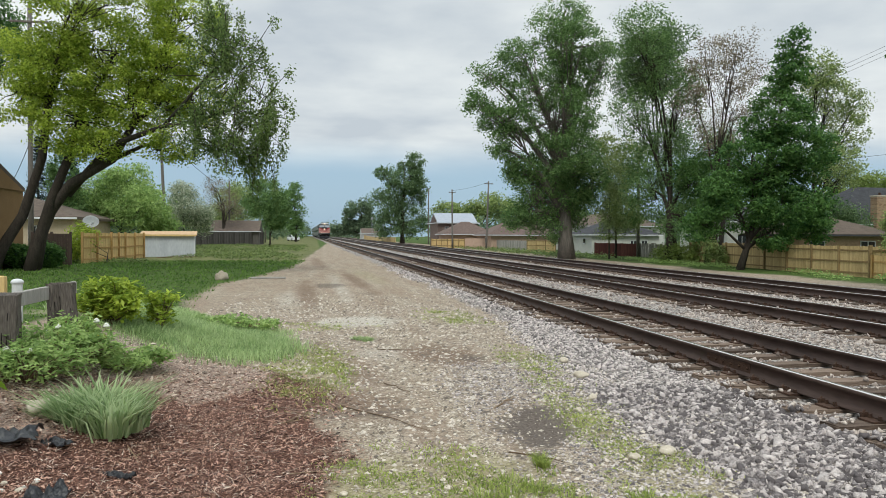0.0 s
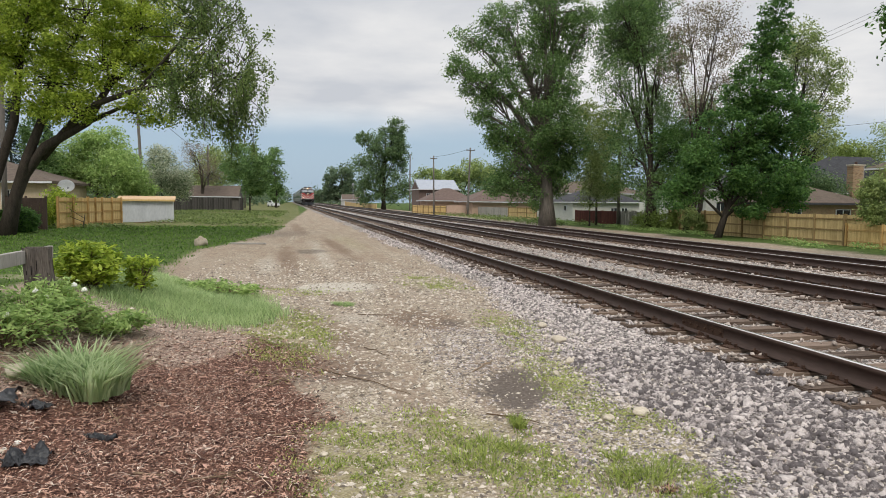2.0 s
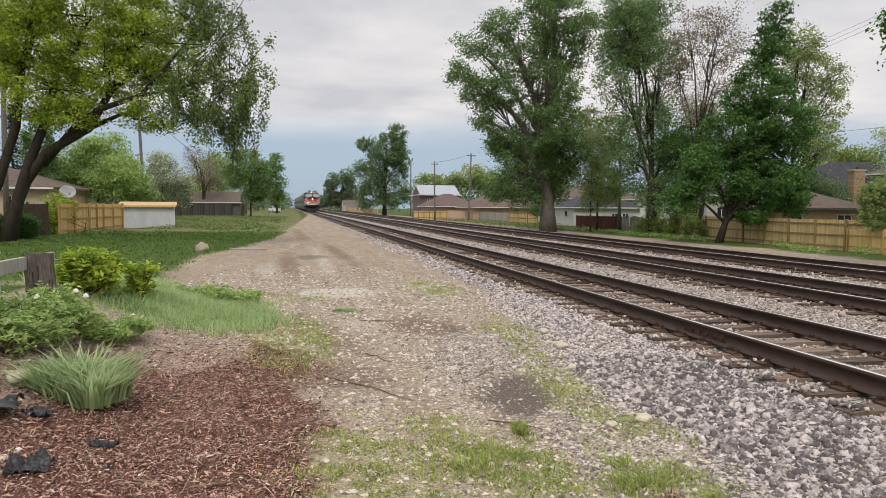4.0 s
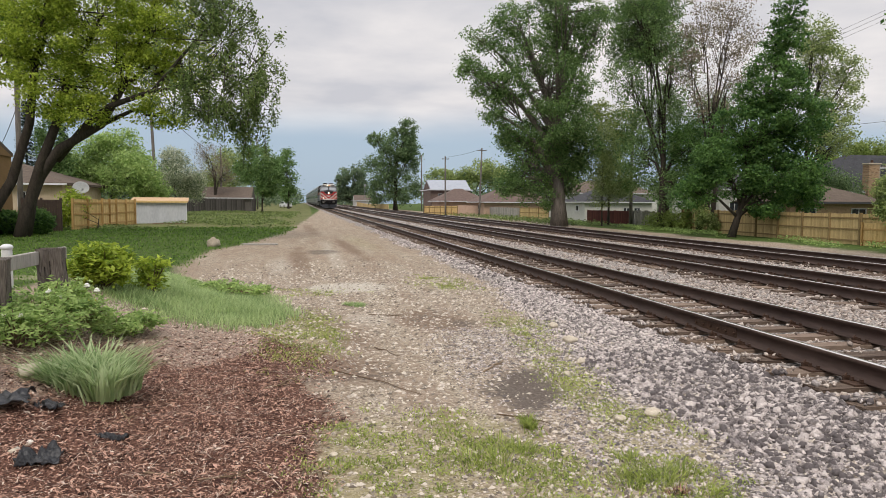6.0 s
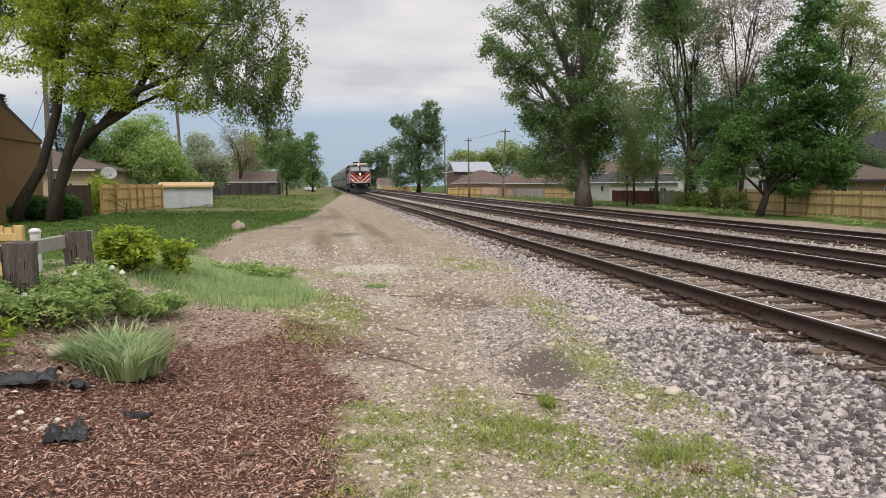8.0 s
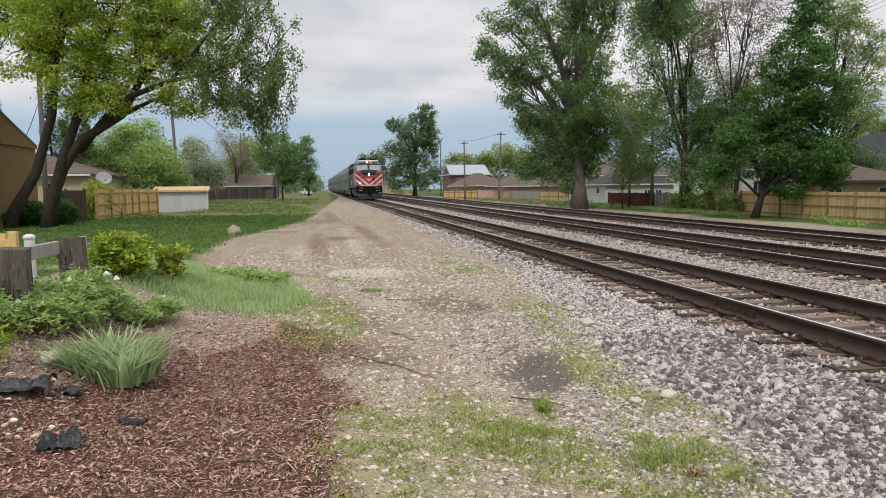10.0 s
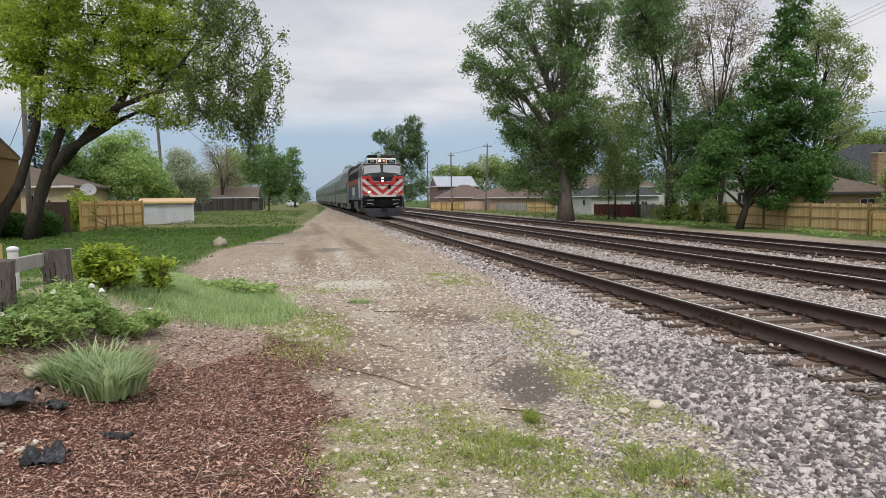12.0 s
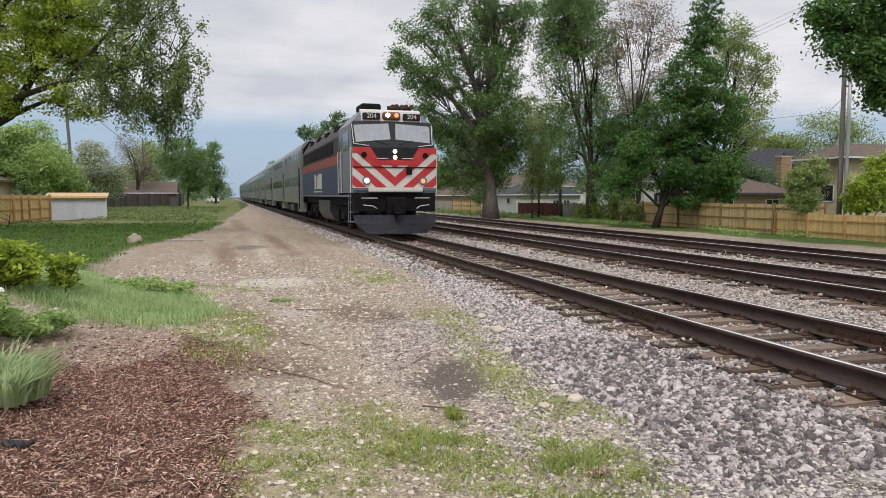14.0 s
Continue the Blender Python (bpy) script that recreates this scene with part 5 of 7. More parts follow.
def roof_mesh(w, d, h, over, hip, along="x"):
    """A gable or hip roof on a w by d plan, as a closed solid with courses of shingle as ridges."""
    bm = bmesh.new()
    x, y = w / 2 + (over if hip or along == "y" else 0.05), d / 2 + (over if hip or along == "x" else 0.05)
    if along == "x":
        r = [(-x + (y if hip else 0), 0, h), (x - (y if hip else 0), 0, h)]
    else:
        r = [(0, -y + (x if hip else 0), h), (0, y - (x if hip else 0), h)]
    c = [(-x, -y, 0), (x, -y, 0), (x, y, 0), (-x, y, 0)]
    v = [bm.verts.new(p) for p in c + r] + [bm.verts.new((p[0], p[1], -0.18)) for p in c]
    if along == "x":
        fs = [(0, 1, 5, 4), (2, 3, 4, 5), (1, 2, 5), (3, 0, 4)]
    else:
        fs = [(1, 2, 5, 4), (3, 0, 4, 5), (0, 1, 4), (2, 3, 5)]
    for f in fs + [(0, 6, 7, 1), (1, 7, 8, 2), (2, 8, 9, 3), (3, 9, 6, 0), (9, 8, 7, 6)]:
        bm.faces.new([v[i] for i in f])
    bmesh.ops.recalc_face_normals(bm, faces=bm.faces)
    return bm


def house(name, label, x0, x1, y0, y1, wall_h, roof_h, wall, roof, hip=True, along="x", over=0.45, windows=(), side_windows=(), sink=0.3, category="house", trim=WHITEPAINT, turn=0, floor=None):
    cx, cy = (x0 + x1) / 2, (y0 + y1) / 2
    w, d = x1 - x0, y1 - y0
    z = gz(cx, cy) if floor is None else floor
    top = thing(name, label, category, (cx, cy, z), turn)
    part("wall", box(-w / 2, w / 2, -d / 2, d / 2, -sink, wall_h), wall, top)
    bm = roof_mesh(w, d, roof_h, over, hip, along)
    bmesh.ops.translate(bm, vec=(0, 0, wall_h + 0.18), verts=bm.verts)
    rf = part("roof", bm, roof, top)
    bm = bmesh.new()
    ox, oy = w / 2 + over + 0.004, d / 2 + over + 0.004
    block(bm, -ox, ox, -oy - 0.1, -oy, wall_h + 0.0, wall_h + 0.14)
    block(bm, -ox - 0.1, -ox, -oy, oy, wall_h + 0.0, wall_h + 0.14)
    part("gutter", bm, trim, rf, "pale gutter")
    if not hip:
        bm = bmesh.new()
        pts = [(-w / 2, wall_h), (w / 2, wall_h), (0, wall_h + roof_h * 0.93)] if along == "y" else None
        if pts:
            bm.free()
            bm = prism(pts, -d / 2 - 0.08, -d / 2 + 0.2)
            part("gable", bm, wall, top)
        else:
            bm.free()
            for s in (-1, 1):
                bm = prism([(-d / 2, wall_h), (d / 2, wall_h), (0, wall_h + roof_h * 0.93)], min(s * (w / 2 - 0.2), s * (w / 2 + 0.08)), max(s * (w / 2 - 0.2), s * (w / 2 + 0.08)), "x")
                part("gable", bm, wall, top)
    for a, b, c, e in windows:
        pane_in("window", a, b, c, e, -d / 2, top)
    for a, b, c, e in side_windows:
        bm = bmesh.new()
        for p, q, r_, s in ((a, b, c, c + 0.08), (a, b, e - 0.08, e), (a, a + 0.08, c, e), (b - 0.08, b, c, e)):
            block(bm, -w / 2 - 0.05, -w / 2, p, q, r_, s)
        win = part("window", bm, WHITEPAINT, top, "white-framed side window")
        part("pane", box(-w / 2 - 0.03, -w / 2 - 0.01, a + 0.05, b - 0.05, c + 0.05, e - 0.05), GLASS, win, "dark pane")
    return top


def chimney(top, x, y, z0, z1, w=1.0, d=0.7):
    """Bricks laid in courses round a mortar core."""
    c = part("chimney", box(x - w / 2 + 0.012, x + w / 2 - 0.012, y - d / 2 + 0.012, y + d / 2 - 0.012, z0, z1), MORTAR, top, "brown brick chimney")
    bm = bmesh.new()
    n = int((z1 - z0) / 0.085)
    for k in range(n):
        z = z0 + 0.085 * k
        for j in range(-1, 5):
            a = max(-w / 2, -w / 2 + 0.22 * j + (0.11 if k % 2 else 0))
            b = min(w / 2, -w / 2 + 0.22 * j + 0.21 + (0.11 if k % 2 else 0))
            if b - a > 0.04:
                block(bm, x + a, x + b, y - d / 2, y + d / 2, z, z + 0.075)
    tagged(part("brick", bm, BRICK, c), kind="stuff")
    part("cap", box(x - w / 2 - 0.06, x + w / 2 + 0.06, y - d / 2 - 0.06, y + d / 2 + 0.06, z1, z1 + 0.12, 0.02), LIMESTONE, c, "pale chimney cap")
    bm = tube(bmesh.new(), (x, y, z1 + 0.1), (x, y, z1 + 0.4), 0.14, 0.12, 12)
    part("flue", bm, IRON, c, "dark flue pot")


def fence(label, points, high, board, post, gap=2.4, rails=(0.25, 0.9, 1.55), wide=0.14, group="", sides=1, post_w=0.10, over=0.06, ragged=0.02, name="wooden_fence", lean=0.0):
    """Upright boards between posts, on rails; the boards follow the ground."""
    top = thing(name, label, "fence", (*points[0], gz(*points[0])), group=group)
    o = Vector((*points[0], gz(*points[0])))
    r = random.Random(int(abs(points[0][0] * 7 + points[0][1])))
    for (xa, ya), (xb, yb) in zip(points, points[1:]):
        run = math.hypot(xb - xa, yb - ya)
        ux, uy = (xb - xa) / run, (yb - ya) / run
        nx, ny = -uy * sides, ux * sides
        n = max(1, round(run / gap))
        q = math.degrees(math.atan2(uy, ux))
        for k in range(n):
            s0, s1 = run * k / n, run * (k + 1) / n
            bm = bmesh.new()
            m = max(1, int((s1 - s0) / wide))
            for j in range(m):
                s = s0 + (s1 - s0) * (j + 0.5) / m
                z = gz(xa + ux * s, ya + uy * s)
                h = high + r.uniform(-ragged, ragged)
                bb = box(-(s1 - s0) / m / 2 + 0.006, (s1 - s0) / m / 2 - 0.006, -0.010, 0.010, -0.05, h)
                bmesh.ops.transform(bb, verts=bb.verts, matrix=Matrix.Translation((xa + ux * s - o.x, ya + uy * s - o.y, z - o.z)) @ pose(0, 0, 0, lean * r.uniform(-1, 1), lean * r.uniform(-1, 1), q))
                tmp = bpy.data.meshes.new("t")
                bb.to_mesh(tmp)
                bm.from_mesh(tmp)
                bpy.data.meshes.remove(tmp)
                bb.free()
            tagged(part("panel", bm, board, top), kind="stuff")
            for h in rails:
                za, zb = gz(xa + ux * s0, ya + uy * s0), gz(xa + ux * s1, ya + uy * s1)
                bm = box(0, s1 - s0, 0.012, 0.055, -0.045, 0.045, 0.004)
                bmesh.ops.transform(bm, verts=bm.verts, matrix=Matrix.Translation((xa + ux * s0 - o.x + nx * 0, ya + uy * s0 - o.y, (za + zb) / 2 + h - o.z)) @ pose(0, 0, 0, 0, 0, q) @ Matrix.Diagonal((1, sides, 1, 1)))
                bmesh.ops.recalc_face_normals(bm, faces=bm.faces)
                part("rail", bm, post, top)
        for k in range(n + 1):
            s = run * k / n
            x, y = xa + ux * s, ya + uy * s
            bm = box(-post_w / 2, post_w / 2, 0.0, post_w, -0.2, high + over, 0.008)
            bmesh.ops.transform(bm, verts=bm.verts, matrix=Matrix.Translation((x - o.x, y - o.y, gz(x, y) - o.z)) @ pose(0, 0, 0, 0, 0, q) @ Matrix.Diagonal((1, sides, 1, 1)))
            bmesh.ops.recalc_face_normals(bm, faces=bm.faces)
            part("post", bm, post, top)
    return top


def pole(label, x, y, high, r0, r1, wood=POLEWOOD, lean=(0, 0), arms=(), name="utility_pole", lamp=False):
    z = gz(x, y)
    top = thing(name, label, "utility pole", (x, y, z))
    bm = bmesh.new()
    limb(bm, [(lean[0] * f, lean[1] * f, -0.3 + (high + 0.3) * f) for f in (0, 0.25, 0.5, 0.75, 1)], [r0 + (r1 - r0) * f for f in (0, 0.25, 0.5, 0.75, 1)], 10)
    part("shaft", bm, wood, top, smooth=True)
    for h, w in arms:
        bm = box(lean[0] - w / 2, lean[0] + w / 2, -0.18, -0.08, h - 0.06, h + 0.06, 0.01)
        a = part("crossarm", bm, GREYWOOD, top)
        for s in (-0.45, 0.0, 0.45):
            part("insulator", tube(bmesh.new(), (lean[0] + s * w, -0.13, h + 0.06), (lean[0] + s * w, -0.13, h + 0.2), 0.04, 0.03, 8), STEEL, a)
    return top


def cable(label, a, b, sag=0.5, r=0.012):
    a, b = Vector(a), Vector(b)
    bm = bmesh.new()
    pts = [a.lerp(b, f) - Vector((0, 0, sag * 4 * f * (1 - f))) for f in np.linspace(0, 1, 14)]
    limb(bm, pts, [r] * 14, 5)
    return tagged(part("overhead_wire", bm, WIRE), label, "wire", "overhead wires")


# west side
house("tan_house", "tan stucco house with a dark roof edge", -26, -15.1, 29.4, 40.0, 3.95, 1.9, TAN, SHINGLE, hip=False, along="x", over=0.12, trim=SHINGLE_DARK)
house("cream_house", "cream brick bungalow with white window and grey roof", -28, -17.3, 54.5, 64, 2.75, 1.7, CREAM, SHINGLE, windows=((2.4, 3.5, 1.2, 2.3), (-1.5, 0.2, 1.0, 2.3)))
house("garage", "dark weathered garage with brown gable roof", -16.6, -8.9, 116, 123, 2.0, 1.75, FENCE_DARK, SHINGLE, hip=False, along="x", over=0.3, category="garage", floor=0.4)


def white_shed():
    s = thing("garden_shed", "low pale metal shed with bare plywood roof", "shed", (-11.2, 57.2, gz(-11.2, 57.2)), 8)
    wall = part("wall", box(-1.9, 1.9, -1.1, 1.1, -0.1, 1.62), SHEDWALL, s)
    bm = bmesh.new()
    for k in range(19):
        block(bm, -1.86 + k * 0.2, -1.80 + k * 0.2, -1.115, -1.1, 0.0, 1.6)
    part("ribs", bm, SHEDWALL, wall)
    bm = prism([(-1.3, 1.62), (1.25, 1.9), (1.25, 1.97), (-1.3, 1.69)], -2.05, 2.05, "x")
    part("roof", bm, PLYWOOD, s, "bare plywood roof")
    for x in (-1.9, 1.84):
        part("corner_trim", box(x, x + 0.06, -1.13, -1.1, 0, 1.62), WHITEPAINT, s)
    part("eave_trim", box(-2.0, 2.0, -1.33, -1.3, 1.56, 1.7), CEDAR, s, "raw wood eave board")


white_shed()
fence("fresh cedar board fence with square posts beside the lawn", [(-13.35, 43.5), (-12.56, 46.5), (-12.64, 50.0), (-12.37, 54.0)], 1.78, CEDAR, CEDAR_POST, gap=1.9, group="cedar fences", post_w=0.12, sides=-1, wide=0.16)
fence("dark brown composite fence between hedge and cedar fence", [(-15.6, 42.5), (-13.5, 42.1)], 1.75, FENCE_BROWN, FENCE_BROWN, gap=1.0, rails=(1.6,), post_w=0.1, over=0.1, ragged=0.0)
fence("dark weathered board fence before the garage", [(-17.5, 104), (-8.4, 118.5)], 1.95, FENCE_DARK, FENCE_DARK, gap=2.6, rails=(0.4, 1.5), ragged=0.08, wide=0.2)
pole("grey wooden utility pole rising through the tree", -17.0, 46.2, 15.5, 0.17, 0.12, arms=((14.5, 2.2),))
pole("grey leaning utility pole behind the white shed", -14.8, 74.2, 13.5, 0.17, 0.12, lean=(-0.7, 0.6), arms=((12.6, 2.0),))
pole("short dark utility pole behind the garage", -14.0, 120, 10.5, 0.16, 0.12)
pole("distant dark utility pole over the trees", -9.6, 140, 14, 0.16, 0.11)
cable("black wire between leaning poles", (-15.5, 74.8, 12.4), (-14.0, 120, 9.5), 0.9, 0.03)
cable("black wire between leaning poles", (-17.0, 46.2, 14.3), (-15.5, 74.8, 12.4), 0.6, 0.03)
cable("black wire from pole to house", (-17.0, 46.2, 7.5), (-22, 54.5, 4.4), 0.4, 0.02)


def dish():
    z = gz(-12.9, 46)
    d = thing("satellite_dish", "pale grey satellite dish on a thin mast", "satellite dish", (-13.45, 45.6, z))
    bm = bmesh.new()
    rings = [[bm.verts.new((r * math.cos(a), r * math.sin(a) * 0.85, r * r * 0.5)) for a in np.arange(0, 6.28, 0.393)] for r in (0.06, 0.2, 0.35, 0.46)]
    for p, q in zip(rings, rings[1:]):
        for i in range(16):
            bm.faces.new((p[i], p[(i + 1) % 16], q[(i + 1) % 16], q[i]))
    bm.faces.new(rings[0][::-1])
    bmesh.ops.solidify(bm, geom=bm.faces[:], thickness=0.02)
    ob = part("reflector", bm, WHITEPAINT, d, "pale round reflector", smooth=True)
    ob.matrix_basis = pose(0, 0, 2.45, 70, 0, 20)
    bm = tube(bmesh.new(), (0, 0.05, -0.2), (0, 0.05, 2.45), 0.03, 0.03, 8)
    part("mast", bm, STEEL, d)
    bm = tube(bmesh.new(), (0, 0, 2.25), (0.25, -0.5, 2.35), 0.015, 0.015, 6)
    block(bm, 0.2, 0.3, -0.56, -0.46, 2.3, 2.42, 0.01)
    part("feed_arm", bm, STEEL, d)


dish()


def hedge(x, y, rx, rz, seed, label):
    rng = np.random.RandomState(seed)
    z = gz(x, y)
    top = thing("clipped_bush", label, "bush", (x, y, z), group="clipped bushes")
    n = 900
    d = rng.normal(0, 1, (n, 3))
    d /= np.linalg.norm(d, axis=1, keepdims=True)
    d *= rng.uniform(0.86, 1.0, (n, 1))
    s = d * (rx, rx, rz) + (0, 0, rz * 0.9)
    v, f = leaves(rng, s[s[:, 2] > 0], 12, (0.09, 0.09, 0.07), 0.055)
    from_arrays("foliage", v, f, LEAF_DARK, top)
    # a solid dark ball, added to fill the bush behind its leaves
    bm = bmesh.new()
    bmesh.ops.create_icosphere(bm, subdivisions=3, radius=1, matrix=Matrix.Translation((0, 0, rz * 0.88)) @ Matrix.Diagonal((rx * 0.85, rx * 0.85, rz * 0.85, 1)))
    part("inner_core", bm, LEAF_SPRUCE, top, "dark solid core behind the leaves")


hedge(-14.9, 38.2, 1.1, 0.62, 1, "dark clipped dome-shaped bush on the lawn edge")
hedge(-13.6, 38.6, 0.85, 0.66, 2, "dark clipped dome-shaped bush on the lawn edge")
hedge(-15.9, 36.2, 1.0, 0.55, 3, "dark clipped dome-shaped bush on the lawn edge")


def spruce(x, y, high, wide, seed):
    rng, r = np.random.RandomState(seed), random.Random(seed)
    top = thing("spruce", "dark narrow spruce behind the houses", "tree", (x, y, gz(x, y)), group="spruces")
    part("trunk", limb(bmesh.new(), [(0, 0, -0.2), (0, 0, high * 0.5), (0, 0, high)], [0.22, 0.13, 0.02], 8), BARK, top)
    spots = []
    for k in range(34):
        h = high * (0.1 + 0.88 * k / 33)
        reach = wide * (1 - h / high) + 0.15
        for j in range(9):
            a = r.uniform(0, 6.28)
            for f in (0.3, 0.55, 0.8, 1.0):
                spots.append((math.cos(a) * reach * f, math.sin(a) * reach * f, h - 0.35 * f * reach * 0.6))
    v, f = leaves(rng, np.array(spots), 7, (0.16, 0.16, 0.09), 0.13, 0.3, 0.3)
    from_arrays("needles", v, f, LEAF_SPRUCE, top)


spruce(-33, 92, 13.5, 2.4, 4)
spruce(-38, 90, 12.5, 2.3, 5)
spruce(-30, 95, 11.0, 2.2, 6)

# east side
fence("yellowed pine fence along the far garden", [(33.0, 57.5), (31.8, 50), (31.3, 35.0)], 1.8, CEDAR_OLD, PINE_POST, gap=2.4, group="yellow fences", sides=-1, post_w=0.12)
fence("yellowed pine fence turning back to the house", [(31.3, 35.0), (35.5, 35.4)], 1.8, CEDAR_OLD, PINE_POST, gap=2.4, group="yellow fences", sides=-1)
fence("low fresh cedar fence behind the tracks", [(31.2, 34.7), (30.6, 24), (30.2, 12)], 1.3, CEDAR, CEDAR_POST, gap=2.4, rails=(0.3, 0.95), group="cedar fences", sides=-1, post_w=0.12, over=0.03)
fence("red stained fence before the white garage", [(32.3, 77.6), (34.9, 72.0)], 1.45, FENCE_RED, FENCE_RED, gap=2.0, rails=(1.3,), sides=1, post_w=0.12)
fence("leaning grey picket fence beside the red fence", [(34.9, 71.6), (35.5, 66.5)], 1.5, PICKET, PICKET, gap=2.4, rails=(0.4, 1.2), wide=0.2, ragged=0.1, lean=2.0, sides=-1)
fence("short yellow pine fence behind the huge tree", [(29.3, 94.5), (31.2, 88.0)], 1.6, CEDAR_OLD, PINE_POST, gap=2.2, group="yellow fences", sides=-1)
fence("yellow pine fence before the brown-roofed houses", [(20.6, 124.5), (25.0, 116.2)], 1.55, CEDAR, PINE_POST, gap=1.6, rails=(0.4, 1.3), group="yellow fences", sides=-1)
fence("grey weathered fence behind the poles", [(28.0, 112.0), (30.3, 97)], 1.5, PICKET, GREYWOOD, gap=2.4, rails=(0.4, 1.2), wide=0.25, sides=1)
fence("far yellow pine fence along the railway", [(14.6, 215), (19.4, 172)], 1.5, CEDAR_OLD, CEDAR_OLD, gap=4.0, rails=(1.2,), wide=0.5, group="yellow fences", sides=1)
wall = thing("garden_wall", "pinkish stucco garden wall before the houses", "wall", (26.5, 114, gz(26.5, 114)), -53)
part("wall_body", box(-2.4, 2.4, -0.1, 0.1, -0.3, 1.62, 0.02), PINK, wall)
part("coping", box(-2.45, 2.45, -0.14, 0.14, 1.62, 1.7, 0.02), PINK, wall)

house("white_garage", "pale sided garage with charcoal hip roof", 34.6, 43.8, 84, 92, 2.3, 1.95, SIDING, SHINGLE_DARK, windows=((0.6, 1.5, 0.9, 1.7), (2.1, 3.0, 0.9, 1.7)), over=0.35, category="garage", side_windows=((-2, -1, 1.2, 2.0),))
house("brown_house", "house with grey-brown hip roof behind the garage", 38, 52, 98, 108, 3.6, 2.0, SIDING, SHINGLE, windows=((-5.5, -4.4, 2.0, 3.1),))
house("white_cottage", "pale sided house half hidden by trees", 44.5, 53, 70, 80, 3.8, 2.4, SIDING, SHINGLE_DARK, windows=((-3, -1.8, 1.2, 2.5), (0.5, 2.0, 1.2, 2.5)), side_windows=((-3, -1.5, 1.2, 2.6),))
house("ranch_house", "low brick house with brown hip roof behind the fence", 37.5, 45.8, 49.2, 55.5, 2.35, 1.45, BRICK, SHINGLE, over=0.6, trim=SHINGLE_DARK, side_windows=((-2.4, -1.4, 1.2, 2.1), (0.8, 1.8, 1.2, 2.1)), windows=((-3.2, -1.8, 1.1, 2.0), (1.4, 2.8, 1.1, 2.0)))
dark_house = house("dark_roof_house", "tall house with charcoal roof behind the low house", 50.6, 66.6, 59.7, 70.7, 3.4, 4.0, SIDING, SHINGLE_DARK, windows=((-6.5, -5.2, 1.8, 3.0), (-1, 0.5, 1.8, 3.0)), over=0.4)
chimney(dark_house, -4.6, -5.9, -0.3, 6.2, 1.3, 0.8)
house("brick_house", "brick house with brown roof and white gutters", 46.2, 61.2, 44.5, 48.3, 5.22, 1.2, CREAM, SHINGLE, windows=((-5.5, -4.2, 1.8, 3.2),), side_windows=((-1.2, 0.2, 1.8, 3.2),), over=0.7)
house("metal_roof_house", "dark red house with pale blue-grey metal roof", 22.6, 30.2, 129.5, 138, 4.4, 1.9, SHINGLE_RED, SHINGLE_BLUE, hip=False, along="x", windows=((-2.4, -1.6, 2.4, 3.8), (0.8, 1.6, 2.4, 3.8)))
house("brown_roof_house", "low house with reddish brown roof", 22.6, 31, 121, 128, 2.3, 2.2, PINK, SHINGLE_RED, over=0.6)
house("brown_roof_house", "low house with broad reddish brown roof", 27.6, 39, 108.5, 118, 2.2, 2.6, PINK, SHINGLE_RED, over=0.6, side_windows=((-2.5, -1.0, 1.0, 1.9),))
house("far_house", "small far pale house by the tracks", 14.5, 20, 224, 232, 2.4, 1.6, SIDING, SHINGLE, hip=False, along="x")

pole("tall grey utility pole before the brown-roofed house", 26.0, 105.2, 10.6, 0.16, 0.11, lean=(0.35, 0), arms=((10.2, 1.4),))
pole("grey utility pole before the metal-roofed house", 23.2, 118, 10.1, 0.16, 0.11, lean=(-0.1, 0), arms=((9.6, 1.2),))
pole("far grey utility pole beside the large tree", 25.8, 160, 13.0, 0.16, 0.12)
pole("grey wooden pole at the end of the red fence", 34.7, 71.3, 11.8, 0.2, 0.14)
pole("grey wooden pole behind the cedar fence", 32.4, 31.3, 13.6, 0.14, 0.11)
pole("pale steel pole beside the wooden pole", 32.35, 30.85, 9.0, 0.10, 0.10, wood=STEEL, name="steel_pole")
for k in range(3):
    cable("black overhead wire along the gardens", (32.0 + 0.4 * k, 31.0, 12.6 + 0.45 * k), (34.2 + 0.4 * k, 71.3, 10.6 + 0.45 * k), 0.35, 0.009)
cable("grey service wire to the low house", (32.4, 31.0, 7.4), (47, 52, 6.6), 0.4, 0.016)
cable("grey service wire to the dark-roofed house", (34.7, 71.3, 8.4), (54, 24, 9.5), 0.6, 0.012)
cable("black wire between far poles", (26.3, 105.2, 10.2), (23.1, 118, 9.7), 0.2, 0.02)


def yard_lamp(x, y, high):
    z = gz(x, y)
    top = thing("signal_mast", "white slender signal mast beside the line", "signal", (x, y, z), group="line-side masts")
    part("mast", tube(bmesh.new(), (0, 0, -0.3), (0, 0, high), 0.10, 0.07, 8), STEEL, top)
    part("head", box(-0.3, 0.3, -0.2, 0.2, high - 0.1, high + 0.55, 0.05), STEEL, top, "pale signal head")


yard_lamp(16.3, 205, 6.6)
yard_lamp(18.2, 190, 5.0)


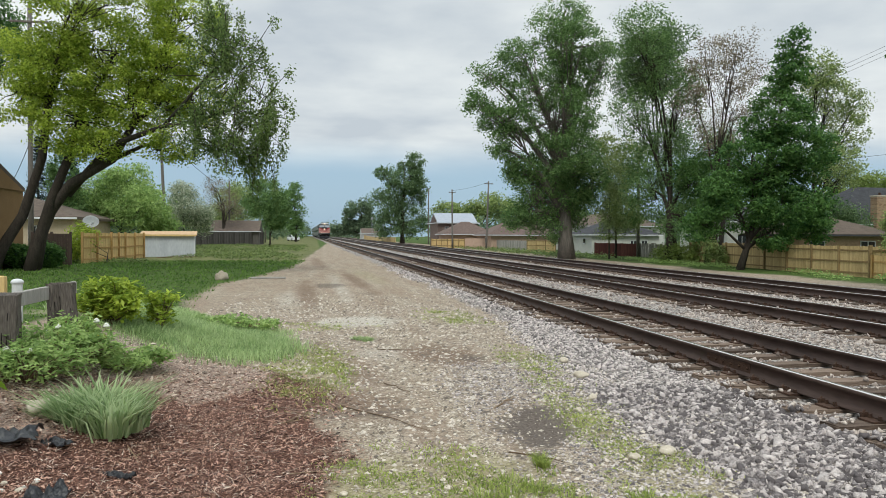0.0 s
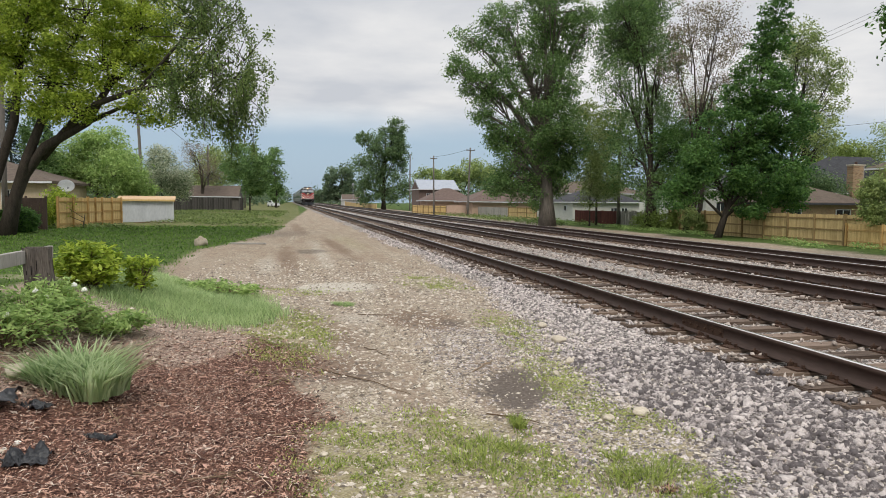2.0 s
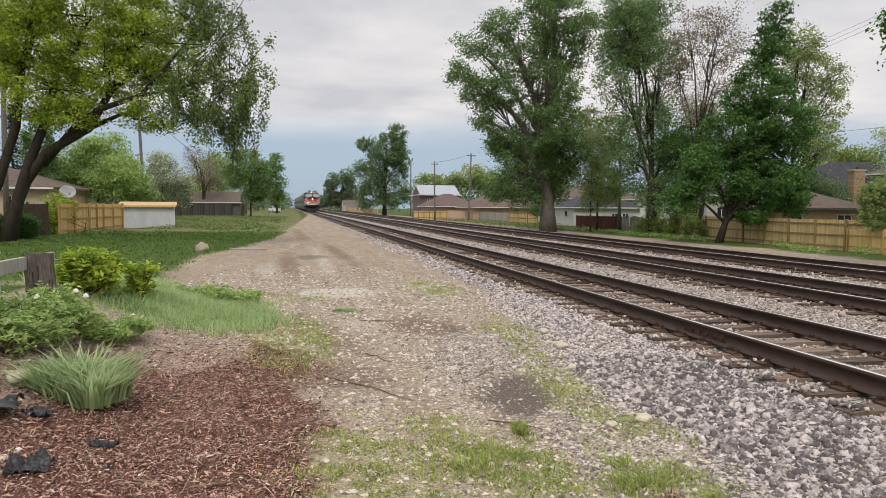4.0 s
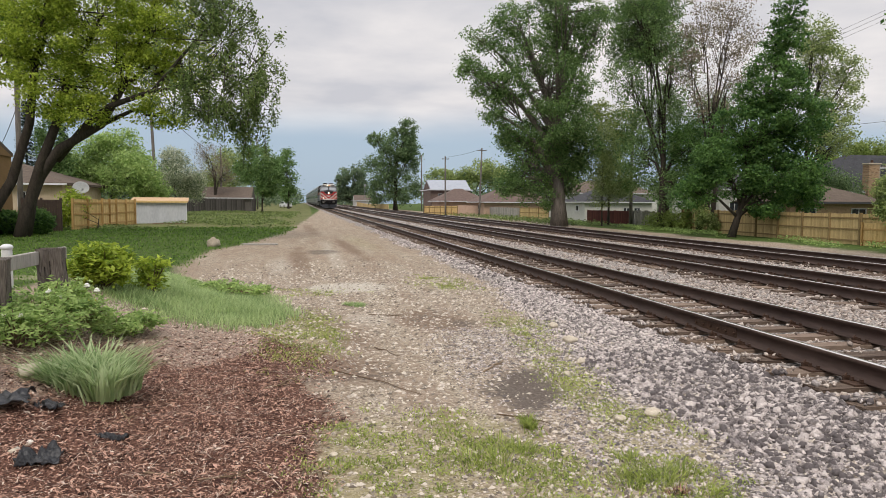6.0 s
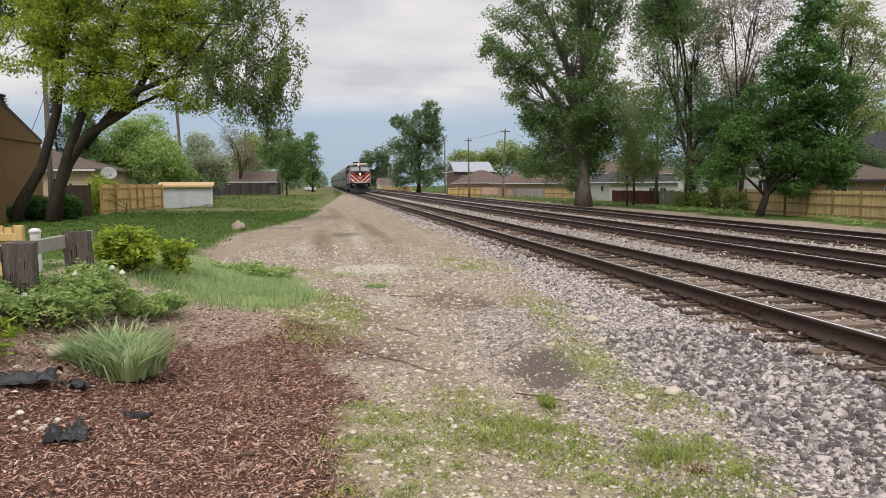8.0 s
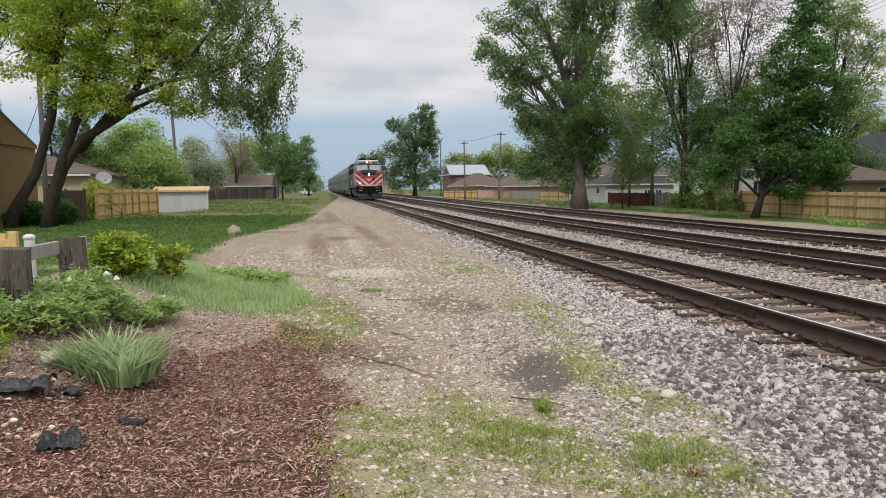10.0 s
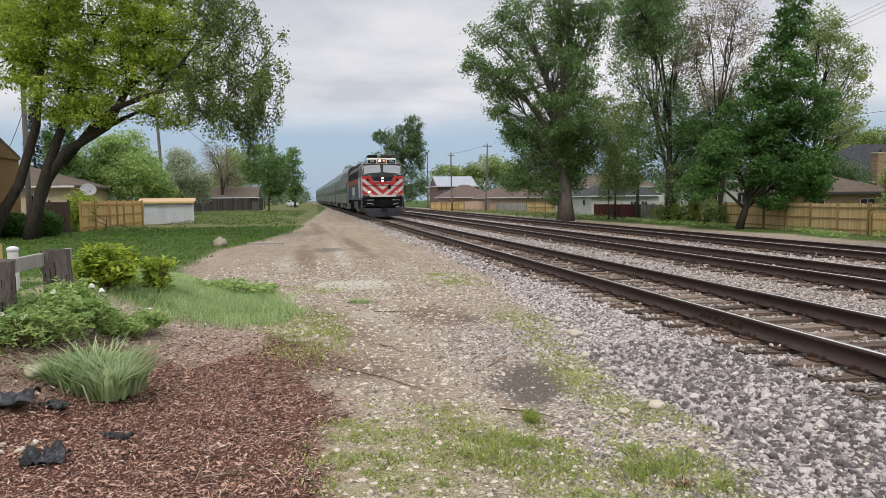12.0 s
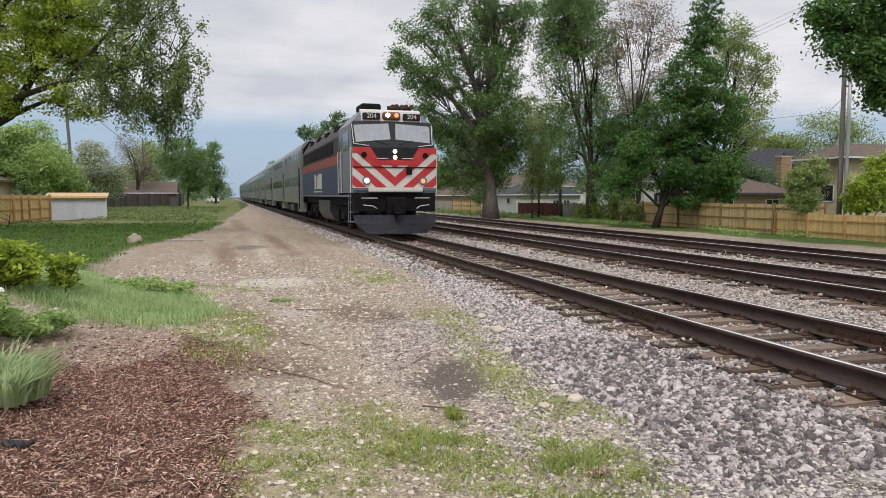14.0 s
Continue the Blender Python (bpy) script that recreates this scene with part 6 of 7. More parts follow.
def car(x, y, turn):
    c = thing("parked_car", "small white car parked far along the path", "car", (x, y, gz(x, y)), turn)
    body = part("body", prism([(-2.2, 0.3), (2.2, 0.3), (2.2, 0.8), (1.9, 0.95), (1.1, 1.0), (0.5, 1.45), (-1.0, 1.48), (-1.7, 1.0), (-2.2, 0.9)], -0.85, 0.85, "x"), WHITEPAINT, c, "white body")
    part("windshield", prism([(1.13, 1.02), (0.56, 1.41), (0.58, 1.43), (1.17, 1.02)], -0.7, 0.7, "x"), GLASS, body, "dark glass")
    part("rear_window", prism([(-1.72, 1.02), (-1.08, 1.44), (-1.1, 1.46), (-1.76, 1.02)], -0.7, 0.7, "x"), GLASS, body, "dark glass")
    for s in (-1, 1):
        part("side_window", prism([(0.95, 1.02), (0.45, 1.38), (-0.95, 1.40), (-1.45, 1.02)], min(s * 0.85, s * 0.857), max(s * 0.85, s * 0.857), "x"), GLASS, body, "dark glass")
        for yy in (-1.35, 1.35):
            w = part("wheel", tube(bmesh.new(), (s * 0.7, yy, 0.32), (s * 0.88, yy, 0.32), 0.32, 0.32, 16), UNDER, c, "black tyre")
            part("rim", tube(bmesh.new(), (s * 0.88, yy, 0.32), (s * 0.89, yy, 0.32), 0.2, 0.2, 12), STEEL, w)


car(-5.2, 170, 20)


def far_woods():
    """The tree line that closes the distance on both sides, its haze put into the leaf colour."""
    rng = np.random.RandomState(77)
    spots = []
    for x0, x1, y0, y1, h, n in ((-70, -8, 190, 330, 11, 200), (-60, -24, 75, 150, 8, 120), (32, 140, 140, 260, 11, 300), (60, 130, 60, 130, 9, 140), (6, 30, 300, 420, 9, 120), (-60, -4, 330, 520, 10, 160)):
        for _ in range(n):
            x, y = rng.uniform(x0, x1), rng.uniform(y0, y1)
            c = np.array((x, y, gz(x, y)))
            r, hh = rng.uniform(1.8, 3.6), h * rng.uniform(0.5, 1.0)
            m = 16
            d = rng.normal(0, 1, (m, 3))
            d /= np.linalg.norm(d, axis=1, keepdims=True)
            spots.append(c + (0, 0, hh * 0.5) + d * (r, r, hh * 0.5) * rng.uniform(0.6, 1.0, (m, 1)))
    spots = np.concatenate(spots)
    spots = spots[spots[:, 2] > 0.2]
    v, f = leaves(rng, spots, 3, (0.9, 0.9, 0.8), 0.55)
    tagged(from_arrays("far_woods", v, f, LEAF_FAR), "haze-tinted green woods along the horizon", "trees", kind="stuff")


far_woods()


# ---- loose stones, chips, grass ----
CUBE_V = np.array([(a, b, c) for a in (-0.82, 0.82) for b in (-0.82, 0.82) for c in (-0.82, 0.82)])
CUBE_F = np.array([(0, 1, 3), (0, 3, 2), (4, 6, 7), (4, 7, 5), (0, 4, 5), (0, 5, 1), (2, 3, 7), (2, 7, 6), (0, 2, 6), (0, 6, 4), (1, 5, 7), (1, 7, 3)])
PYR_V = np.array([(1, 0, -0.2), (0, 1, -0.2), (-1, 0, -0.2), (0, -1, -0.2), (0.15, 0.1, 0.9)], float)
PYR_F = np.array([(0, 1, 4), (1, 2, 4), (2, 3, 4), (3, 0, 4)])
OCT_V = np.array([(1, 0, 0), (-1, 0, 0), (0, 1, 0), (0, -1, 0), (0, 0, 1), (0, 0, -1)], float)
OCT_F = np.array([(0, 2, 4), (2, 1, 4), (1, 3, 4), (3, 0, 4), (2, 0, 5), (1, 2, 5), (3, 1, 5), (0, 3, 5)])


def turns(rng, n):
    q = rng.normal(0, 1, (n, 4))
    q /= np.linalg.norm(q, axis=1, keepdims=True)
    w, x, y, z = q.T
    return np.stack([1 - 2 * (y * y + z * z), 2 * (x * y - z * w), 2 * (x * z + y * w), 2 * (x * y + z * w), 1 - 2 * (x * x + z * z), 2 * (y * z - x * w), 2 * (x * z - y * w), 2 * (y * z + x * w), 1 - 2 * (x * x + y * y)], 1).reshape(n, 3, 3)


def pieces(rng, at, size, shape, base_v, base_f, rough=0.22, upright=False):
    """Jagged copies of a small solid, turned at random: one array of corners and one of faces."""
    n, k = len(at), len(base_v)
    v = base_v[None] * (1 + rng.uniform(-rough, rough, (n, k, 1))) * (np.asarray(shape) * rng.uniform(0.7, 1.3, (n, 1, 3)))
    q = turns(rng, n)
    if upright:
        c, d = np.cos(a := rng.uniform(0, 6.28, n)), np.sin(a)
        q = np.stack([c, -d, 0 * c, d, c, 0 * c, 0 * c, 0 * c, 0 * c + 1], 1).reshape(n, 3, 3)
    v = np.einsum("nij,nkj->nki", q, v) * np.asarray(size).reshape(-1, 1, 1) + at[:, None]
    return v.reshape(-1, 3), (base_f[None] + k * np.arange(n)[:, None, None]).reshape(-1, base_f.shape[1])


def on_tie(x, y):
    u = x - line_x(y)
    hit = np.zeros(len(x), bool)
    for k, c in enumerate(TRACKS):
        near = np.abs(u - c) < 1.33
        ph = ((y - 0.3 * k) / 0.535 + 0.5) % 1.0 - 0.5
        hit |= near & (np.abs(ph) * 0.535 < 0.115)
    return hit


def on_rail(x, y):
    u = x - line_x(y)
    return np.any([np.abs(np.abs(u - c) - 0.7525) < 0.085 for c in TRACKS], 0)


def ballast():
    rng = np.random.RandomState(9)
    top = tagged(new("ballast"), "grey and pinkish crushed stone ballast round the tracks", "ballast", kind="structure")
    sets = []
    for u0, u1, y0, y1, per, size in ((1.9, 3.4, 2.9, 8, 1500, 0.0100), (2.9, 4.6, 3.2, 8, 1350, 0.0185), (2.6, 4.5, 8, 14, 850, 0.0205), (3.0, 4.6, 14, 40, 150, 0.029), (4.3, 8.6, 2.9, 14, 270, 0.0235), (8.4, 17.4, 5.0, 16, 105, 0.028), (4.3, 17.4, 14, 30, 48, 0.033), (4.3, 17.6, 30, 55, 16, 0.036)):
        n = int((u1 - u0) * (y1 - y0) * per)
        y = rng.uniform(y0, y1, n)
        u = rng.uniform(u0, u1, n)
        x = u + line_x(y)
        keep = (cover(x, y)["ballast"] > rng.uniform(0.05, 0.75, n)) & ~on_rail(x, y)
        tied = on_tie(x, y)
        keep &= ~tied | (rng.uniform(0, 1, n) < 0.05) | ((u < 4.55) & (rng.uniform(0, 1, n) < 0.12))
        x, y, u, tied = x[keep], y[keep], u[keep], tied[keep]
        s = size * rng.lognormal(0, 0.28, len(x)).clip(0.5, 1.9)
        z = ground_z(x, y) + s * rng.uniform(0.0, 0.6, len(x)) - 0.012
        z = np.where(tied, RAIL_TOP - 0.2 + rise(y) + s * 0.55, z)
        sets.append(np.stack([x, y, z, s], 1))
    a = np.concatenate(sets)
    near = (a[:, 1] < 4.9) & (a[:, 3] > 0.013) & (a[:, 0] > 2.9) & (a[:, 0] < 4.4)
    first = np.flatnonzero(near)[:300]
    rest = np.setdiff1d(np.arange(len(a)), first)
    close = a[rest, 1] + 0.6 * a[rest, 0] < 9.5
    inner = a[rest, 0] - line_x(a[rest, 1]) > 4.42
    for some, bv, bf, mat in ((rest[close & ~inner], CUBE_V, CUBE_F, STONE), (rest[~close & ~inner], OCT_V, OCT_F, STONE), (rest[inner], OCT_V, OCT_F, STONE_BROWN)):
        v, f = pieces(rng, a[some, :3], a[some, 3], (1.2, 0.95, 0.72), bv, bf, 0.3 if bv is CUBE_V else 0.2)
        tagged(from_arrays("stone", v, f, mat, top), kind="stuff")
    shapes = []
    for k in range(8):
        v, f = pieces(rng, np.zeros((1, 3)), [1.0], (1.2, 0.95, 0.72), CUBE_V, CUBE_F, 0.3)
        me = bpy.data.meshes.new("stone")
        me.from_pydata(v.tolist(), [], f.tolist())
        me.materials.append(STONE)
        shapes.append(me)
    for i in first:
        ob = new("stone", shapes[rng.randint(8)])
        ob.parent = top
        ob.matrix_basis = pose(*a[i, :3], *rng.uniform(0, 360, 3)) @ Matrix.Scale(a[i, 3], 4)


def scatter(rng, x0, x1, y0, y1, n, mask, bite=0.6, power=1.0):
    x, y = rng.uniform(x0, x1, n), y0 + (y1 - y0) * rng.uniform(0, 1, n) ** power
    m = cover(x, y)[mask] if isinstance(mask, str) else mask(x, y)
    keep = m > rng.uniform(0.1, bite, n)
    return x[keep], y[keep]


def bare(x, y):
    c = cover(x, y)
    return 0.9 * (1 - 0.75 * c["dark"]) * (1 - step(y, 10, 25)) * (1 - c["mulch"]) * (1 - c["mound"]) * (1 - c["lawn"])


def loose_bits():
    rng = np.random.RandomState(19)
    x, y = scatter(rng, -2.2, 3.6, 2.5, 26, 105000, bare, 1.0, 2.0)
    s = (0.0046 + 0.00025 * y) * rng.lognormal(0, 0.7, len(x)).clip(0.4, 3.8)
    v, f = pieces(rng, np.stack([x, y, ground_z(x, y) + s * 0.25], 1), s, (1.2, 1, 0.7), PYR_V, PYR_F, 0.3, True)
    tagged(from_arrays("path_gravel", v, f, PEBBLE), "pale loose gravel strewn over the path", "gravel", kind="stuff")
    x, y = scatter(rng, 1.0, 3.4, 2.8, 9.5, 30000, lambda a, b: 0.95 * (1 - cover(a, b)["dark"]) * step(a + 0.3 * waves(a, b, 2.0, 81), 1.0, 2.2), 1.0, 1.3)
    s = 0.0072 * rng.lognormal(0, 0.5, len(x)).clip(0.5, 2.8)
    v, f = pieces(rng, np.stack([x, y, ground_z(x, y) + s * 0.3], 1), s, (1.2, 1, 0.75), PYR_V, PYR_F, 0.3, True)
    tagged(from_arrays("edge_gravel", v, f, STONE), "grey mixed small stones along the ballast edge", "gravel", kind="stuff")
    for name, label, mask, n, mat, long in (("wood_chips", "reddish brown shredded wood mulch", "mulch", 130000, CHIP, 0.0115), ("bleached_chips", "bleached pale wood chips", "chips", 52000, CHIP_PALE, 0.016), ("light_chips", "light splintered chips strewn over the dark mulch", "mulch", 13000, CHIP_PALE, 0.011)):
        x, y = scatter(rng, -3.2, 0.9, 2.6, 10.2, n, mask, 1.0, 1.3)
        s = long * rng.lognormal(0, 0.5, len(x)).clip(0.3, 3.0)
        at = np.stack([x, y, ground_z(x, y) + 0.006 + rng.uniform(0, 0.012, len(x))], 1)
        k = len(x)
        a = rng.uniform(0, 6.28, k)
        w = np.stack([np.cos(a), np.sin(a), rng.normal(0, 0.22, k)], 1) * s[:, None]
        p = np.stack([-np.sin(a), np.cos(a), rng.normal(0, 0.3, k)], 1) * (s * rng.uniform(0.12, 0.36, k))[:, None]
        t = np.array((0, 0, 1.0)) * (0.004 + 0.1 * s[:, None])
        v = np.stack([at - w, at + p + t, at + w, at - p + t], 1).reshape(-1, 3)
        f = np.arange(4 * k).reshape(-1, 4)
        tagged(from_arrays(name, v, f, mat), label, "mulch", kind="stuff")
    x, y = scatter(rng, -3.5, 1.4, 2.6, 9.8, 2400, lambda a, b: np.maximum(cover(a, b)["mulch"], cover(a, b)["chips"]), 0.9)
    a = rng.uniform(0, 6.28, len(x))
    s = rng.uniform(0.02, 0.11, len(x)) ** 1.0
    at = np.stack([x, y, ground_z(x, y) + 0.014], 1)
    w = np.stack([np.cos(a), np.sin(a), rng.normal(0, 0.1, len(x))], 1) * s[:, None]
    p = np.stack([-np.sin(a), np.cos(a), 0 * a], 1) * 0.0032
    up = np.array((0, 0, 0.006))
    v = np.stack([at - w, at - w + p, at + up, at + up + p, at + w, at + w + p], 1).reshape(-1, 3)
    f = (np.array([(0, 1, 3, 2), (2, 3, 5, 4)])[None] + 6 * np.arange(len(x))[:, None, None]).reshape(-1, 4)
    tagged(from_arrays("straw", v, f, CHIP_PALE), "pale dry straw stalks on the mulch", "straw", kind="stuff")


def blades(rng, x, y, z, high, wide, lean=0.45, out=None):
    """Bent tapering grass blades; out: the way each leans."""
    n = len(x)
    a = rng.uniform(0, 6.28, n)
    d = np.stack([np.cos(a), np.sin(a)], 1) if out is None else out
    side = np.stack([-d[:, 1], d[:, 0]], 1)
    turn = rng.normal(0, 0.6, (n, 1))
    side = side * np.cos(turn) + d * np.sin(turn)
    h = np.asarray(high) * rng.uniform(0.6, 1.15, n)
    l = h * lean * rng.uniform(0.3, 1.3, n)
    w = np.asarray(wide) * rng.uniform(0.7, 1.3, n)
    base = np.stack([x, y, z - 0.01], 1)
    def ring(f, g, k):
        c = base + np.concatenate([d * (l * f)[:, None], (h * g)[:, None]], 1)
        o = np.concatenate([side * (w * k)[:, None], np.zeros((n, 1))], 1)
        return c - o, c + o
    v = np.stack([*ring(0 * h, 0 * h, 1.0), *ring(0.3 + 0 * h, 0.6 + 0 * h, 0.75), *ring(1 + 0 * h, 1 + 0 * h, 0.12)], 1).reshape(-1, 3)
    f = (np.array([(0, 1, 3, 2), (2, 3, 5, 4)])[None] + 6 * np.arange(n)[:, None, None]).reshape(-1, 4)
    return v, f


def greenery():
    rng = np.random.RandomState(29)
    x, y = scatter(rng, -1.2, 4.0, 2.5, 17, 120000, "weeds", 1.0, 1.7)
    keep = waves(x, y, 5.5, 91) + 0.7 * waves(x, y, 13, 92) > -0.05
    x, y = x[keep], y[keep]
    v, f = blades(rng, x, y, ground_z(x, y), 0.036 + 0.02 * waves(x, y, 3, 93).clip(-1, 1), 0.003 + 0.0004 * y, 0.9)
    tagged(from_arrays("path_weeds", v, f, GRASS), "yellow-green low weeds growing through the gravel", "weeds", kind="stuff")
    x, y = scatter(rng, -1.2, 4.0, 2.7, 15, 15000, "weeds", 1.0, 1.6)
    keep = waves(x, y, 5.5, 91) + 0.7 * waves(x, y, 13, 92) > -0.15
    x, y = x[keep], y[keep]
    v, f = leaves(rng, np.stack([x, y, ground_z(x, y) + 0.016], 1), 7, (0.028, 0.028, 0.009), 0.0105, -0.2)
    tagged(from_arrays("leafy_weeds", v, f, GRASS), "small-leaved yellow-green weeds hugging the gravel", "weeds", kind="stuff")
    x, y = scatter(rng, -4.6, 0.4, 7.6, 14.5, 46000, "mound", 0.9, 1.2)
    v, f = blades(rng, x, y, ground_z(x, y), 0.15 + 0.07 * waves(x, y, 2, 94), 0.0065, 0.8)
    tagged(from_arrays("soft_grass", v, f, GRASS_BLUE), "thick pale soft grass mound beside the bed", "grass", kind="stuff")
    x, y = scatter(rng, -24, 0.0, 10, 48, 36000, "lawn", 0.9, 1.3)
    v, f = blades(rng, x, y, ground_z(x, y), 0.035 + 0.0012 * y, 0.003 + 0.0007 * y, 0.6)
    tagged(from_arrays("lawn_grass", v, f, GRASS_LAWN), "mown green lawn grass", "grass", kind="stuff")
    x, y = scatter(rng, -17, -1.5, 44, 112, 2600, "lawn", 0.9, 1.2)
    keep = waves(x, y, 0.5, 95) > -0.1
    x, y = x[keep], y[keep]
    v, f = leaves(rng, np.stack([x, y, ground_z(x, y) + 0.12], 1), 12, (0.35, 0.35, 0.06), 0.08)
    tagged(from_arrays("rough_weeds", v, f, GRASS_RANK), "rank green weeds beside the fences", "weeds", kind="stuff")
    y = 28 + 50 * rng.uniform(0, 1, 1000) ** 1.2
    x = 30.6 - 2.6 * rng.uniform(0, 1, 1000) ** 2 + line_x(y) * 0.2
    keep = waves(x, y, 0.7, 96) > 0.05
    x, y = x[keep], y[keep]
    v, f = leaves(rng, np.stack([x, y, ground_z(x, y) + 0.14], 1), 16, (0.28, 0.28, 0.1), 0.07)
    tagged(from_arrays("fence_weeds", v, f, LEAF_HERB), "leafy weeds along the foot of the fence", "weeds", kind="stuff")
    y = rng.uniform(66, 130, 420)
    x = 27 + rng.uniform(-3, 4, 420) + line_x(y) * 0.5
    v, f = leaves(rng, np.stack([x, y, ground_z(x, y) + 0.2], 1), 14, (0.5, 0.5, 0.15), 0.11)
    tagged(from_arrays("bank_weeds", v, f, GRASS_RANK), "rough weeds on the bank behind the tracks", "weeds", kind="stuff")


def tuft(name, label, x, y, r, high, n, mat, seed, lean=0.9, wide=0.006):
    rng = np.random.RandomState(seed)
    z = gz(x, y)
    top = thing(name, label, "grass", (x, y, z))
    m = max(3, n // 90)
    a, q = rng.uniform(0, 6.28, m), r * np.sqrt(rng.uniform(0, 1, m))
    mid = np.stack([q * np.cos(a), q * np.sin(a)], 1)
    which = rng.randint(0, m, n)
    loose = rng.normal(0, 0.16 * r, (n, 2))
    px, py = (mid[which] + loose).T
    out = 0.7 * mid[which] / r + loose / (0.16 * r) + rng.normal(0, 0.4, (n, 2))
    out /= np.linalg.norm(out, axis=1, keepdims=True)
    v, f = blades(rng, px, py, 0 * px, (high * (1.1 - 0.4 * q / r) * rng.uniform(0.75, 1.2, m))[which], wide, lean, out)
    tagged(from_arrays("foliage", v, f, mat, top), kind="stuff")


def herb(name, label, x, y, lobes, size, mat, seed, category="plant", clump=10, dense=60):
    """Leafy stems; lobes: (dx, dy, z, radius, half height)."""
    rng, r = np.random.RandomState(seed), random.Random(seed)
    z = gz(x, y)
    top = thing(name, label, category, (x, y, z))
    bm = bmesh.new()
    spots = []
    for dx, dy, h, rr, rz in lobes:
        for _ in range(int(dense * rr / 0.3)):
            d = Vector((r.gauss(0, 1), r.gauss(0, 1), r.gauss(0.2, 1))).normalized() * r.uniform(0.5, 1.0)
            e = Vector((dx + d.x * rr, dy + d.y * rr, h + d.z * rz))
            spots.append(tuple(e))
            if r.random() < 0.3:
                s = Vector((dx * 0.3, dy * 0.3, -0.02))
                limb(bm, [s, s.lerp(e, 0.5) + Vector((0, 0, 0.05)), e], [0.007, 0.005, 0.003], 4)
    part("stem", bm, TWIG, top)
    v, f = leaves(rng, np.array(spots), clump, (0.045, 0.045, 0.03), size, 0.2, 0.4)
    from_arrays("leaves", v, f, mat, top)
    return top


def flowers(top, spots, mat, r, label):
    for k, (x, y, z) in enumerate(spots):
        bm = bmesh.new()
        limb(bm, [(x * 0.6, y * 0.6, 0), (x * 0.9, y * 0.9, z * 0.6), (x, y, z)], [0.004, 0.004, 0.003], 5)
        stem = part("flower_stem", bm, GRASS, top, "green flower stem")
        bm = bmesh.new()
        for j in range(7):
            a = j * math.tau / 7
            bmesh.ops.create_icosphere(bm, subdivisions=1, radius=r * 0.5, matrix=Matrix.Translation((x + r * 0.6 * math.cos(a), y + r * 0.6 * math.sin(a), z)) @ Matrix.Diagonal((1, 1, 0.9, 1)))
        bmesh.ops.create_icosphere(bm, subdivisions=1, radius=r * 0.9, matrix=Matrix.Translation((x, y, z + r * 0.3)))
        part("petals", bm, mat, stem, label)


# ---- the bed in front ----
PETAL = surface("white petal", (0.62, 0.62, 0.56), (0.80, 0.80, 0.74), rough=0.6, bump=0)
YELLOW = surface("yellow petal", (0.60, 0.42, 0.03), (0.75, 0.55, 0.06), rough=0.6, bump=0)


def timber_fence():
    z = gz(-2.9, 8.0)
    top = thing("timber_fence", "weathered timber fence with thick split posts", "fence", (-2.9, 8.0, z))
    for y, tilt, w, h in ((0.74, -2.5, 0.27, 1.19), (-0.88, 1.5, 0.26, 1.20)):
        zz = gz(-2.9, 8.0 + y) - z
        bm = box(-w / 2, w / 2, -0.1, 0.1, -0.25, h - z - zz, 0.012)
        rr = random.Random(int(y * 100))
        bmesh.ops.subdivide_edges(bm, edges=[e for e in bm.edges if abs(e.verts[0].co.z - e.verts[1].co.z) > 0.4], cuts=4)
        for v in bm.verts:
            v.co += Vector((rr.uniform(-0.012, 0.012), rr.uniform(-0.01, 0.01), rr.uniform(-0.02, 0.02) if v.co.z > 0.3 else 0))
        p = part("post", bm, GREYWOOD, top, "split grey timber post")
        p.matrix_basis = pose(0.0, y, zz, 0, tilt, 8)
        bm = bmesh.new()
        for k in range(5):
            x = -w / 2 + w * (k + 0.5) / 5 + rr.uniform(-0.02, 0.02)
            block(bm, x - 0.003, x + 0.003, -0.106, -0.096, rr.uniform(0, 0.15), rr.uniform(0.3, 0.55))
        part("crack", bm, UNDER, p, "dark drying cracks")
    for y0, y1, z0, z1 in ((-2.6, -0.86, 1.07, 1.10), (-0.86, 0.74, 1.09, 1.09), (0.74, 1.55, 1.09, 1.09)):
        bm = box(-0.03, 0.03, 0, 1, -0.075, 0.075, 0.008)
        ob = part("rail", bm, PICKET, top, "bleached grey rail board")
        a, b = Vector((0.0, y0, z0 - z)), Vector((0.0, y1, z1 - z))
        ob.matrix_basis = Matrix.Translation(a + Vector((-0.14, 0, 0))) @ pose(0, 0, 0, math.degrees(math.atan2(b.z - a.z, b.y - a.y))) @ Matrix.Diagonal((1, (b - a).length, 1, 1))
    ob = part("rail", box(-0.06, 0.06, -2.4, -0.8, 0.02, 0.16, 0.01), GREYWOOD, top, "dark bottom rail")


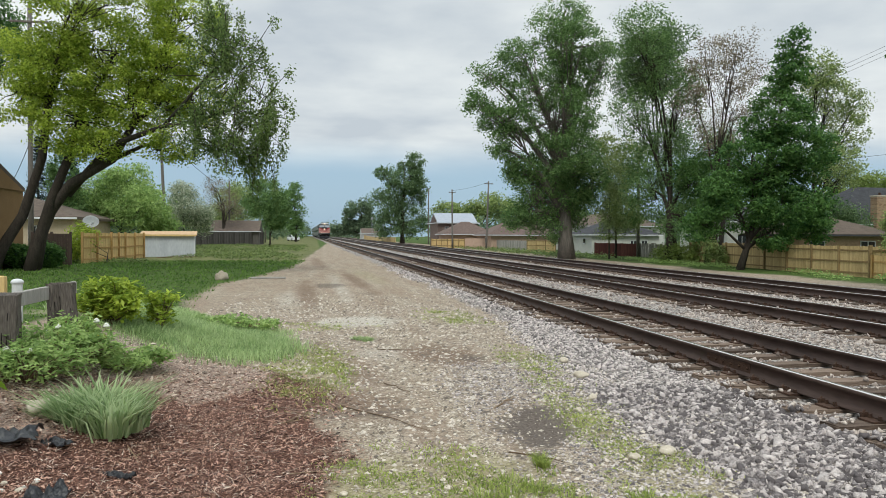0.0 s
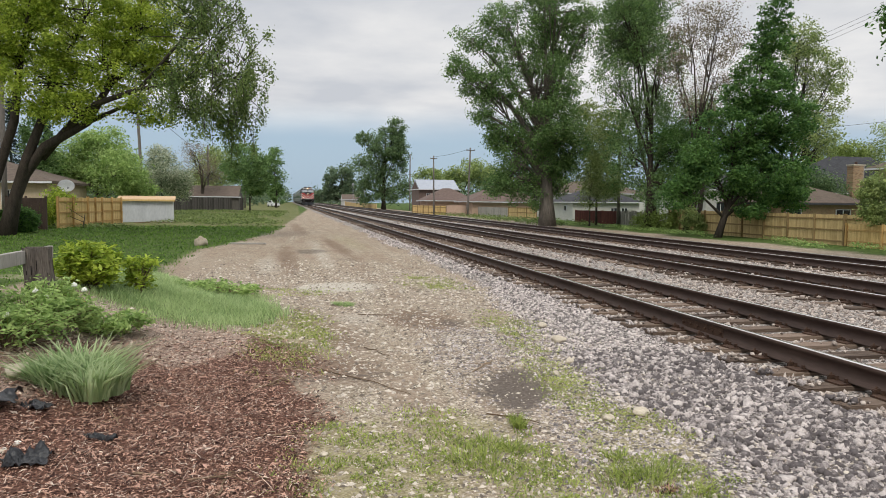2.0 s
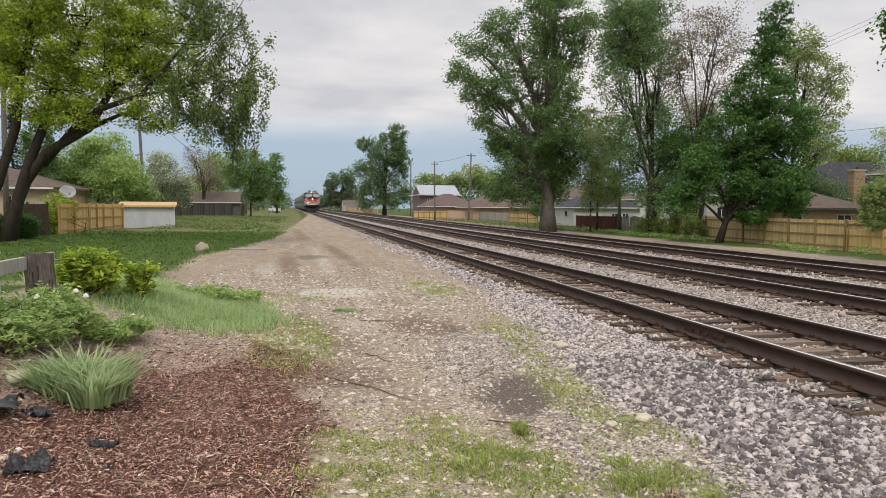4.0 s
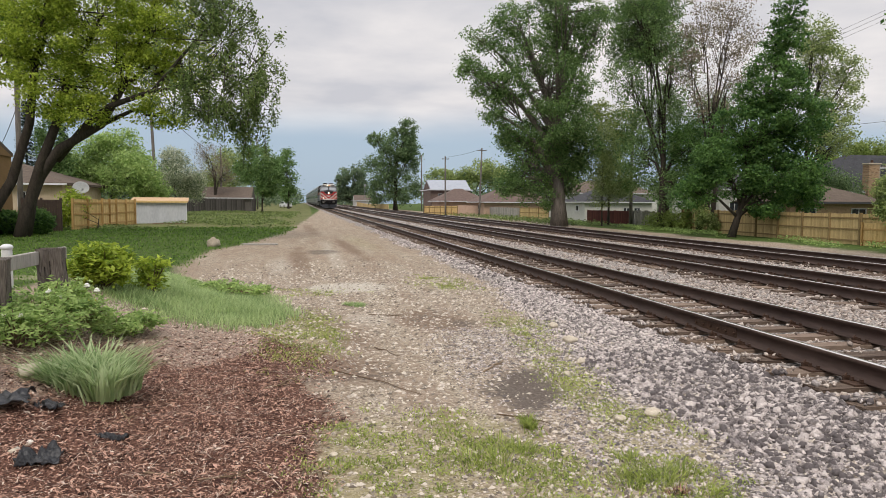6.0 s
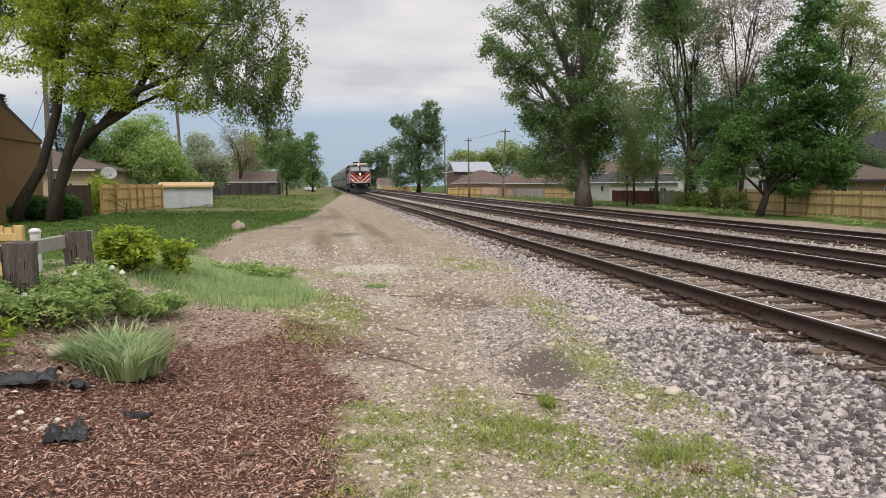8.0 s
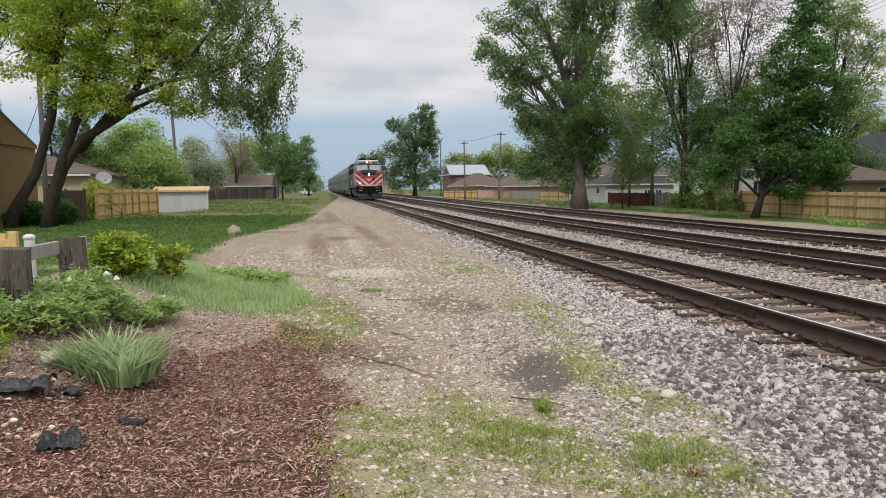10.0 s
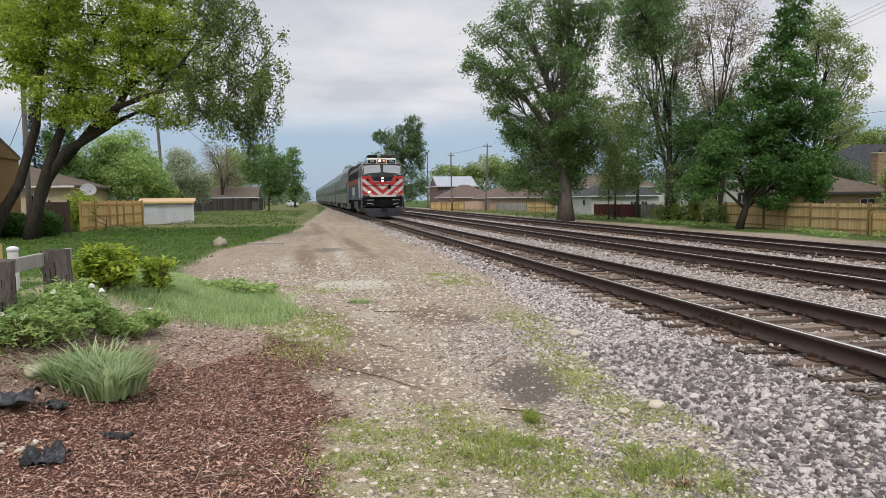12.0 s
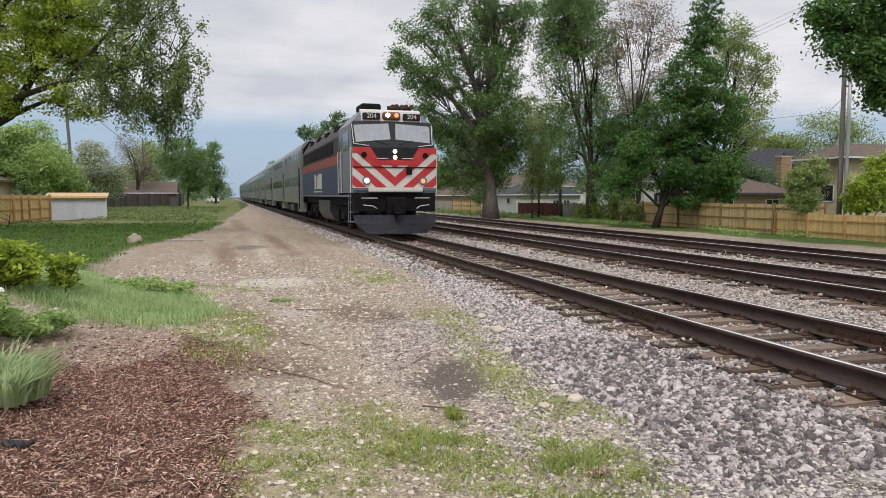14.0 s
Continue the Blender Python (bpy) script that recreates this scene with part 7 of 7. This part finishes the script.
def foreground():
    timber_fence()
    fence("low fresh cedar fence behind the flower bed", [(-7.5, 9.5), (-3.75, 9.3)], 0.68, CEDAR, CEDAR, gap=1.9, rails=(0.12, 0.55), wide=0.1, sides=-1, post_w=0.08, over=0.0, group="cedar fences")
    z = gz(-3.95, 10.2)
    pipe = thing("pipe_post", "white painted pipe post with round cap", "post", (-3.95, 10.2, z))
    part("shaft", tube(bmesh.new(), (0, 0, -0.2), (0, 0, 1.12 - z), 0.065, 0.065, 16), WHITEPAINT, pipe, smooth=False)
    bm = bmesh.new()
    bmesh.ops.create_uvsphere(bm, u_segments=14, v_segments=8, radius=0.08, matrix=Matrix.Translation((0, 0, 1.12 - z)) @ Matrix.Diagonal((1, 1, 0.6, 1)))
    part("cap", bm, WHITEPAINT, pipe, smooth=True)
    herb("leafy_shrub", "bright yellow-green leafy shrub behind the timber fence", -2.75, 10.1, [(0, 0, 0.42, 0.4, 0.22), (-0.15, 0.1, 0.25, 0.35, 0.2), (0.15, -0.1, 0.28, 0.3, 0.2)], 0.05, LEAF_LIME, 51, "shrub", 9, 110)
    herb("leafy_shrub", "small yellow-green shrub with dark stems", -2.2, 10.5, [(0, 0, 0.42, 0.24, 0.1), (0, 0, 0.22, 0.2, 0.15)], 0.045, LEAF_LIME, 52, "shrub", 7, 80)
    top = herb("flower_clump", "dark green leafy clump with white pompon flowers", -2.62, 7.45, [(0, 0, 0.24, 0.35, 0.22), (0.3, 0.3, 0.18, 0.3, 0.17), (-0.3, -0.3, 0.26, 0.35, 0.24), (0.1, 0.5, 0.3, 0.3, 0.2)], 0.034, LEAF_HERB, 53, clump=11, dense=95)
    flowers(top, [(-0.1, 0.3, 0.36), (0.0, 0.28, 0.39), (0.12, 0.22, 0.34), (0.3, 0.5, 0.42), (0.38, 0.56, 0.36)], PETAL, 0.032, "white flower head")
    flowers(top, [(0.3, 0.55, 0.26), (0.38, 0.5, 0.25)], YELLOW, 0.022, "yellow flower head")
    top = herb("flower_clump", "broad-leaved green plants with small white flowers", -2.62, 6.9, [(0, 0, 0.2, 0.36, 0.18), (-0.35, -0.35, 0.24, 0.4, 0.22), (0.25, 0.3, 0.14, 0.28, 0.12)], 0.032, LEAF_HERB, 54, clump=9, dense=60)
    flowers(top, [(-0.1, 0.0, 0.3), (0.02, 0.06, 0.28), (-0.2, 0.1, 0.3), (-0.12, 0.14, 0.27)], PETAL, 0.03, "white flower cluster")
    herb("green_plant", "light green leafy plant at the bed edge", -2.75, 5.9, [(0, 0, 0.2, 0.25, 0.2), (-0.3, 0.1, 0.2, 0.3, 0.2)], 0.045, LEAF_LIME, 55)
    herb("green_plant", "low dark green plants beside the timber post", -2.1, 8.2, [(0, 0, 0.1, 0.3, 0.1), (-0.35, 0.1, 0.12, 0.3, 0.12), (0.2, 0.3, 0.1, 0.25, 0.1)], 0.04, LEAF_HERB, 56)
    herb("green_plant", "dark green leafy weeds at the mound's far edge", -1.6, 12.4, [(0, 0, 0.12, 0.5, 0.1), (-0.7, 0.2, 0.12, 0.5, 0.1), (0.6, 0.1, 0.06, 0.4, 0.05)], 0.045, LEAF_HERB, 57)
    tuft("grass_tuft", "large silvery green grass tuft on the mulch", -1.82, 6.3, 0.33, 0.36, 1500, GRASS_TUFT, 61, 0.9, 0.012)
    tuft("grass_tuft", "small bright grass tuft in the gravel", 2.2, 4.0, 0.32, 0.085, 700, GRASS, 62, 1.1, 0.004)
    tuft("grass_tuft", "small bright grass tuft in the gravel", 1.32, 4.5, 0.34, 0.075, 650, GRASS, 63, 1.1, 0.004)
    tuft("grass_tuft", "small green grass tuft beside the dark patch", 1.72, 5.1, 0.12, 0.10, 300, GRASS, 64, 0.8, 0.0045)
    tuft("grass_tuft", "grey-green grass tuft on the path", 0.7, 11.6, 0.3, 0.09, 420, GRASS_BLUE, 65, 0.8, 0.006)
    tuft("dry_tuft", "rusty dry grass tuft in the gravel", 2.15, 3.72, 0.1, 0.06, 160, CHIP, 66, 0.9, 0.004)


def boulder(name, label, x, y, rx, ry, rz, mat, seed):
    bm = bmesh.new()
    bmesh.ops.create_icosphere(bm, subdivisions=3, radius=1)
    for v in bm.verts:
        v.co *= 1 + 0.34 * noise.noise(v.co * 1.3 + Vector((seed, 0, 0))) + 0.05 * noise.noise(v.co * 4)
        v.co = Vector((v.co.x * rx, v.co.y * ry, v.co.z * rz))
    ob = part(name, bm, mat, smooth=True)
    ob.matrix_basis = pose(x, y, gz(x, y) + rz * 0.55, 0, 0, seed * 40)
    return tagged(ob, label, "stone")


def sheet(label, x, y, w, d, turn, seed, high=0.06):
    """A crumpled piece of plastic film."""
    bm = bmesh.new()
    bmesh.ops.create_grid(bm, x_segments=22, y_segments=14, size=0.5)
    for v in bm.verts:
        p = v.co * 4 + Vector((seed * 3.1, 0, 0))
        edge = 1 - 0.3 * noise.noise(Vector((math.atan2(v.co.y, v.co.x) * 1.5, seed, 0)))
        v.co = Vector((v.co.x * w * edge, v.co.y * d * edge, high * abs(noise.noise(p)) * 1.6 + 0.4 * high * abs(noise.noise(p * 2.7)) + 0.006))
    bmesh.ops.solidify(bm, geom=bm.faces[:], thickness=0.003)
    ob = part("plastic_sheet", bm, PLASTIC, smooth=True)
    ob.matrix_basis = pose(x, y, gz(x, y), 0, 0, turn)
    return tagged(ob, label, "plastic sheet", "torn plastic scraps")


def stick(label, a, b, r, seed, bow=0.06, name="twig"):
    rr = random.Random(seed)
    za, zb = gz(*a) + r, gz(*b) + r
    pts = []
    for f in np.linspace(0, 1, 6):
        x, y = a[0] + (b[0] - a[0]) * f, a[1] + (b[1] - a[1]) * f
        off = bow * math.sin(f * math.pi) * math.hypot(b[0] - a[0], b[1] - a[1])
        pts.append((x + off * rr.uniform(-0.5, 1), y + off * rr.uniform(-0.5, 1), za + (zb - za) * f + rr.uniform(0, 0.012)))
    bm = limb(bmesh.new(), pts, [r, r, r * 0.9, r * 0.8, r * 0.7, r * 0.45], 6)
    if seed % 2:
        p = Vector(pts[3])
        limb(bm, [p, p + Vector((rr.uniform(-0.1, 0.1), rr.uniform(-0.1, 0.1), 0.02)), p + Vector((rr.uniform(-0.2, 0.2), rr.uniform(-0.2, 0.2), 0.01))], [r * 0.6, r * 0.5, r * 0.3], 5)
    return tagged(part(name, bm, TWIG), label, "twig", "fallen twigs")


def litter():
    boulder("boulder", "rounded tan boulder on the lawn", -3.58, 27.9, 0.26, 0.22, 0.22, ROCK, 1)
    boulder("limestone", "flat pale limestone beside the grass tuft", -2.3, 6.38, 0.15, 0.10, 0.055, LIMESTONE, 2)
    r = random.Random(8)
    for k in range(16):
        x, y = -2.15 + r.uniform(-0.28, 0.28), 5.12 + r.uniform(-0.2, 0.2)
        s = r.uniform(0.012, 0.026)
        tagged(boulder("pebble", "white pebble on the mulch", x, y, s * 1.2, s, s * 0.7, PETAL if k % 3 else LIMESTONE, k + 3), group="white pebbles")
    for k, (x, y, s) in enumerate(((2.43, 5.13, 0.05), (3.2, 8.2, 0.09), (2.9, 7.1, 0.06), (3.35, 9.2, 0.08), (2.55, 6.6, 0.045), (0.15, 4.75, 0.03), (2.75, 5.2, 0.07), (-1.75, 4.95, 0.03))):
        tagged(boulder("pale_stone", "pale loose stone at the ballast edge", x, y, s, s * 0.8, s * 0.6, LIMESTONE, 30 + k), group="pale stones")
    sheet("torn black plastic sheet on the mulch", -2.38, 5.62, 0.62, 0.26, 12, 1, 0.08)
    sheet("small black plastic scrap on the mulch", -1.98, 5.76, 0.22, 0.12, -20, 2, 0.05)
    sheet("narrow black plastic scrap on the mulch", -1.42, 5.3, 0.26, 0.07, -30, 3, 0.04)
    sheet("crumpled black plastic scrap on the mulch", -1.73, 4.82, 0.26, 0.16, 10, 4, 0.09)
    for k, (a, b, w) in enumerate((((0.22, 7.26), (0.98, 6.12), 0.010), ((1.74, 6.85), (2.08, 7.32), 0.012), ((-1.07, 4.63), (-0.84, 4.54), 0.014), ((0.90, 10.75), (1.36, 10.55), 0.012), ((0.76, 8.28), (1.0, 7.72), 0.010), ((-0.30, 6.6), (-0.12, 6.95), 0.016), ((-0.42, 6.55), (-0.2, 6.7), 0.013), ((-0.7, 4.45), (-0.35, 4.55), 0.012), ((-0.25, 5.25), (0.12, 5.2), 0.009), ((1.5, 5.45), (1.85, 5.15), 0.010), ((-0.5, 7.2), (-0.05, 7.3), 0.008), ((-1.5, 5.9), (-1.35, 5.6), 0.010), ((-2.0, 4.3), (-1.7, 4.1), 0.012), ((-0.5, 4.2), (-0.45, 4.6), 0.010))):
        stick("dry brown twig lying on the ground", a, b, 0.62 * w, k)
    r = random.Random(4)
    for k in range(12):
        x, y = -10.3 + r.uniform(-1.6, 1.6), 54.6 + r.uniform(-0.8, 0.8)
        a = r.uniform(0, 3.14)
        stick("dry branch on the brush heap by the shed", (x, y), (x + math.cos(a), y + 0.6 * math.sin(a)), 0.03, k + 40, 0.2, "branch")
    bm = box(-0.7, 0.7, -0.12, 0.12, 0, 0.06, 0.015)
    ob = part("plank", bm, PICKET)
    ob.matrix_basis = pose(-1.9, 28.6, gz(-1.9, 28.6), 0, 0, -6)
    tagged(ob, "bleached plank lying at the lawn edge", "plank")


foreground()
litter()
loose_bits()
greenery()
ballast()


motions()
